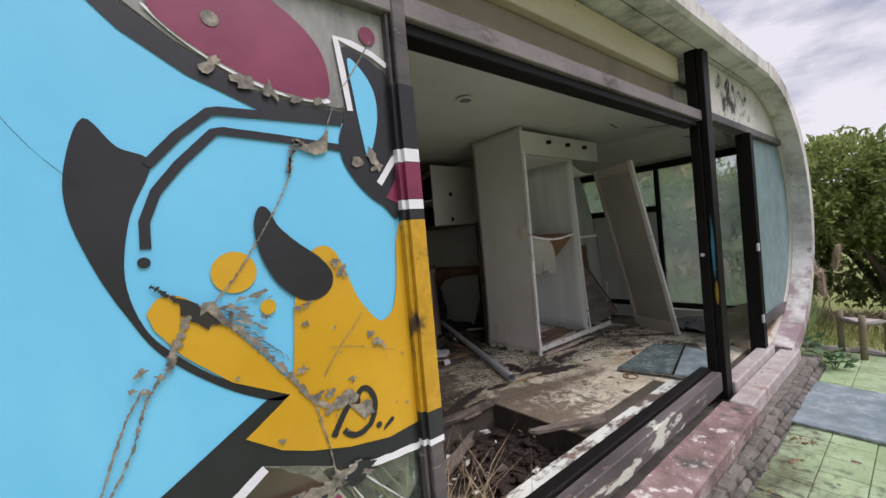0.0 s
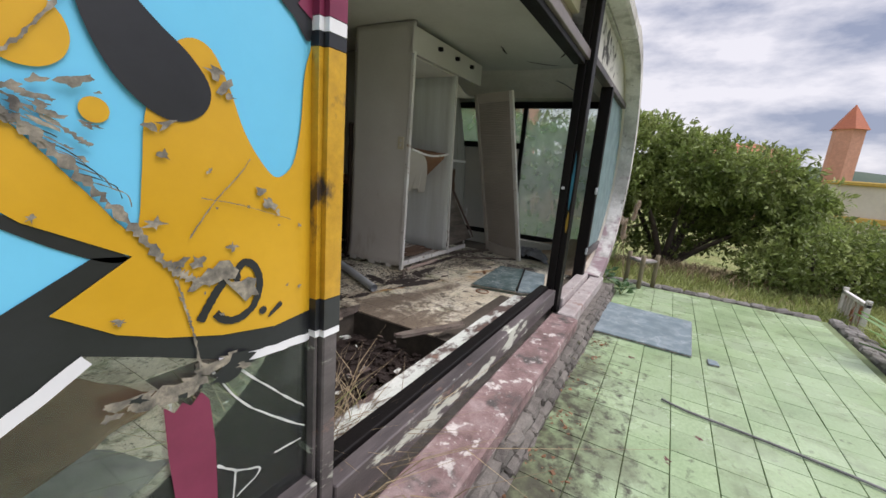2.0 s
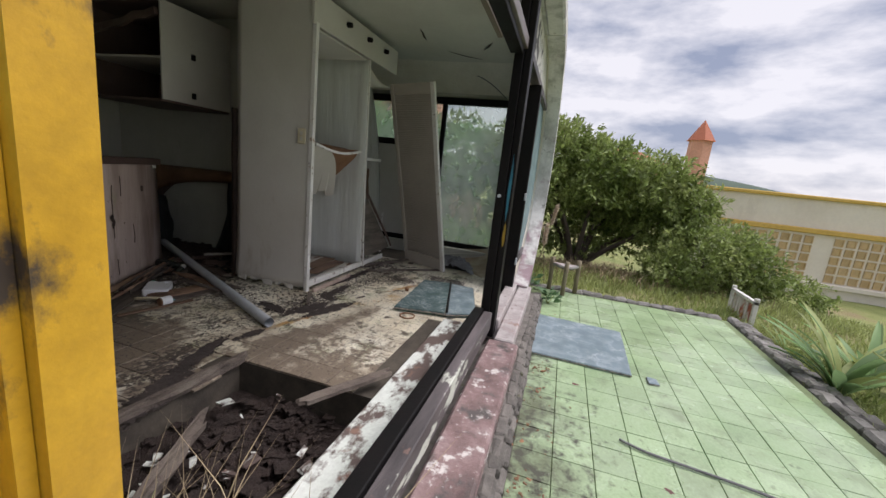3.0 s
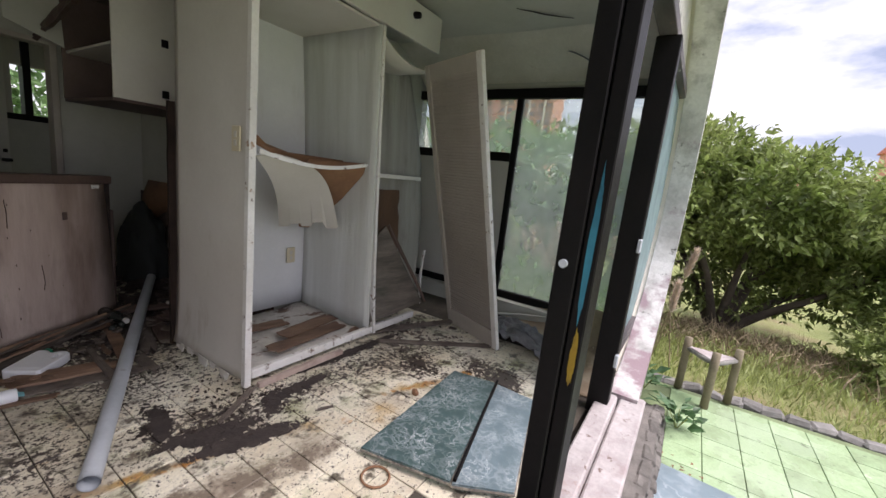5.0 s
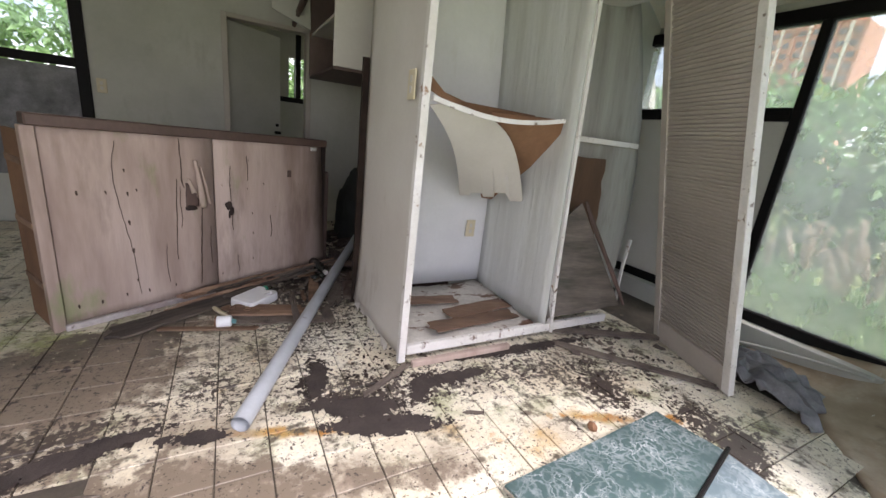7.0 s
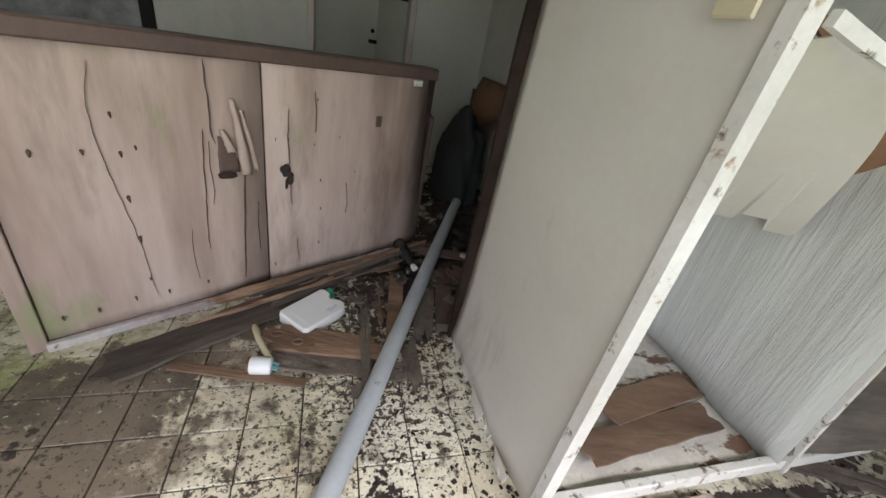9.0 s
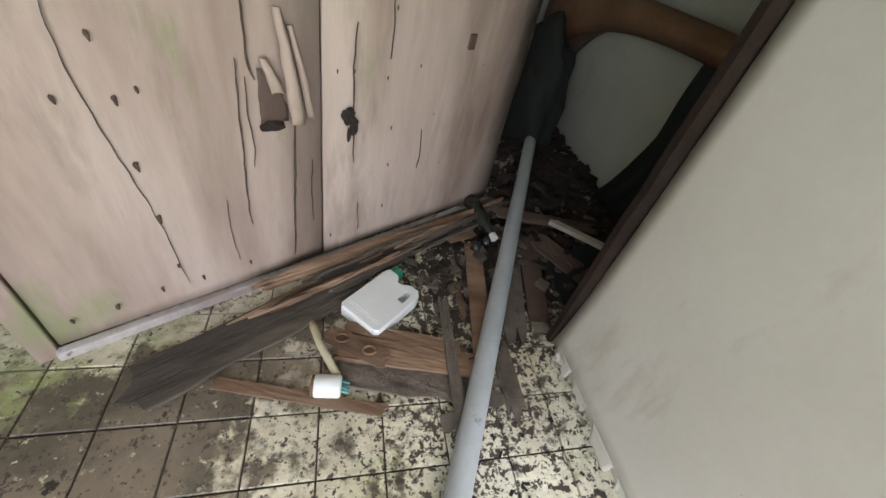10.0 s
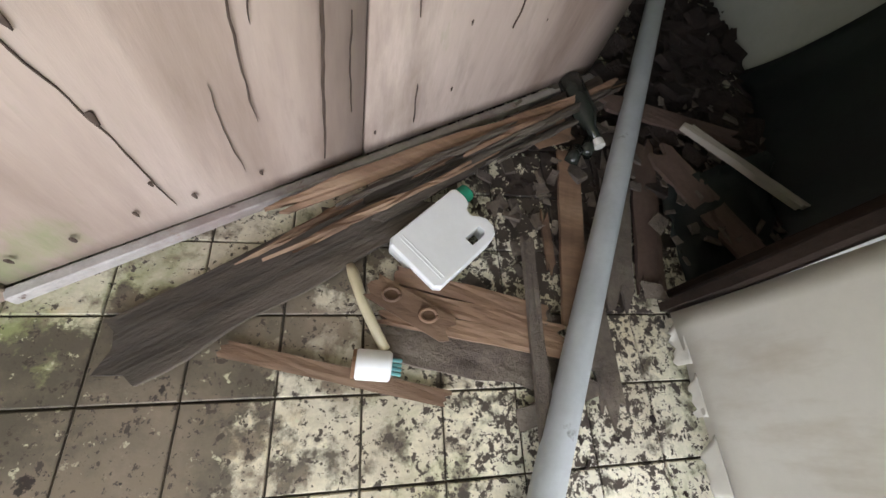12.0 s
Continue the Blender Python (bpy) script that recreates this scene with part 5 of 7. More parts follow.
board("dark_board", (3.642, 4.551), (4.094, 4.449), 0.06, 0.012, FLOOR + 0.05, M_DARKWOOD, "dark board under the bag", 8, 0.05)
board("cardboard_piece", (3.395, 4.411), (3.516, 4.461), 0.1, 0.004, FLOOR + 0.03, M_PLANK, "brown square of fibreboard", 6, 0.02)
board("wood_strip", (4.62, 3.12), (5.14, 2.52), 0.055, 0.01, FLOOR + 0.008, M_ROT, "long dark strip lying by the louvred door", 0, 0.04)
board("wood_strip", (4.7, 3.24), (5.32, 2.95), 0.06, 0.01, FLOOR + 0.02, M_ROT, "warped dark strip at the wardrobe's foot", 6, 0.06)
board("wood_strip", (3.5, 3.03), (3.75, 3.18), 0.03, 0.01, FLOOR + 0.008, M_ROT, "short dark strip at the wardrobe's corner", 0, 0.05)
board("wood_chip", (3.83, 2.78), (3.9, 2.75), 0.015, 0.006, FLOOR + 0.005, M_ROT, "small dark chip on the tiles", 0, 0.03)
board("rotten_board", (1.55, 2.86), (2.62, 2.80), 0.06, 0.03, FLOOR - 0.004, M_ROT, "rotten joist at the edge of the pit", 0, 0.08)
board("rotten_board", (2.36, 2.22), (2.76, 2.0), 0.05, 0.02, FLOOR + 0.06, M_ROT, "broken stick over the pit", 0, 0.06)
board("rotten_board", (1.5, 2.3), (2.2, 2.62), 0.06, 0.03, FLOOR - 0.06, M_ROT, "fallen board in the pit", 15, 0.08)
board("pale_board", (0.3, 2.5), (1.2, 2.9), 0.5, 0.02, FLOOR + 0.03, M_BROWN, "brown sheet of plywood behind the glass", 3, 0.05)
board("pale_board", (0.5, 2.1), (1.05, 2.35), 0.25, 0.012, FLOOR + 0.06, M_CLOTH, "dark broken sheet behind the glass", 6, 0.05)
board("pale_board", (0.0, 2.2), (0.5, 2.0), 0.2, 0.012, FLOOR + 0.05, M_WHITEWOOD, "pale broken sheet behind the glass", 4, 0.05)

# ragged flaps of veneer along the foot of the wardrobe's side
for k, (y, w, drop) in enumerate(((3.34, 0.10, 0.05), (3.45, 0.06, 0.03), (3.56, 0.12, 0.06), (3.70, 0.09, 0.035), (3.82, 0.11, 0.055))):
    bm = bmesh.new()
    sheet(bm, 8, 6, lambda u, v: (3.664 - 0.014 * v * v * (0.5 + 0.5 * noise.noise((k * 3.3, u * 2.5, 0))), y - w / 2 + w * u * (1 - 0.3 * v) + 0.02 * v * noise.noise((k, 4, 0)), FLOOR + 0.066 - drop * v * (0.7 + 0.5 * noise.noise((u * 5, k, 9)))), 0.003)
    part("veneer_curl", bm, M_PANEL, None, "curled scrap of white veneer on the floor", smooth=True, category="scrap", group="veneer scraps")

# ---- jug, brush, bottle ----
jug = empty("plastic_jug", (3.125, 4.072, FLOOR + 0.037), "white plastic jug with green cap lying on its side", "jug", rz=43)


outline = [(-0.118, -0.068), (-0.106, -0.08), (0.07, -0.08), (0.092, -0.074), (0.105, -0.058), (0.107, -0.035), (0.098, -0.018), (0.084, -0.004), (0.086, 0.016), (0.104, 0.026), (0.11, 0.04), (0.11, 0.07), (0.1, 0.08), (-0.106, 0.08), (-0.118, 0.068)]
cut = [(0.024, -0.058), (0.068, -0.058), (0.075, -0.051), (0.075, -0.034), (0.024, -0.034)]
bm = bmesh.new()
rings = []
for z, k in ((-0.036, 0.96), (-0.03, 1.0), (0.008, 1.0), (0.014, 0.96)):
    rings.append([bm.verts.new((x * k, y * k, z)) for x, y in outline])
holes = [[bm.verts.new((x, y, z)) for x, y in cut] for z in (-0.036, 0.014)]
for r0, r1 in zip(rings, rings[1:]):
    for i in range(len(outline)):
        j = (i + 1) % len(outline)
        bm.faces.new((r0[i], r0[j], r1[j], r1[i]))
for i in range(len(cut)):
    j = (i + 1) % len(cut)
    bm.faces.new((holes[0][j], holes[0][i], holes[1][i], holes[1][j]))
for ring, hole in ((rings[0], holes[0]), (rings[-1], holes[1])):
    vs = ring + hole
    for t3 in tessellate_polygon([[v.co for v in ring], [v.co for v in hole]]):
        bm.faces.new([vs[i] for i in t3])
jug_body = part("body", bm, M_JUG, jug, "")
bm = bmesh.new()
tube(bm, [(0.10, 0.055, -0.011), (0.138, 0.055, -0.011)], 0.023, 16)
part("cap", bm, M_CAP, jug, "green screw cap", 0.002)
for x in (-0.09, -0.082):
    slab("ridge", (x - 0.0015, -0.066, 0.0135), (x + 0.0015, 0.066, 0.0152), M_JUG, jug_body, "", 0.001)

brush = empty("paint_roller", (2.925, 3.79, FLOOR + 0.035), "small cream roller with a wooden handle on the tiles", "roller", rz=-6)
bm = bmesh.new()
tube(bm, [(0.0, 0, 0), (0.005, 0, 0), (0.065, 0, 0), (0.07, 0, 0)], [0.026, 0.03, 0.03, 0.026], 16)
drum = part("drum", bm, M_JUG, brush, "cream drum", smooth=True)
bm = bmesh.new()
tube(bm, [(-0.006, 0, 0), (0.001, 0, 0)], 0.028, 16)
part("end_ring", bm, M_BROWN, drum, "rusty end ring")
bm = bmesh.new()
tube(bm, [(0.055, 0.03, 0.004), (0.0, 0.12, 0.0), (-0.03, 0.19, -0.012), (-0.04, 0.21, -0.016)], [0.011, 0.011, 0.013, 0.009], 8)
part("handle", bm, M_CREAM, brush, "pale wooden handle", smooth=True)
M_CYAN = surface("faded_cyan_plastic", [(0.1, 0.28, 0.3), (0.16, 0.38, 0.4)], 8, 60, 0.5, 0.1)
for k in range(4):
    bm = bmesh.new()
    tube(bm, [(0.07, -0.012 + 0.008 * k, 0.005 * (k % 2)), (0.09, -0.014 + 0.009 * k, -0.006)], 0.004, 6)
    part("bristle", bm, M_CYAN, brush, "faded cyan stub")

bottle = empty("glass_bottle", (3.568, 4.536, FLOOR + 0.045), "dark dusty glass bottle lying by the pipe", "bottle", rz=-80)
M_BOTTLE = surface("dark_bottle_glass", [(0.015, 0.018, 0.015), (0.035, 0.04, 0.035)], 6, 60, 0.2, 0.1)
bm = bmesh.new()
tube(bm, [(-0.1, 0, 0), (-0.095, 0, 0), (0.05, 0, 0), (0.09, 0, 0), (0.14, 0, 0)], [0.03, 0.036, 0.036, 0.016, 0.014], 16)
part("body", bm, M_BOTTLE, bottle, "", smooth=True)
bm = bmesh.new()
tube(bm, [(0.138, 0, 0), (0.16, 0, 0)], 0.017, 14)
part("cap", bm, M_EDGE, bottle, "pale metal cap")
for k, (x, y) in enumerate(((3.501, 4.325), (3.554, 4.36))):
    bm = bmesh.new()
    tube(bm, [(x, y, FLOOR + 0.028), (x + 0.03, y + 0.05, FLOOR + 0.03)], 0.02, 12)
    part("tin_can", bm, M_BOTTLE, None, "small dark tin lying in the rubble", smooth=True, category="tin", group="tins in the rubble")

# ---- glass sheets on the floor ----
def pane_sheet(name, corners, z, thick, material, label, category="glass sheet"):
    """A sheet of glass lying down, with its worn edge seal along each side."""
    th = empty(name, (*corners[0], z), label, category)
    bm = bmesh.new()
    c = [Vector((x, y, z)) for x, y in corners]
    sheet(bm, 10, 8, lambda u, v: c[0].lerp(c[1], u).lerp(c[3].lerp(c[2], u), v) + Vector((0, 0, 0.003 * noise.noise((u * 3, v * 3, z)))), thick)
    at(part("pane", bm, material, None), th)
    for k in range(4):
        bm = bmesh.new()
        tube(bm, [c[k].lerp(c[(k + 1) % 4], s / 6) + Vector((0, 0, -thick / 2 + 0.003 * noise.noise((s, k, z)))) for s in range(7)], thick * 0.62, 6)
        at(part("edge", bm, M_PEEL, None, "dusty ground edge"), th)
    return th


pane_sheet("cracked_glass", [(3.745, 2.41), (4.60, 2.47), (4.645, 2.215), (3.83, 2.02)], FLOOR + 0.03, 0.01, M_TEAL, "dark teal sheet of cracked safety glass on the floor")
pane_sheet("cracked_glass", [(3.83, 2.01), (4.65, 2.20), (4.64, 1.98), (3.95, 1.80)], FLOOR + 0.025, 0.01, M_TEAL_PALE, "bluish sheet of cracked safety glass on the floor")
bm = bmesh.new()
tube(bm, [(3.84, 2.005, FLOOR + 0.045), (4.67, 2.215, FLOOR + 0.045)], 0.008, 6)
part("glazing_bar", bm, M_BLACK, None, "thin dark glazing bar on the cracked glass", category="bar")
pane_sheet("cracked_glass", [(4.0, 1.38), (4.93, 1.40), (4.87, 0.58), (3.98, 0.61)], 0.016, 0.008, M_SHEET, "large pale sheet of cracked glass on the terrace")
pane_sheet("glass_piece", [(1.62, 1.25), (1.9, 1.28), (1.98, 1.0), (1.7, 0.98)], 0.012, 0.006, M_SHEET, "small grey piece of glass on the terrace")
pane_sheet("glass_piece", [(3.93, 0.5), (4.03, 0.5), (4.02, 0.44), (3.94, 0.43)], 0.01, 0.006, M_SHEET, "small pale glass fragment on the terrace")
bm = bmesh.new()
tube(bm, [(3.69 + 0.055 * math.cos(k * math.tau / 24), 2.275 + 0.055 * math.sin(k * math.tau / 24), FLOOR + 0.008) for k in range(25)], 0.005, 6)
part("wire_ring", bm, M_BROWN, None, "rusty wire ring on the tiles", smooth=True, category="ring")
bm = bmesh.new()
bmesh.ops.create_icosphere(bm, subdivisions=2, radius=0.02)
for v in bm.verts:
    v.co = v.co * (1 + 0.4 * noise.noise(v.co * 50)) + Vector((4.27, 2.52, FLOOR + 0.018))
part("brick_lump", bm, M_BROWN, None, "small reddish lump of brick", category="stone")
bm = bmesh.new()


def rag(u, v):
    warp = noise.noise((u * 2.6, v * 2.2, 3))
    folds = 0.026 * math.sin(26 * v + 12 * warp + 7 * u) + 0.018 * math.sin(38 * u + 15 * warp + 14 * v) + 0.012 * noise.noise((u * 13, v * 17, 7))
    heap = math.sin(math.pi * v) ** 0.6 * math.sin(math.pi * min(1, 0.12 + 0.88 * u)) ** 0.5
    return (5.22 + 0.46 * u + 0.12 * v + 0.03 * warp, 2.14 + 0.5 * v + 0.1 * u + 0.05 * noise.noise((u * 4, v * 4, 9)), FLOOR + 0.008 + heap * max(0.012, 0.09 + folds + 0.05 * warp))


sheet(bm, 70, 60, rag, 0.004)
part("crumpled_cloth", bm, M_CLOTH, None, "crumpled dirty grey cloth under the window", smooth=True, category="cloth")
bm = bmesh.new()
tube(bm, [Vector(p) for p in spline([(5.4, 2.95, FLOOR + 0.06), (5.75, 2.75, FLOOR + 0.05), (5.85, 2.45, FLOOR + 0.09), (5.9, 2.15, FLOOR + 0.12)], 5, False)], 0.008, 6)
part("rubber_seal", bm, M_WALL, None, "loose grey window seal along the wall", smooth=True, category="seal")
bm = bmesh.new()
tube(bm, [Vector(p) for p in spline([(5.8, 2.85, 2.47), (5.8, 2.686, 2.485), (5.8, 2.52, 2.465), (5.8, 2.384, 2.416), (5.8, 2.244, 2.333), (5.84, 2.1, 2.22)], 5, False)], 0.0055, 6)
part("ceiling_cable", bm, M_CLOTH, None, "dark cable drooping from the ceiling edge", smooth=True, category="cable")
lamp = empty("ceiling_lamp", (2.67, 2.88, CEIL - 0.015), "round recessed ceiling lamp, dark and broken", "lamp")
bm = bmesh.new()
tube(bm, [(0, 0, 0.0), (0, 0, -0.012)], 0.065, 20)
rim = part("rim", bm, M_PANEL, lamp, "pale rim", 0.002)
bm = bmesh.new()
tube(bm, [(0, 0, -0.012), (0, 0, -0.016)], 0.045, 20)
part("bulb_hole", bm, M_CLOTH, rim, "dark hole")
for k, (x, y, w, a) in enumerate(((4.7, 2.75, 0.3, 10), (5.3, 2.5, 0.4, -50), (5.0, 2.2, 0.25, 30))):
    bm = bmesh.new()
    sheet(bm, 10, 2, lambda u, v: (w * (u - 0.5), 0.016 * math.sin(math.pi * u) * (v - 0.4) + 0.008 * noise.noise((u * 5, k, 0)), -0.006 * math.sin(math.pi * u)), 0.003)
    part("ceiling_split", bm, M_SOIL, None, "dark split in the ceiling boards", kind="structure", category="crack").matrix_basis = pose(x, y, CEIL - 0.018, 0, 0, a)

# cable on the terrace, stool, weed
bm = bmesh.new()
tube(bm, [Vector(p) for p in spline([(3.15, 0.79, 0.012), (3.10, 0.66, 0.012), (3.07, 0.45, 0.012), (3.03, 0.2, 0.012), (2.97, -0.08, 0.012), (2.9, -0.3, 0.012)], 5, False)], 0.007, 6)
part("black_cable", bm, M_CLOTH, None, "thin black cable lying across the terrace", smooth=True, category="cable")
fence = empty("scrap_fence", (6.75, -1.05, -0.2), "low white slatted panel, rusty and flaking, at the terrace edge", "fence")
M_RUSTSLAT = surface("rusty_white_paint", [(0.5, 0.46, 0.42), (0.66, 0.63, 0.6)], 5, 60, 0.7, 0.4, stains=[((0.32, 0.1, 0.05), 9, 0.52, 0.6, (1, 1, 0.6), [])])
for lo, hi in (((6.4, -1.11, 0.16), (7.1, -1.06, 0.2)), ((6.4, -1.11, -0.28), (7.1, -1.06, -0.24)), ((6.4, -1.11, -0.34), (6.44, -1.06, 0.24)), ((7.06, -1.11, -0.34), (7.1, -1.06, 0.24))):
    at(slab("rail", lo, hi, M_EDGE, None, "flaking white rail", 0.004), fence)
for k in range(7):
    at(slab("slat", (6.46 + 0.085 * k, -1.1, -0.24), (6.51 + 0.085 * k, -1.075, 0.16), M_RUSTSLAT, None, "rusty white slat", 0.003), fence)
stool = empty("bamboo_stool", (5.9, 1.1, 0.0), "low three-legged stool of grey bamboo with a pale seat", "stool")
M_BAMBOO = surface("grey_bamboo", [(0.16, 0.13, 0.08), (0.26, 0.22, 0.15)], 6, 60, 0.8, 0.3)
feet = [(0.164, 0.188), (-0.044, 0.019), (0.18, -0.128)]
for x, y in feet:
    bm = bmesh.new()
    tube(bm, [(x, y, 0.0), (x, y, 0.13), (x, y, 0.14), (x, y, 0.28), (x, y, 0.29), (x, y, 0.415)], [0.027, 0.025, 0.028, 0.025, 0.028, 0.026], 12)
    part("leg", bm, M_BAMBOO, stool, smooth=True)
for k in range(3):
    (x0, y0), (x1, y1) = feet[k], feet[(k + 1) % 3]
    bm = bmesh.new()
    tube(bm, [(x0, y0, 0.335), (0.5 * (x0 + x1), 0.5 * (y0 + y1), 0.33), (x1, y1, 0.335)], 0.017, 10)
    part("rail", bm, M_EDGESTONE, stool, "pale peeled pole", smooth=True)
bm = bmesh.new()
top = [bm.verts.new((x, y, 0.352)) for x, y in feet]
low = [bm.verts.new((x, y, 0.342)) for x, y in feet]
bm.faces.new(top)
bm.faces.new(low[::-1])
for k in range(3):
    bm.faces.new((top[k], low[k], low[(k + 1) % 3], top[(k + 1) % 3]))
part("seat", bm, M_WHITESILL, stool, "pale weathered seat")


# ---- plants ----
def leaf_mesh(name, pts, dirs, size, material, parent=None, label="", spread=0.35, seed=1, narrow=0.21, **tags):
    """Many small folded leaves at pts, each of four triangles, pointing along dirs."""
    rs = np.random.RandomState(seed)
    n = len(pts)
    d = dirs + rs.normal(0, spread, (n, 3))
    d /= np.linalg.norm(d, axis=1)[:, None]
    up = rs.normal(0, 0.6, (n, 3)) + np.array([0, 0, 1.0])
    s = np.cross(d, up)
    s /= np.linalg.norm(s, axis=1)[:, None] + 1e-9
    nn = np.cross(s, d)
    L = size * rs.uniform(0.6, 1.3, (n, 1))
    w = L * narrow
    v = np.stack([pts, pts + d * L * 0.45 + s * w + nn * w * 0.35, pts + d * L - nn * L * 0.12, pts + d * L * 0.45 - s * w + nn * w * 0.35, pts + d * L * 0.5], 1).reshape(-1, 3)
    base = (np.arange(n) * 5)[:, None]
    f = np.concatenate([base + np.array(t) for t in ((0, 1, 4), (1, 2, 4), (2, 3, 4), (3, 0, 4))], 0)
    me = bpy.data.meshes.new(name)
    me.from_pydata(v.tolist(), [], f.tolist())
    me.materials.append(material)
    ob = new(name, me)
    if parent is not None:
        at(ob, parent)
    return tagged(ob, label, **tags)


def tree(name, base, blobs, n, size, material, label, seed, limbs=True):
    """A trunk with limbs to each clump, and a crown of leaf rosettes in uneven clumps; blobs: (x, y, z, rx, ry, rz)."""
    th = empty(name, base, label, "tree")
    rs = np.random.RandomState(seed)
    if limbs:
        bm = bmesh.new()
        bx = Vector(base)
        for k, (x, y, z, rx, ry, rz) in enumerate(blobs):
            tip = Vector((x, y, z))
            mid = bx.lerp(tip, 0.5) + Vector((rs.uniform(-0.2, 0.2), rs.uniform(-0.2, 0.2), 0.1))
            tube(bm, spline([bx - Vector((0, 0, 0.1)), bx.lerp(mid, 0.5), mid, tip], 3, False), [0.075 - 0.0065 * i for i in range(10)], 6)
        at(part("trunk", bm, M_BARK, None, "grey forked trunk", smooth=True), th)
    pts, dirs = [], []
    vol = np.array([b[3] * b[4] * b[5] for b in blobs]) ** 0.67
    for b, share in zip(blobs, vol / vol.sum()):
        m = max(4, int(n * share / 9))
        q = rs.normal(0, 1, (m, 3))
        q /= np.linalg.norm(q, axis=1)[:, None]
        r = rs.uniform(0.45, 1.05, (m, 1)) ** 0.6
        c = np.array(b[:3]) + q * r * np.array(b[3:]) * (1 + 0.18 * np.sin(q[:, :1] * 7 + q[:, 1:2] * 5))
        for ci, qi in zip(c, q):
            k = 9
            pts.append(ci + rs.normal(0, size * 0.35, (k, 3)))
            dd = rs.normal(0, 1, (k, 3)) + qi * 0.9 + np.array([0, 0, 0.1])
            dirs.append(dd / np.linalg.norm(dd, axis=1)[:, None])
    leaf_mesh("crown", np.concatenate(pts), np.concatenate(dirs), size, material, th, "uneven crown of narrow leaves", 0.2, seed)
    return th


tree("tree", (9.3, 0.9, -0.3), [(9.0, 1.6, 1.87, 1.0, 0.9, 0.6), (8.8, 0.7, 1.56, 0.9, 0.8, 0.55), (9.0, -0.2, 1.45, 0.9, 0.75, 0.5), (9.2, -0.85, 1.1, 0.9, 0.5, 0.45), (9.6, 0.5, 1.2, 0.8, 1.2, 0.6), (8.6, 1.5, 1.3, 0.7, 0.7, 0.4), (9.4, 2.4, 1.7, 0.8, 0.7, 0.7), (9.3, -0.6, 0.8, 0.7, 1.0, 0.6), (9.6, 1.2, 0.5, 0.6, 1.4, 0.6)],
     52000, 0.105, M_LEAF, "broad evergreen tree with glossy narrow leaves", 3)
tree("shrub", (8.5, -1.4, -0.4), [(8.2, -1.0, 0.4, 0.7, 0.7, 0.55), (8.4, -1.6, 0.25, 0.7, 0.6, 0.5), (8.6, -2.3, -0.15, 0.7, 0.7, 0.45), (8.0, -0.5, 0.1, 0.5, 0.5, 0.4), (9.0, -1.7, 0.5, 0.6, 0.5, 0.4)],
     18000, 0.08, M_LEAF, "dense dark green shrub with fine leaves", 5)
tree("tree", (9.6, 4.2, -0.3), [(9.2, 3.4, 1.6, 0.7, 0.8, 0.7), (9.3, 4.6, 1.7, 0.9, 0.9, 0.75), (9.0, 2.9, 1.0, 0.6, 0.6, 0.6), (9.6, 5.8, 1.6, 0.9, 0.9, 0.9), (9.2, 4.2, 0.7, 0.8, 1.2, 0.5)],
     9000, 0.15, M_LEAF2, "pale green tree behind the end window", 8)
tree("tree", (12.5, 3.0, -0.6), [(12.5, 2.0, 1.6, 1.2, 1.5, 1.3), (12.8, 5.0, 1.8, 1.2, 1.6, 1.2), (12.5, 8.0, 1.8, 1.2, 1.6, 1.4), (12.2, -0.2, 1.0, 1.0, 1.2, 1.0)], 9000, 0.2, M_LEAF, "dark green tree further back", 9)
tree("tree", (2.6, 10.5, -0.3), [(1.0, 10.0, 1.6, 1.2, 0.8, 1.3), (3.0, 10.2, 1.8, 1.2, 0.8, 1.3), (4.8, 10.0, 1.6, 1.0, 0.8, 1.2)], 6000, 0.2, M_LEAF2, "green tree behind the back windows", 12)

# low undergrowth, grass and dry straw
rs = np.random.RandomState(21)


def blades(name, xy, height, material, label, seed, lean=0.35, width=0.006, z=None):
    r = np.random.RandomState(seed)
    n = len(xy)
    zz = np.array([ground_height(x, y) - 0.01 for x, y in xy]) if z is None else np.full(n, z)
    b = np.concatenate([xy, zz[:, None]], 1)
    h = height * r.uniform(0.5, 1.2, (n, 1))
    d = r.normal(0, lean, (n, 2))
    a = r.uniform(0, math.tau, n)
    s = np.stack([np.cos(a), np.sin(a), 0 * a], 1) * width
    mid = b + np.concatenate([d * h * 0.4, h * 0.6], 1)
    tip = b + np.concatenate([d * h * 1.1, h], 1)
    v = np.stack([b - s, b + s, mid - s * 0.8, mid + s * 0.8, tip], 1).reshape(-1, 3)
    base = (np.arange(n) * 5)[:, None]
    f = np.concatenate([base + np.array(t) for t in ((0, 1, 3), (0, 3, 2), (2, 3, 4))], 0)
    me = bpy.data.meshes.new(name)
    me.from_pydata(v.tolist(), [], f.tolist())
    me.materials.append(material)
    return tagged(new(name, me), label, name.replace("_", " "), kind="stuff")


blades("grass", np.stack([rs.uniform(6.15, 10, 16000), rs.uniform(-3.5, 5, 16000)], 1), 0.12, M_GRASS, "short green grass beyond the terrace", 2, 0.5)
blades("tall_grass", np.stack([rs.normal(7.9, 0.5, 5000), rs.uniform(-2.5, 4.8, 5000)], 1), 0.15, M_GRASS, "taller grass under the trees", 4, 0.4, 0.008)
blades("dry_grass", np.stack([rs.normal(8.3, 0.4, 2200), rs.normal(0.6, 1.1, 2200)], 1), 0.22, M_STRAW, "dry brown grass under the tree", 6, 0.7, 0.008)
blades("straw", np.stack([rs.normal(1.42, 0.16, 520), rs.normal(1.98, 0.12, 520)], 1), 0.34, M_STRAW, "dry straw growing through the rotten sill", 7, 0.9, 0.003, 0.08)
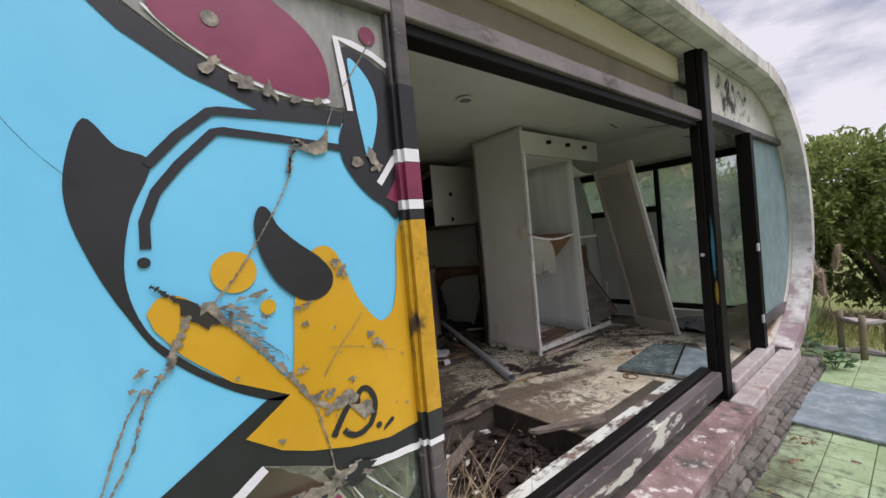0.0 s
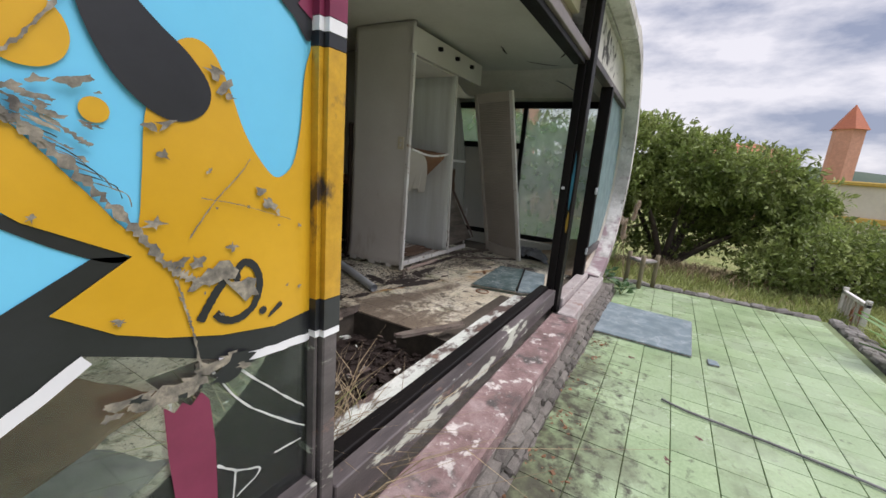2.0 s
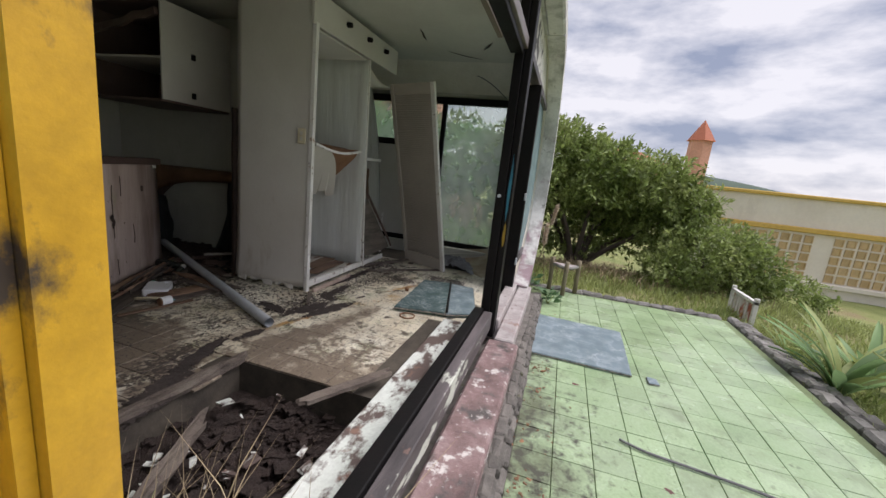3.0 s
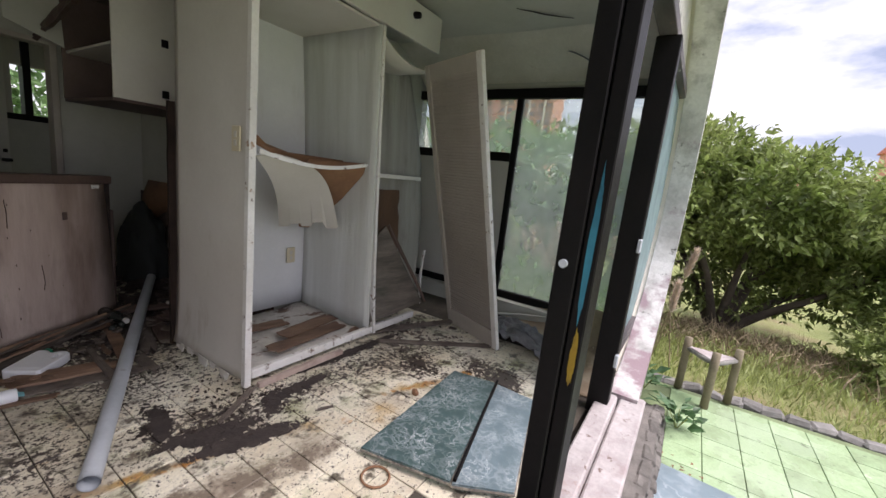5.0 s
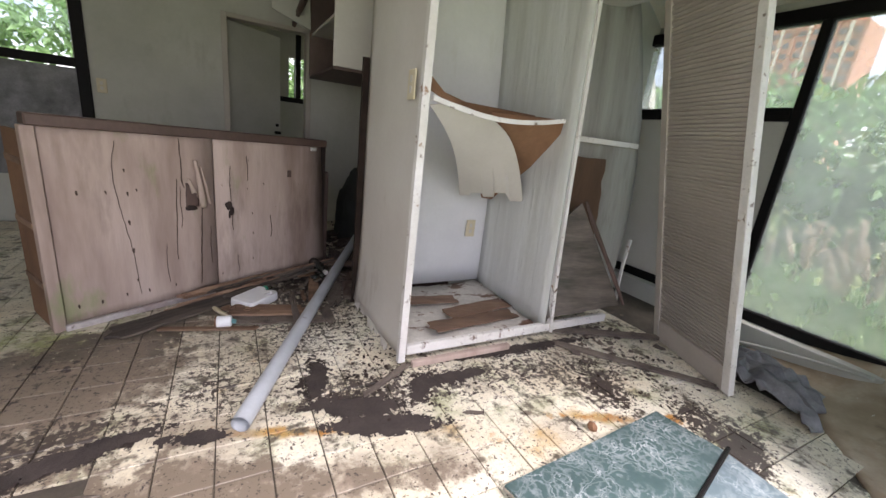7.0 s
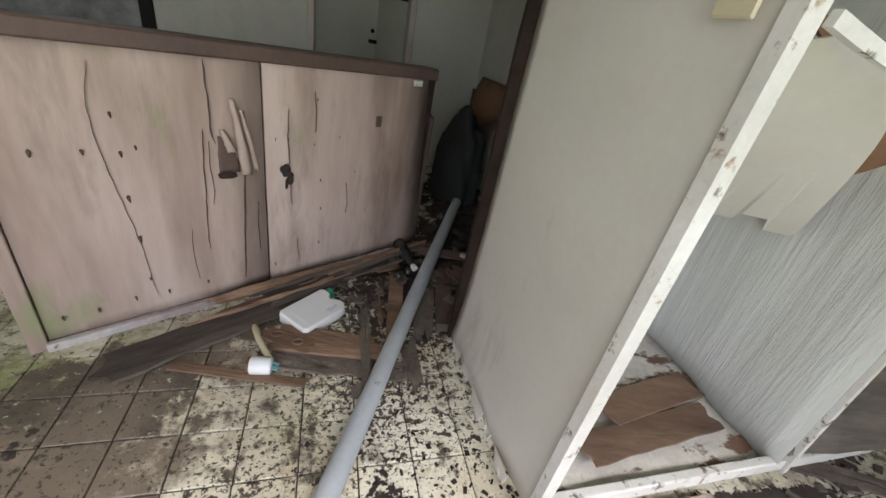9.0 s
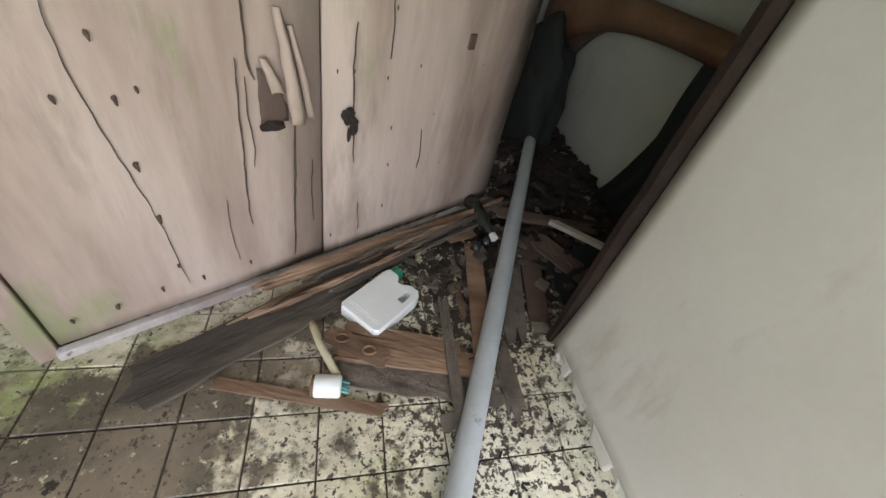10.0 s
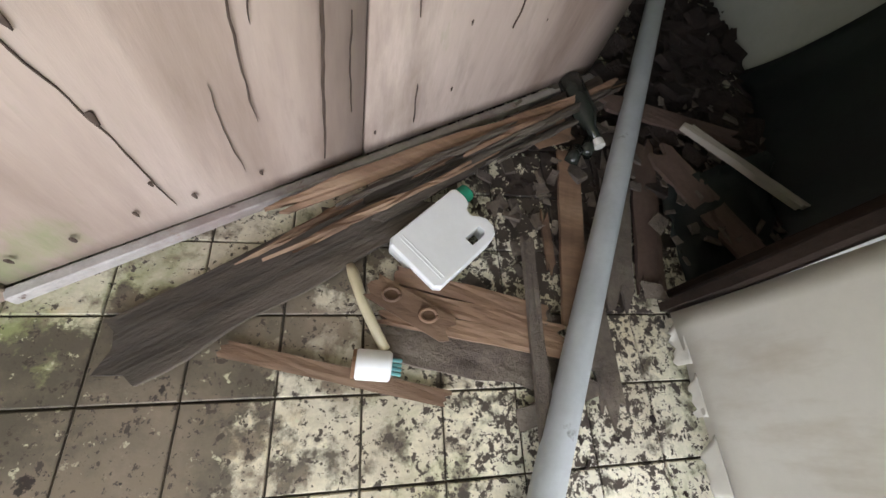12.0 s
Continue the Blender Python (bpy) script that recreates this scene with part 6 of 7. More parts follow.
blades("weeds", np.stack([rs.uniform(1.3, 1.7, 26), rs.uniform(1.95, 2.3, 26)], 1), 0.42, M_GRASS, "green grass blades in the pit", 9, 0.5, 0.005, 0.05)
blades("edge_grass", np.stack([rs.uniform(2.0, 7.0, 2500), rs.normal(-1.15, 0.2, 2500)], 1), 0.14, M_GRASS, "grass along the terrace edge", 11, 0.6, 0.006)

# reeds
reed = empty("reed", (7.3, 2.7, -0.16), "tall reed with a pale pinkish plume", "reed", "reeds outside the window")
bm = bmesh.new()
tube(bm, [(0, 0, 0), (0.03, 0.02, 0.5), (0.08, 0.05, 0.95)], [0.006, 0.005, 0.003], 5)
part("stem", bm, M_STRAW, reed)
q = rs.uniform(0, 1, 900)
pp = np.stack([0.08 + 0.07 * q + rs.normal(0, 0.006, 900), 0.05 + 0.05 * q + rs.normal(0, 0.006, 900), 0.86 + 0.26 * q], 1)
dd = np.array([0.3, 0.18, 0.9]) + np.concatenate([rs.normal(0, 0.32, (900, 2)), np.zeros((900, 1))], 1) * (1.1 - 0.6 * q)[:, None]
ob = leaf_mesh("plume", pp, dd / np.linalg.norm(dd, axis=1)[:, None], 0.075, M_PLUME, None, "feathery plume", 0.1, 4, 0.035)
ob.parent = reed
for k in range(30):
    copy_thing(reed, pose(7.15 + rnd.uniform(-0.3, 0.9), 2.2 + rnd.uniform(0, 1.7), -0.2 + rnd.uniform(-0.22, 0.08), rnd.uniform(-8, 8), rnd.uniform(-8, 8), rnd.uniform(0, 360)))
for x, y, z in ((6.75, 1.35, -0.2), (7.0, 1.55, -0.15), (6.6, 1.6, -0.35)):
    copy_thing(reed, pose(x, y, z, rnd.uniform(-12, 12), rnd.uniform(-12, 12), rnd.uniform(0, 360)))
blades("reed_leaves", np.stack([rs.uniform(6.9, 8.2, 1500), rs.uniform(2.0, 4.0, 1500)], 1), 0.7, M_LEAF2, "pale reed leaves", 13, 0.3, 0.009)


M_PALEGRASS = surface("pale_meadow_grass", [(0.33, 0.44, 0.2), (0.5, 0.58, 0.32)], 0.9, 10, 0.6, 0.0, vary=0.3)
translucent(M_PALEGRASS, 0.35)
blades("meadow_grass", np.stack([rs.uniform(6.35, 8.3, 6000), rs.uniform(1.7, 4.8, 6000)], 1), 0.5, M_PALEGRASS, "pale green meadow grass outside the end window", 17, 0.3, 0.007)


def strap_plant(name, base, n, length, width, seed, label):
    """A clump of long arching strap leaves."""
    th = empty(name, base, label, "plant")
    r = random.Random(seed)
    for k in range(n):
        a, el, ln = r.uniform(0, math.tau), r.uniform(0.85, 1.42), length * r.uniform(0.6, 1.1)
        bm = bmesh.new()
        ca, sa = math.cos(a), math.sin(a)

        def point(u, v):
            t = u * ln
            out, up = t * math.cos(el) + 0.25 * u * u * ln, t * math.sin(el) - 0.45 * u * u * ln * (1.4 - el * 0.6)
            w = width * math.sin(math.pi * min(1, 0.12 + u * 0.88)) ** 0.7 * (v - 0.5)
            return (out * ca - w * sa, out * sa + w * ca, up - abs(v - 0.5) * -0.25 * width)

        sheet(bm, 9, 2, point)
        ob = part("leaf", bm, M_LEAF2 if k % 3 else M_GRASS, th, smooth=True)
    return th


strap_plant("strap_leaf_plant", (4.75, -1.05, -0.12), 26, 0.9, 0.085, 1, "clump of broad green strap leaves at the terrace edge")
strap_plant("strap_leaf_plant", (3.95, -1.2, -0.12), 26, 0.9, 0.09, 2, "clump of broad green strap leaves at the terrace edge")
strap_plant("strap_leaf_plant", (5.6, -1.1, -0.2), 14, 0.5, 0.02, 3, "clump of thin grassy leaves at the terrace edge")
strap_plant("strap_leaf_plant", (5.2, -1.5, -0.2), 24, 0.85, 0.07, 4, "clump of broad green strap leaves behind the edge")
M_WEED = surface("dark_weed_leaf", [(0.05, 0.11, 0.045), (0.1, 0.19, 0.08)], 3, 20, 0.5, 0.0, vary=0.35)
translucent(M_WEED, 0.25)
weed = empty("weed", (5.42, 1.27, 0.0), "leafy green weed growing at the plinth", "plant")
wp = np.array([(5.42 + 0.1 * math.cos(k * 2.4) * (k % 5) / 4, 1.27 + 0.12 * math.sin(k * 2.4) * (k % 5) / 4, 0.03 + 0.02 * (k % 7)) for k in range(34)])
wd2 = np.array([(math.cos(k * 2.4), math.sin(k * 2.4), 0.5) for k in range(34)])
leaf_mesh("leaves", wp, wd2, 0.095, M_WEED, weed, "", 0.2, 3, 0.27)
bm = bmesh.new()
for k in range(5):
    tube(bm, [(5.42, 1.27, -0.01), (5.42 + 0.06 * math.cos(k * 1.3), 1.27 + 0.06 * math.sin(k * 1.3), 0.1)], 0.003, 5)
at(part("stems", bm, M_GRASS, None), weed)
copy_thing(weed, pose(5.75, 1.5, 0.05, 0, 0, 80))

# ---- distant buildings ----
bwall = empty("boundary_wall", (14.2, -8, -1.1), "long cream wall with mustard bands and pierced blocks", "wall")
at(slab("wall_body", (14.1, -26, -1.4), (14.4, -2.4, 1.62), M_CREAMWALL, None, "", 0), bwall)
at(slab("coping", (14.0, -26, 1.62), (14.45, -2.4, 1.72), M_MUSTARD, None, "mustard coping", 0.02), bwall)
at(slab("band", (14.0, -26, 0.72), (14.098, -2.4, 0.86), M_MUSTARD, None, "mustard band", 0.02), bwall)
at(slab("ledge", (14.0, -26, -0.72), (14.098, -2.4, -0.58), M_CREAMWALL, None, "", 0.02), bwall)
bm = bmesh.new()
for lo, hi in (((-0.03, -0.1, -0.1), (0.0, 0.1, -0.075)), ((-0.03, -0.1, 0.075), (0.0, 0.1, 0.1)), ((-0.03, -0.1, -0.075), (0.0, -0.075, 0.075)), ((-0.03, 0.075, -0.075), (0.0, 0.1, 0.075)), ((-0.008, -0.075, -0.075), (-0.004, 0.075, 0.075))):
    box(bm, lo, hi)
M_BLOCK = surface("ochre_block", [(0.5, 0.36, 0.18), (0.58, 0.44, 0.25)], 2, 12, 0.85, 0.0, vary=0.12)
blk = part("pierced_block", bm, M_BLOCK)
first = True
for p in range(5):
    for i in range(7):
        for j in range(5):
            ob = blk if first else new("pierced_block", blk.data)
            first = False
            ob.matrix_basis = pose(14.098, -3.6 - p * 2.3 - i * 0.27, -0.45 + j * 0.25)
            at(ob, bwall)

hall = empty("brick_hall", (40, -4, -1), "low orange brick building with a terracotta roof", "building")
at(slab("wall_body", (40, -6.5, -1.5), (48, 1.5, 3.9), M_ORANGE, None, "", 0), hall)
bm = bmesh.new()
v = [bm.verts.new(p) for p in ((39.5, -6.9, 3.9), (48.5, -6.9, 3.9), (48.5, 2, 3.9), (39.5, 2, 3.9), (44, -4.5, 5.2), (44, -0.5, 5.2))]
for f in ((0, 1, 4), (1, 2, 5, 4), (2, 3, 5), (3, 0, 4, 5), (3, 2, 1, 0)):
    bm.faces.new([v[i] for i in f])
at(part("roof", bm, M_ROOFTILE, None), hall)
spire = empty("brick_tower", (60, -14.1, -1), "orange brick tower with a pointed terracotta roof", "tower")
bm = bmesh.new()
tube(bm, [(60, -14.1, -1.4), (60, -14.1, 8.4)], 1.35, 6)
at(part("shaft", bm, M_ORANGE, None), spire)
bm = bmesh.new()
tube(bm, [(60, -14.1, 8.4), (60, -14.1, 11.0)], [1.65, 0.03], 6)
at(part("roof", bm, M_ROOFTILE, None), spire)


def tower(x, y, w, d, h, floors, label):
    th = empty("apartment_tower", (x, y, -2), label, "building", "towers behind the end window")
    at(slab("wall_body", (x, y - w / 2, -2), (x + d, y + w / 2, h), M_ORANGE, None, "", 0), th)
    at(slab("roof", (x - 0.3, y - w / 4, h), (x + d / 2, y + w / 4, h + 2.5), M_ROOFTILE, None, "", 0), th)
    bm = bmesh.new()
    box(bm, (-0.25, -0.8, -0.7), (0.0, 0.8, 0.7))
    pane = part("window", bm, M_WINDARK)
    started = False
    cols = int(w / 3)
    for i in range(floors):
        for j in range(cols):
            ob = new("window", pane.data) if started else pane
            started = True
            ob.matrix_basis = pose(x - 0.01, y - w / 2 + (j + 0.5) * w / cols, h - 2.4 - i * 3.0)
            at(ob, th)
    for j in range(cols + 1):
        at(slab("pilaster", (x - 0.5, y - w / 2 + j * w / cols - 0.35, -2), (x - 0.01, y - w / 2 + j * w / cols + 0.35, h), M_CREAMWALL if j % 2 else M_ORANGE, None, "", 0), th)
    return th


tower(150, 57.5, 9, 12, 43, 9, "tall pinkish orange apartment tower with rows of windows")
tower(158, 72, 14, 12, 46, 9, "broad pinkish orange apartment tower with rows of windows")
tower(165, 92, 14, 12, 44, 9, "broad pinkish orange apartment tower further off")
bm = bmesh.new()
sheet(bm, 50, 6, lambda u, v: (600 + 260 * v, -700 + 1100 * u, -3 + 34 * math.sin(math.pi * min(1, v * 0.9 + 0.1)) * (math.exp(-((u - 0.5) / 0.16) ** 2) + 0.25 + 0.08 * noise.noise((u * 9, v, 0)))))
part("hill", bm, M_HILL, None, "far wooded hill", smooth=True, kind="structure", category="hill")

# ---- paint on the glass ----
PANE = [o for o in front.children if o.name.startswith("graffiti_pane")][0]


def paint(pts, depth, material, label="", smooth=True, steps=5, name="paint"):
    """A patch of spray paint on the pane; pts: corners of its outline, x and z."""
    line = [(p.x, p.y) for p in spline([Vector((x, z)) for x, z in pts], steps)] if smooth else pts
    bm = bmesh.new()
    y0 = FACADE - 0.004 - depth
    f = [bm.verts.new((x, y0, z)) for x, z in line]
    for i, j, k in tessellate_polygon([[Vector((x, z, 0)) for x, z in line]]):
        bm.faces.new((f[i], f[j], f[k]))
    ob = part(name, bm, material, None, label)
    ob.parent = PANE
    return ob


def stroke(pts, width, depth, material, label="", jag=0.0, name="paint_line", smooth=True):
    """A painted line of a given width; jag makes it ragged."""
    line = spline([Vector((x, z)) for x, z in pts], 18 if jag > 0.7 else 6, False) if smooth else [Vector(p) for p in pts]
    left, right = [], []
    for i, p in enumerate(line):
        d = (line[min(i + 1, len(line) - 1)] - line[max(i - 1, 0)]).normalized()
        nrm = Vector((-d.y, d.x))
        w0 = width * (0.5 + jag * rnd.uniform(-0.5, 0.5))
        w1 = width * (0.5 + jag * rnd.uniform(-0.5, 0.5))
        left.append((p + nrm * w0)[:])
        right.append((p - nrm * w1)[:])
    bm = bmesh.new()
    y0 = FACADE - 0.004 - depth
    a = [bm.verts.new((x, y0, z)) for x, z in left]
    b = [bm.verts.new((x, y0, z)) for x, z in right]
    for i in range(len(a) - 1):
        bm.faces.new((a[i], a[i + 1], b[i + 1], b[i]))
    ob = part(name, bm, material, None, label)
    ob.parent = PANE
    return ob


def disc(x, z, r, depth, material, label=""):
    return paint([(x + r * math.cos(k * math.tau / 10), z + r * math.sin(k * math.tau / 10)) for k in range(10)], depth, material, label)


paint([(-1.18, 1.3), (-0.2, 1.22), (0.1, 1.09), (0.30, 0.97), (0.39, 0.86), (0.46, 0.84), (0.62, 0.95), (0.75, 1.06), (0.83, 1.12), (1.2, 1.12), (1.2, 1.66), (1.06, 1.80), (1.0, 1.835), (0.84, 1.83), (0.67, 1.90), (0.55, 1.98), (0.42, 2.12), (0.38, 2.139), (-1.18, 2.139)], 0.002, M_BLUE, "sky blue spray paint", False)
paint([(0.515, 1.75), (0.483, 1.66), (0.48, 1.57), (0.51, 1.46), (0.55, 1.365), (0.60, 1.275), (0.70, 1.18), (0.80, 1.118), (0.835, 1.118), (0.80, 1.145), (0.70, 1.20), (0.62, 1.275), (0.575, 1.34), (0.553, 1.44), (0.57, 1.56), (0.612, 1.67), (0.56, 1.70)], 0.004, M_INK, "black shape")
paint([(-0.3, 1.30), (0.1, 1.11), (0.30, 0.99), (0.37, 0.89), (0.40, 0.88), (0.55, 0.98), (0.79, 1.125), (0.84, 1.12), (0.735, 1.05), (0.81, 0.995), (0.98, 0.935), (1.10, 0.915), (1.2, 0.925), (1.2, 0.862), (1.08, 0.868), (0.97, 0.885), (0.86, 0.935), (0.765, 0.975), (0.64, 0.89), (0.45, 0.79), (0.40, 0.84), (0.33, 0.90), (0.1, 1.04), (-0.3, 1.2)], 0.004, M_INK, "black shape", False)
stroke([(0.77, 0.967), (0.64, 0.885), (0.52, 0.815), (0.445, 0.782), (0.425, 0.81), (0.395, 0.832), (0.36, 0.85), (0.32, 0.9), (0.1, 1.03), (-0.3, 1.19)], 0.022, 0.006, M_WHITEPAINT, "white outline", 0.15)
stroke([(1.2, 0.855), (1.08, 0.86), (0.97, 0.878)], 0.02, 0.006, M_WHITEPAINT, "white outline", 0.2)
stroke([(0.605, 1.665), (0.66, 1.73), (0.725, 1.79), (0.745, 1.795), (0.88, 1.80), (1.04, 1.805)], 0.02, 0.006, M_INK, "black line", 0, smooth=False)
stroke([(0.59, 1.495), (0.592, 1.55), (0.615, 1.61), (0.66, 1.67), (0.73, 1.745), (0.75, 1.75), (0.88, 1.745), (1.03, 1.735)], 0.019, 0.006, M_INK, "black line", 0, smooth=False)
disc(0.585, 1.468, 0.011, 0.006, M_INK, "black dot")
body_line = spline([Vector(p) for p in [(0.58, 1.365), (0.605, 1.395), (0.65, 1.385), (0.72, 1.315), (0.79, 1.225), (0.845, 1.16), (0.862, 1.25), (0.872, 1.34), (0.90, 1.43), (0.94, 1.472), (0.98, 1.465), (1.01, 1.41), (1.04, 1.33), (1.085, 1.265), (1.115, 1.25), (1.15, 1.28), (1.17, 1.36), (1.18, 1.47), (1.199, 1.53)]], 4, False)
paint([tuple(p) for p in body_line] + [(1.199, 0.925), (1.10, 0.915), (0.98, 0.935), (0.88, 0.965), (0.81, 0.995), (0.735, 1.05), (0.84, 1.12), (0.72, 1.185), (0.635, 1.265), (0.59, 1.33)], 0.006, M_YELLOW, "ochre yellow shape", False)
disc(0.745, 1.43, 0.047, 0.006, M_YELLOW, "ochre yellow dot")
disc(0.81, 1.34, 0.018, 0.006, M_YELLOW, "ochre yellow dot")
paint([(0.808, 1.575), (0.795, 1.53), (0.805, 1.46), (0.835, 1.395), (0.88, 1.35), (0.925, 1.338), (0.965, 1.36), (0.975, 1.40), (0.945, 1.445), (0.895, 1.485), (0.85, 1.53), (0.83, 1.572)], 0.008, M_INK, "black drop")
# upper part: grey glass, maroon oval, black band
paint([(0.45, 2.139), (0.56, 2.02), (0.67, 1.94), (0.82, 1.86), (1.04, 1.845), (1.2, 1.9), (1.2, 2.139)], 0.001, surface("smeared_grey_glass", [(0.2, 0.2, 0.19), (0.36, 0.36, 0.34)], 4, 30, 0.3, 0.2, stretch=(2, 2, 0.6)), "smeared grey residue", False, name="residue")
paint([(0.49, 2.139), (0.56, 2.01), (0.67, 1.935), (0.82, 1.855), (0.93, 1.84), (1.05, 1.835), (1.05, 1.805), (0.94, 1.80), (0.83, 1.81), (0.69, 1.865), (0.58, 1.935), (0.42, 2.10), (0.39, 2.139)], 0.004, M_INK, "black band", False)
paint([(0.62, 2.0), (0.67, 1.95), (0.76, 1.895), (0.88, 1.855), (1.0, 1.85), (1.0, 1.865), (0.88, 1.875), (0.77, 1.91), (0.68, 1.965)], 0.006, M_WHITEPAINT, "white rim")
paint([(0.63, 2.01), (0.68, 2.07), (0.80, 2.11), (0.91, 2.07), (0.99, 2.0), (1.015, 1.92), (1.0, 1.862), (0.9, 1.86), (0.77, 1.9), (0.67, 1.955)], 0.008, M_MAROON, "maroon oval")
disc(1.145, 2.065, 0.026, 0.006, M_MAROON, "maroon dot")
disc(0.745, 2.0, 0.018, 0.010, M_PEEL, "peeled dot")
paint([(1.055, 2.0), (1.10, 2.01), (1.17, 1.98), (1.2, 1.93), (1.2, 1.56), (1.15, 1.575), (1.09, 1.62), (1.04, 1.69), (1.03, 1.76), (1.055, 1.84)], 0.006, M_INK, "black shape")
stroke([(1.2, 1.99), (1.15, 2.015), (1.09, 2.03), (1.045, 2.035), (1.055, 1.96), (1.07, 1.84)], 0.018, 0.008, M_WHITEPAINT, "white outline", 0.1, smooth=False)
paint([(1.075, 1.985), (1.12, 1.955), (1.15, 1.90), (1.153, 1.83), (1.135, 1.76), (1.112, 1.715), (1.098, 1.78), (1.085, 1.88)], 0.008, M_BLUE, "sky blue shape")
paint([(1.16, 1.60), (1.2, 1.66), (1.2, 1.58)], 0.008, M_MAROON, "maroon corner", False)
stroke([(1.14, 1.64), (1.2, 1.72)], 0.02, 0.0082, M_WHITEPAINT, "white outline", 0.1, smooth=False)
# maroon strip on the clear glass below
paint([(0.868, 0.83), (0.885, 0.81), (0.90, 0.825), (0.915, 0.81), (0.935, 0.83), (0.95, 0.805), (0.958, 0.70), (0.957, 0.57), (0.945, 0.50), (0.92, 0.472), (0.897, 0.50), (0.878, 0.60), (0.87, 0.72)], 0.004, M_MAROON, "maroon strip", False)

# the number
stroke([(0.998, 1.062), (0.97, 1.028), (0.956, 1.008), (0.937, 0.978)], 0.017, 0.0088, M_INK, "black numeral one", 0.12)
stroke([(1.012, 1.045), (1.014, 1.064), (1.031, 1.078), (1.052, 1.064), (1.063, 1.031), (1.057, 0.999), (1.041, 0.974), (1.012, 0.961), (0.985, 0.966), (0.967, 0.986)], 0.016, 0.0086, M_INK, "black numeral nine", 0.12)
stroke([(1.012, 1.05), (1.016, 1.026), (1.03, 1.014), (1.05, 1.012)], 0.013, 0.0084, M_INK, "black numeral nine", 0.12)
disc(1.069, 0.963, 0.009, 0.009, M_INK, "black dot")
paint([(1.112, 0.972), (1.118, 0.962), (1.098, 0.95), (1.082, 0.942), (1.086, 0.952), (1.1, 0.964)], 0.009, M_INK, "black dot")


# cracks, hole and flaked places
FLAKES = []


def flake(x, z, r, depth=0.010, material=None, stretch=1.0, ang=0.0):
    n = rnd.randint(9, 15)
    pts = []
    for k in range(n):
        a = k * math.tau / n
        q = r * rnd.choice((0.35, 0.55, 0.8, 1.1))
        px, pz = q * math.cos(a) * stretch, q * math.sin(a)
        pts.append((x + px * math.cos(ang) - pz * math.sin(ang), z + px * math.sin(ang) + pz * math.cos(ang)))
    FLAKES.append(0)
    return paint(pts, depth + 0.00004 * len(FLAKES), material or M_PEEL, "flaked patch", False, name="flaked_patch")


M_VOID = surface("dark_glass_hole", [(0.01, 0.01, 0.01), (0.03, 0.025, 0.02)], 9, 60, 0.6, 0.2)
stroke([(0.59, 1.42), (0.62, 1.395), (0.65, 1.37)], 0.008, 0.010, M_VOID, "hole in the glass", 0.9, "hole")
paint([(0.632, 1.39), (0.65, 1.383), (0.668, 1.372), (0.68, 1.352), (0.70, 1.335), (0.712, 1.318), (0.69, 1.322), (0.684, 1.312), (0.665, 1.33), (0.655, 1.335), (0.645, 1.35), (0.636, 1.352), (0.638, 1.37)], 0.0101, M_VOID, "hole in the glass", False, name="hole")
paint([(0.675, 1.372), (0.70, 1.372), (0.712, 1.345), (0.722, 1.322), (0.705, 1.328), (0.69, 1.345)], 0.0125, M_PEEL, "broken glass splinter", False, name="splinter")
for q in range(9):
    stroke([(0.70 + 0.012 * q, 1.335 - 0.012 * q), (0.725 + 0.014 * q, 1.325 - 0.013 * q), (0.755 + 0.011 * q, 1.312 - 0.014 * q)], 0.0018, 0.0104, M_VOID if q % 2 else M_PEEL, "crack", 0.6, "crack")
paint([(0.16, 0.80), (0.29, 0.925), (0.31, 0.905), (0.345, 0.84), (0.36, 0.79), (0.34, 0.6), (0.1, 0.5)], 0.003, M_MAROON, "maroon patch", False)
paint([(0.305, 0.925), (0.325, 0.93), (0.345, 0.905), (0.33, 0.87), (0.325, 0.82), (0.30, 0.78), (0.29, 0.83), (0.30, 0.88)], 0.0105, M_PEEL, "flaked patch", False, name="flaked_patch")
flake(0.685, 1.365, 0.02, 0.012, None, 1.2, 0.4)
stroke([(0.70, 1.345), (0.76, 1.28), (0.82, 1.20), (0.88, 1.11), (0.92, 1.07), (0.96, 1.05)], 0.012, 0.0105, M_PEEL, "crack", 0.9, "crack")
stroke([(0.70, 1.36), (0.76, 1.32), (0.80, 1.29)], 0.005, 0.0105, M_PEEL, "crack", 0.9, "crack")
stroke([(0.65, 1.35), (0.62, 1.28), (0.605, 1.24)], 0.012, 0.0105, M_PEEL, "crack", 0.9, "crack")
stroke([(0.60, 1.24), (0.565, 1.19), (0.535, 1.10), (0.49, 1.02), (0.46, 0.97), (0.435, 0.87)], 0.005, 0.0105, M_PEEL, "crack", 1.0, "crack")
stroke([(0.565, 1.22), (0.53, 1.16), (0.49, 1.05), (0.47, 0.98)], 0.004, 0.0105, M_PEEL, "crack", 0.8, "crack")
stroke([(0.70, 1.37), (0.745, 1.42), (0.80, 1.50), (0.85, 1.58), (0.885, 1.65), (0.895, 1.70), (0.93, 1.74)], 0.004, 0.0105, M_PEEL, "crack", 0.9, "crack")
stroke([(0.885, 1.66), (0.90, 1.72), (0.92, 1.745)], 0.011, 0.0105, M_PEEL, "crack", 0.9, "crack")
paint([(0.90, 1.745), (0.94, 1.735), (0.97, 1.75), (1.0, 1.78), (0.99, 1.72), (0.96, 1.71), (0.92, 1.72)], 0.0105, M_PEEL, "flaked patch", False, name="flaked_patch")
stroke([(0.99, 1.77), (1.03, 1.87), (1.08, 1.94), (1.15, 2.05)], 0.003, 0.0105, M_PEEL, "crack", 0.6, "crack")
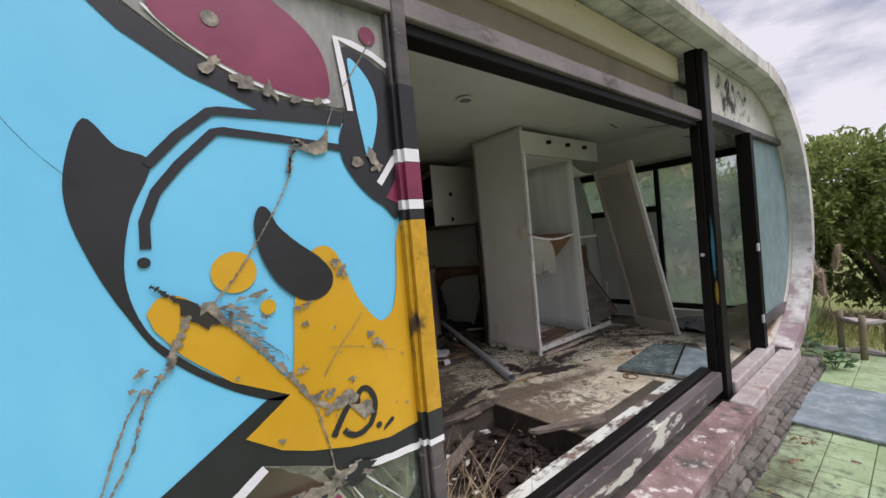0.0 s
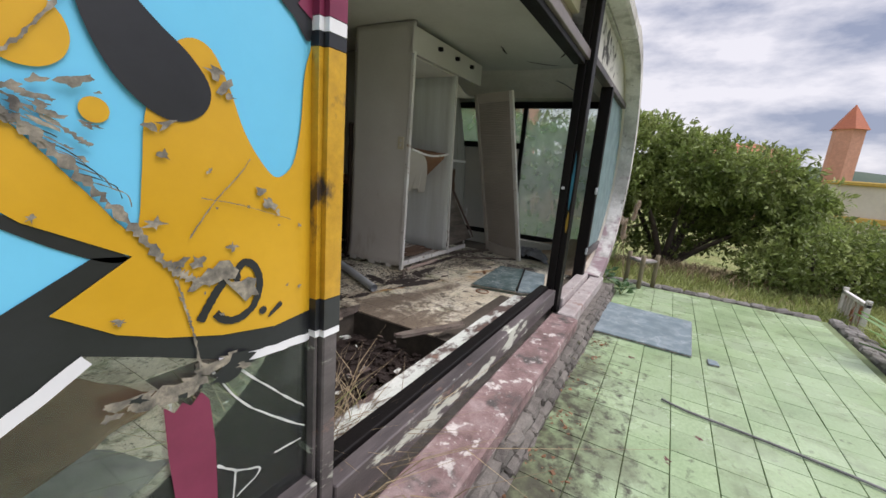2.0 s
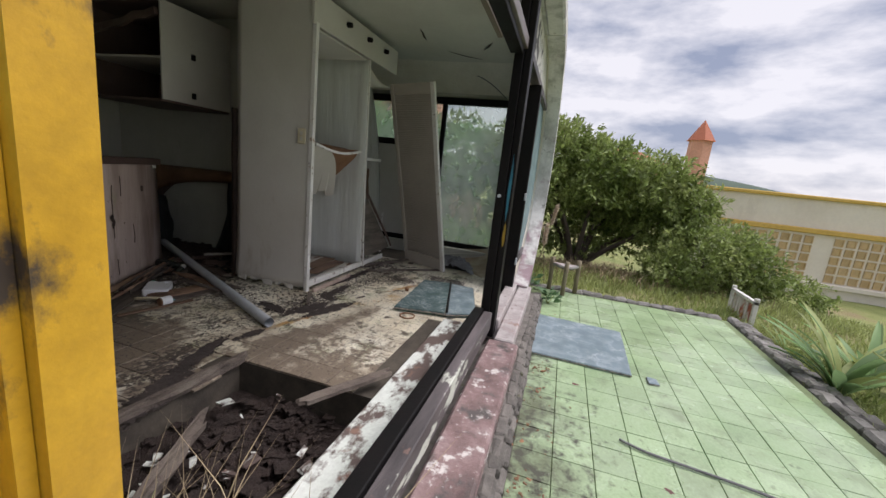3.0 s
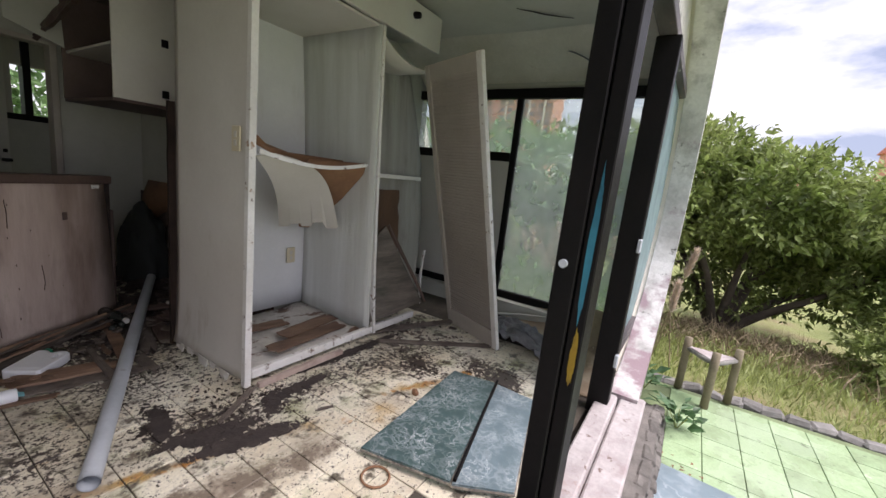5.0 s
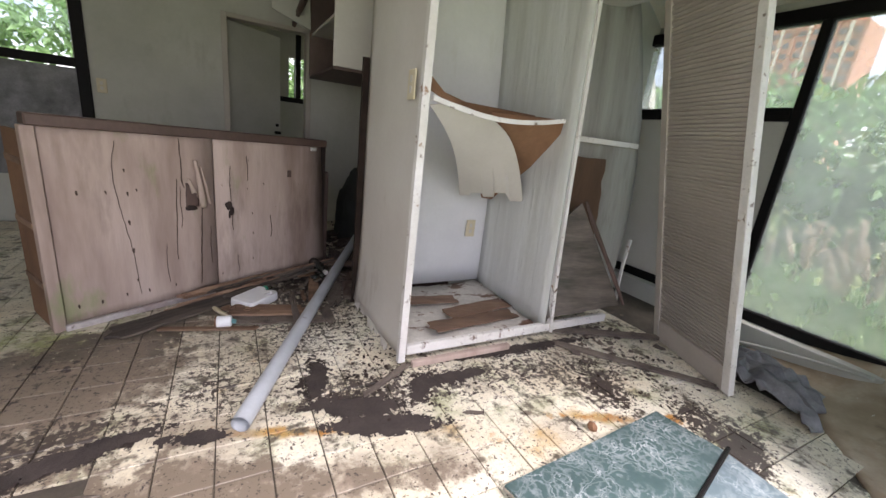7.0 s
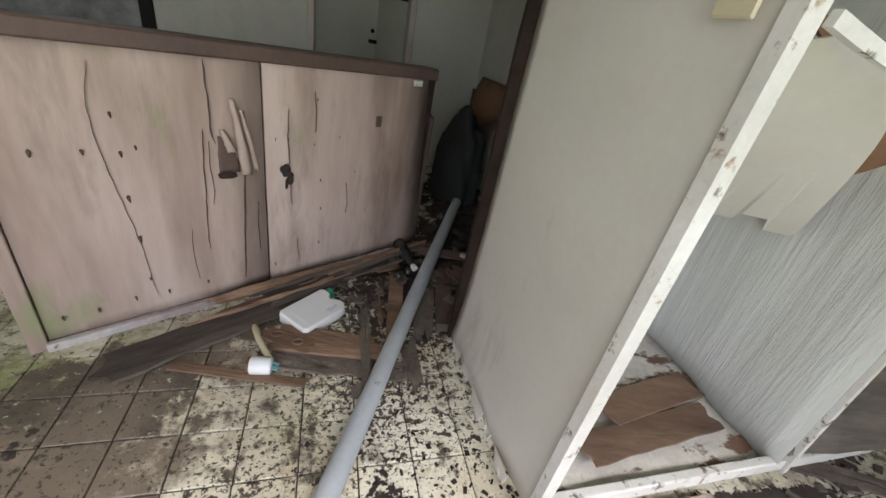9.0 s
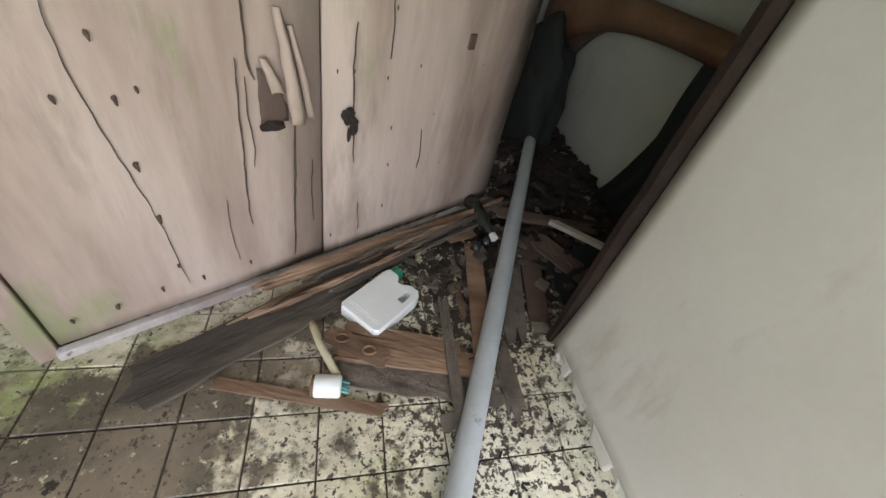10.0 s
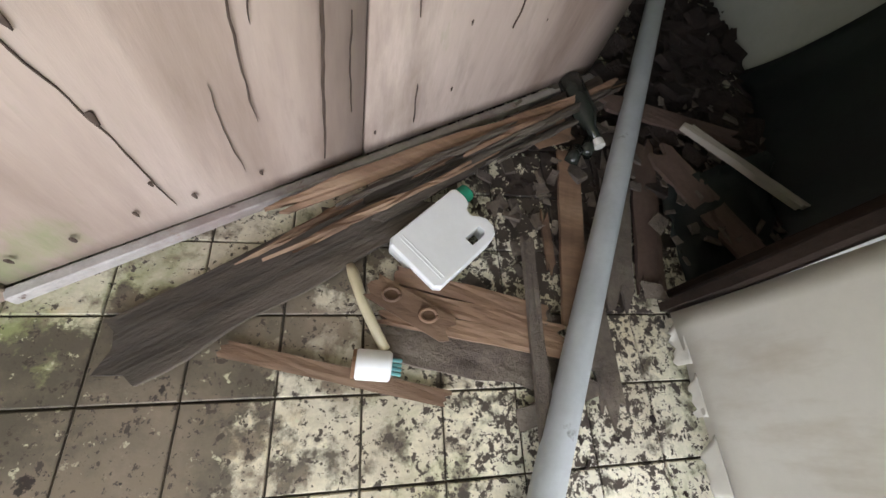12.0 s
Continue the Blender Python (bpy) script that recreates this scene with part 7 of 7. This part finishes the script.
stroke([(0.90, 1.07), (0.915, 1.0), (0.925, 0.95), (0.935, 0.87)], 0.004, 0.0105, M_PEEL, "crack", 0.9, "crack")
stroke([(0.30, 1.95), (0.42, 1.72), (0.50, 1.62)], 0.001, 0.0105, M_INK, "crack", 0.5, "crack")
for k in range(9):
    flake(rnd.uniform(0.86, 1.17), rnd.uniform(0.98, 1.2), rnd.choice((0.003, 0.004, 0.005)), 0.0105, None, rnd.uniform(1, 2.2), rnd.uniform(-1.5, 1.5))
paint([(0.916, 1.043), (0.93, 1.06), (0.943, 1.067), (0.955, 1.08), (0.964, 1.077), (0.978, 1.09), (0.997, 1.088), (1.005, 1.074), (1.016, 1.064), (1.007, 1.048), (0.985, 1.052), (0.962, 1.045), (0.945, 1.05), (0.927, 1.04)], 0.0106, M_PEEL, "flaked patch", False, name="flaked_patch")
paint([(0.979, 1.061), (1.0, 1.043), (1.02, 1.04), (1.035, 1.046), (1.054, 1.039), (1.05, 1.022), (1.059, 1.002), (1.042, 1.004), (1.028, 0.994), (1.015, 1.012), (0.989, 1.043)], 0.0107, M_PEEL, "flaked patch", False, name="flaked_patch")
stroke([(1.045, 1.284), (1.024, 1.255), (0.977, 1.208), (0.951, 1.175), (0.926, 1.14)], 0.0022, 0.0105, M_PEEL, "crack", 0.7, "crack")
stroke([(0.949, 1.211), (1.027, 1.194), (1.14, 1.158)], 0.0014, 0.0105, M_PEEL, "crack", 0.7, "crack")
for x, z, r in ((0.984, 1.43, 0.014), (0.997, 1.406, 0.016), (1.009, 1.391, 0.008), (0.966, 1.259, 0.005), (1.07, 1.222, 0.013), (1.086, 1.193, 0.016), (1.106, 1.177, 0.006), (1.162, 1.144, 0.005), (1.003, 1.114, 0.010), (0.936, 1.095, 0.012), (0.893, 1.284, 0.009), (0.876, 1.326, 0.012), (0.9, 1.332, 0.012), (0.872, 1.171, 0.014), (0.904, 1.097, 0.014), (0.813, 1.017, 0.009), (0.73, 1.191, 0.006), (1.12, 1.72, 0.02), (1.14, 1.69, 0.018), (1.08, 1.70, 0.016), (0.86, 1.86, 0.02), (0.92, 1.85, 0.018), (0.80, 1.87, 0.022), (0.74, 1.9, 0.02), (0.98, 1.855, 0.014), (0.56, 1.25, 0.012), (0.545, 1.22, 0.01), (0.57, 1.21, 0.009), (0.59, 1.235, 0.008)):
    flake(x, z, r, 0.0105, None, 1.5, rnd.uniform(-1, 1))
for k in range(24):
    a = rnd.uniform(-0.9, 0.3)
    d = rnd.uniform(0.03, 0.13)
    flake(0.69 + d * math.cos(a), 1.35 + d * math.sin(a), rnd.uniform(0.003, 0.008), 0.0105, None, 2.2, a)
M_CRACK = surface("bright_glass_crack", [(0.5, 0.52, 0.5), (0.7, 0.72, 0.7)], 9, 60, 0.3, 0.2)
for pts in ([(0.96, 0.86), (1.02, 0.76), (1.10, 0.68), (1.19, 0.60)], [(1.0, 0.86), (1.1, 0.75), (1.19, 0.66)], [(0.86, 0.86), (0.88, 0.83), (0.875, 0.8)], [(0.96, 0.64), (1.0, 0.60), (1.06, 0.56), (1.0, 0.53)], [(1.0, 0.6), (0.99, 0.5)], [(0.62, 0.75), (0.70, 0.66), (0.72, 0.55)], [(1.1, 0.58), (1.18, 0.57)]):
    stroke(pts, 0.0045, 0.0015, M_CRACK, "crack in the clear glass", 0.7, "crack")
# torn residue where paint stops
for k in range(22):
    flake(rnd.uniform(0.78, 1.03), rnd.uniform(0.845, 0.885), rnd.uniform(0.008, 0.022), 0.0085, M_PEEL if k % 3 else M_INK, 2.0, rnd.uniform(-0.3, 0.3))


# paint carried over the frame's jamb
def jamb_paint(z0, z1, material, label):
    ob = at(slab("jamb_paint", (1.2125, 1.6425, z0), (1.265, 1.781, z1), material, None, label, 0), front)
    at(slab("jamb_paint", (1.1985, 1.6575, z0), (1.2118, 1.70, z1), material, None, label, 0), front)


M_WORN_YELLOW = surface("worn_yellow_paint", [(0.42, 0.22, 0.012), (0.58, 0.33, 0.02)], 6, 40, 0.4, 0.2, stains=[((0.05, 0.035, 0.03), 9, 0.56, 0.66, (1, 1, 0.7), [])])
jamb_paint(0.875, 0.955, M_INK, "black paint on the frame")
jamb_paint(0.856, 0.873, M_WHITEPAINT, "white paint on the frame")
jamb_paint(0.957, 1.53, M_WORN_YELLOW, "worn yellow paint on the frame")
jamb_paint(1.532, 1.56, M_INK, "black paint on the frame")
jamb_paint(1.562, 1.59, M_WHITEPAINT, "white paint on the frame")
jamb_paint(1.592, 1.70, M_MAROON, "maroon paint on the frame")
jamb_paint(1.702, 1.74, M_WHITEPAINT, "white paint on the frame")
jamb_paint(1.742, 1.93, M_INK, "black paint on the frame")
for cz, hz, cy, hy, name, cols, words in ((1.25, 0.24, 1.642, 0.011, "blue_smear", [(0.012, 0.1, 0.15), (0.03, 0.24, 0.34)], "blue paint smear"), (0.93, 0.1, 1.638, 0.011, "yellow_smear", [(0.2, 0.12, 0.01), (0.4, 0.26, 0.015)], "yellow paint smear")):
    bm = bmesh.new()
    ring = [bm.verts.new((3.7435, cy + hy * math.cos(k * math.tau / 28) * (0.85 + 0.3 * noise.noise((k * 0.7, cz, 0))), cz + hz * math.sin(k * math.tau / 28) * (0.85 + 0.3 * noise.noise((k * 0.9, cz, 5))))) for k in range(28)]
    bm.faces.new(ring)
    at(part("paint_smear", bm, surface(name, cols, 6, 40, 0.5, 0.1, stains=[((0.01, 0.01, 0.01), 30, 0.56, 0.66, (1, 1, 0.25), [])]), None, words), front)
for z in (1.13, 0.5):
    at(slab("latch", (4.82, 1.622, z), (4.86, 1.64, z + 0.07), M_PIPE, None, "grey metal latch", 0.004), front)
bm = bmesh.new()
tube(bm, [(3.736, 1.705, 1.2), (3.722, 1.705, 1.2)], 0.012, 10)
at(part("bolt", bm, M_PIPE, None, "bright bolt head"), front)


# ---- pieces: rubble, edge stones, tiles ----
def stone_mesh(name, sx, sy, sz, seed):
    bm = bmesh.new()
    box(bm, (-sx / 2, -sy / 2, -sz / 2), (sx / 2, sy / 2, sz / 2))
    bmesh.ops.bevel(bm, geom=list(bm.edges), offset=min(sx, sy, sz) * 0.22, segments=1, affect="EDGES")
    for v in bm.verts:
        v.co += Vector(noise.noise_vector(v.co * 9 + Vector((seed, 0, 0)))) * min(sx, sy, sz) * 0.22
    me = bpy.data.meshes.new(name)
    bm.to_mesh(me)
    bm.free()
    return me


plinth = bpy.data.objects["plinth"]
meshes = [stone_mesh("stone", 0.13, 0.07, 0.058, k * 3.7) for k in range(8)]
for me in meshes:
    me.materials.append(M_STONE)
for row in range(3):
    x = 0.85 + 0.06 * row
    while x < 5.4:
        wide = rnd.uniform(0.7, 1.25)
        ob = new("stone", rnd.choice(meshes))
        ob.parent = plinth
        ob.matrix_basis = pose(x, 1.392 - 0.024 * row + rnd.uniform(-0.006, 0.006), 0.075 - 0.052 * row, rnd.uniform(-4, 4) + 12, rnd.uniform(-4, 4), rnd.uniform(-4, 4))
        ob.scale = (wide, 1.0, rnd.uniform(0.9, 1.1))
        x += 0.131 * wide
edging = empty("terrace_edging", (0, 0, 0), "row of rough pale stones edging the terrace", "edging", kind="structure")
emesh = [stone_mesh("edge_stone", 0.15, 0.12, 0.1, 50 + k * 3.7) for k in range(8)]
for me in emesh:
    me.materials.append(M_EDGESTONE)
x = 1.5
while x < 6.2:
    for row in range(2):
        ob = new("edge_stone", rnd.choice(emesh))
        ob.parent = edging
        ob.matrix_basis = pose(x + rnd.uniform(-0.03, 0.03), -0.80 - 0.13 * row + rnd.uniform(-0.02, 0.02), -0.03 - 0.03 * row, rnd.uniform(-6, 6), rnd.uniform(-6, 6), rnd.uniform(-12, 12))
    x += rnd.uniform(0.11, 0.16)
y = -0.6
while y < 1.7:
    ob = new("edge_stone", rnd.choice(emesh))
    ob.parent = edging
    ob.matrix_basis = pose(6.17 + rnd.uniform(-0.02, 0.02), y, -0.035, rnd.uniform(-6, 6), rnd.uniform(-6, 6), 90 + rnd.uniform(-12, 12))
    y += rnd.uniform(0.11, 0.15)

def crust(name, ovals, cell, lift, material, label):
    """Crusts of dirt lying on the tiles; ovals: x, y, half length, half width, turn. Ragged, crumbling edges."""
    vs, fs, index = [], [], {}

    def corner(i, j):
        if (i, j) not in index:
            x, y = i * cell, j * cell
            index[i, j] = len(vs)
            vs.append((x + 0.3 * cell * noise.noise((x * 90, y * 90, 1)), y + 0.3 * cell * noise.noise((x * 90, y * 90, 5)), FLOOR + lift * (1.0 + 0.6 * noise.noise((x * 40, y * 40, 2)))))
        return index[i, j]

    done = set()
    for ox, oy, a, b, turn in ovals:
        c, q = math.cos(radians(turn)), math.sin(radians(turn))
        reach = int(1.3 * max(a, b) / cell) + 1
        for i in range(round(ox / cell) - reach, round(ox / cell) + reach):
            for j in range(round(oy / cell) - reach, round(oy / cell) + reach):
                x, y = (i + 0.5) * cell, (j + 0.5) * cell
                dx, dy = x - ox, y - oy
                d = math.hypot((dx * c + dy * q) / a, (dy * c - dx * q) / b)
                if (i, j) in done or d + 0.38 * noise.noise((x * 11, y * 11, 3)) + 0.34 * noise.noise((x * 34, y * 34, 4)) + 0.3 * noise.noise((x * 95, y * 95, 6)) > 0.9:
                    continue
                done.add((i, j))
                fs.append([corner(i, j), corner(i + 1, j), corner(i + 1, j + 1), corner(i, j + 1)])
    me = bpy.data.meshes.new(name)
    me.from_pydata(vs, [], fs)
    me.materials.append(material)
    return tagged(new(name, me), label, "dirt", kind="stuff")


crust("dirt_crust", [(3.50, 2.84, 0.24, 0.065, -15), (3.42, 2.97, 0.2, 0.075, -20), (3.32, 3.2, 0.16, 0.045, 70), (3.72, 3.0, 0.13, 0.05, 60), (2.56, 3.03, 0.26, 0.05, 16), (2.22, 2.88, 0.26, 0.08, 22), (2.90, 2.99, 0.11, 0.04, -8),
                     (4.35, 3.14, 0.6, 0.04, -3), (3.9, 3.02, 0.22, 0.05, 0)], 0.006, 0.003, M_CAKE, "caked black dirt on the tiles")

# rubble and chips in the pit and over the floor, too many to count
def chips(name, spots, n, size, material, label, seed):
    r = np.random.RandomState(seed)
    vs, fs = [], []
    for k in range(n):
        cx, cy, cz, sp = spots[r.randint(len(spots))]
        p = np.array([cx + r.normal(0, sp), cy + r.normal(0, sp), cz + abs(r.normal(0, size * 0.15))])
        R = np.array(Euler(r.uniform(-0.35, 0.35, 2).tolist() + [r.uniform(0, 6.28)]).to_matrix())
        e = size * r.uniform(0.3, 1.0) * np.array([1, r.uniform(0.3, 0.9), r.uniform(0.08, 0.25)])
        q = np.array([(x, y, z) for x in (-1, 1) for y in (-1, 1) for z in (-1, 1)]) * e * r.uniform(0.6, 1.1, (8, 1)) * 0.5
        b = len(vs) * 1
        vs.extend((q @ R.T + p).tolist())
        fs.extend([[b + i for i in f] for f in ((0, 1, 3, 2), (4, 6, 7, 5), (0, 4, 5, 1), (2, 3, 7, 6), (0, 2, 6, 4), (1, 5, 7, 3))])
    me = bpy.data.meshes.new(name)
    me.from_pydata(vs, [], fs)
    me.materials.append(material)
    return tagged(new(name, me), label, "debris", kind="stuff")


chips("rubble", [(1.6, 2.3, 0.04, 0.2), (2.0, 2.45, 0.05, 0.25), (2.35, 2.4, 0.04, 0.15)], 700, 0.075, M_SOIL, "dark rotten wood rubble in the pit", 3)
chips("pale_rubble", [(1.9, 2.4, 0.09, 0.3)], 45, 0.07, M_WHITEWOOD, "pale splinters in the pit", 4)
chips("dirt_crumbs", [(3.7, 3.08, FLOOR, 0.12), (4.2, 3.1, FLOOR, 0.2), (4.7, 3.02, FLOOR, 0.2), (4.9, 2.7, FLOOR, 0.15), (3.5, 3.3, FLOOR, 0.15), (3.55, 4.2, FLOOR, 0.2), (3.3, 4.3, FLOOR, 0.15), (4.9, 3.3, FLOOR, 0.15)], 900, 0.022, M_SOIL, "dark crumbs of soil and rot on the floor", 5)
chips("dark_rubble", [(4.0, 4.72, FLOOR, 0.13), (4.15, 4.95, FLOOR, 0.15), (4.1, 4.45, FLOOR, 0.12), (4.15, 5.4, FLOOR, 0.2)], 620, 0.12, M_SOIL, "heap of dark rotten rubble along the kitchen wall", 16)
chips("wood_splinters", [(3.2, 4.2, FLOOR, 0.2), (3.7, 4.4, FLOOR + 0.02, 0.2), (4.0, 4.3, FLOOR + 0.03, 0.2), (4.9, 3.15, FLOOR, 0.2)], 260, 0.07, M_ROT, "rotten splinters in the rubble", 6)
chips("leaf_litter", [(x * 0.4 + 1.0, 1.27, -0.005, 0.07) for x in range(11)], 420, 0.03, M_BROWN, "dead leaves along the plinth", 7)


def tile_mesh(name, size, thick, material):
    bm = bmesh.new()
    box(bm, (-size / 2, -size / 2, -thick), (size / 2, size / 2, 0))
    bmesh.ops.bevel(bm, geom=[e for e in bm.edges if all(v.co.z > -thick / 2 for v in e.verts)], offset=0.002, segments=1, affect="EDGES")
    me = bpy.data.meshes.new(name)
    bm.to_mesh(me)
    bm.free()
    me.materials.append(material)
    return me


def lay(parent, name, me, cells, near, size, rest_name, rest_label, rest_material):
    """Lays tiles: those of the stretch near as pieces of their own, the rest joined."""
    vs, fs = [], []
    for x, y, z in cells:
        if near(x, y):
            ob = new(name, me)
            ob.parent = parent
            ob.matrix_basis = pose(x, y, z + rnd.uniform(-0.0012, 0.0012), rnd.uniform(-0.35, 0.35), rnd.uniform(-0.35, 0.35), rnd.uniform(-0.2, 0.2))
        else:
            b, h = len(vs), size / 2
            vs.extend([(x + i * h, y + j * h, z + k) for k in (-0.01, 0) for i, j in ((-1, -1), (1, -1), (1, 1), (-1, 1))])
            fs.extend([[b + i for i in f] for f in ((4, 5, 6, 7), (0, 1, 5, 4), (1, 2, 6, 5), (2, 3, 7, 6), (3, 0, 4, 7))])
    me2 = bpy.data.meshes.new(rest_name)
    me2.from_pydata(vs, [], fs)
    me2.materials.append(rest_material)
    ob = new(rest_name, me2)
    ob.parent = parent
    tagged(ob, rest_label, kind="stuff")


P1 = 0.1615
cells = []
for i in range(-43, 15):
    for j in range(-13, 16):
        x, y = 2.94 + P1 * (i + 0.5), 3.735 + P1 * (j + 0.5)
        edge = 0.08 * noise.noise((x * 3, y * 3, 0))
        if y < (2.06 if x < 3.8 else 1.82) or y > 6.2 or x < -3.9 or (PIT[0] - 0.05 < x + edge < PIT[2] + 0.04 and PIT[1] - 0.1 < y + edge < PIT[3] + 0.05) or (y < 2.2 and x < 3.3):
            continue
        if x > 5.95 or (x > 5.0 and y < 1.75 + 0.85 * (x - 4.95)):
            continue
        cells.append((x, y, FLOOR))
lay(floor, "floor_tile", tile_mesh("floor_tile", P1 - 0.0045, 0.012, M_TILE), cells, lambda x, y: x > 2.3 and y < 4.4, P1 - 0.0045, "floor_tiles_far", "cream tiles further off", M_TILE)
P2 = 0.197
cells = [(3.26 + P2 * (i + 0.5), 1.33 + P2 * (j + 0.5), 0.0) for i in range(-36, 14) for j in range(-10, 0)]
cells = [c for c in cells if c[0] < TX1 - 0.05 and c[1] > TY0]
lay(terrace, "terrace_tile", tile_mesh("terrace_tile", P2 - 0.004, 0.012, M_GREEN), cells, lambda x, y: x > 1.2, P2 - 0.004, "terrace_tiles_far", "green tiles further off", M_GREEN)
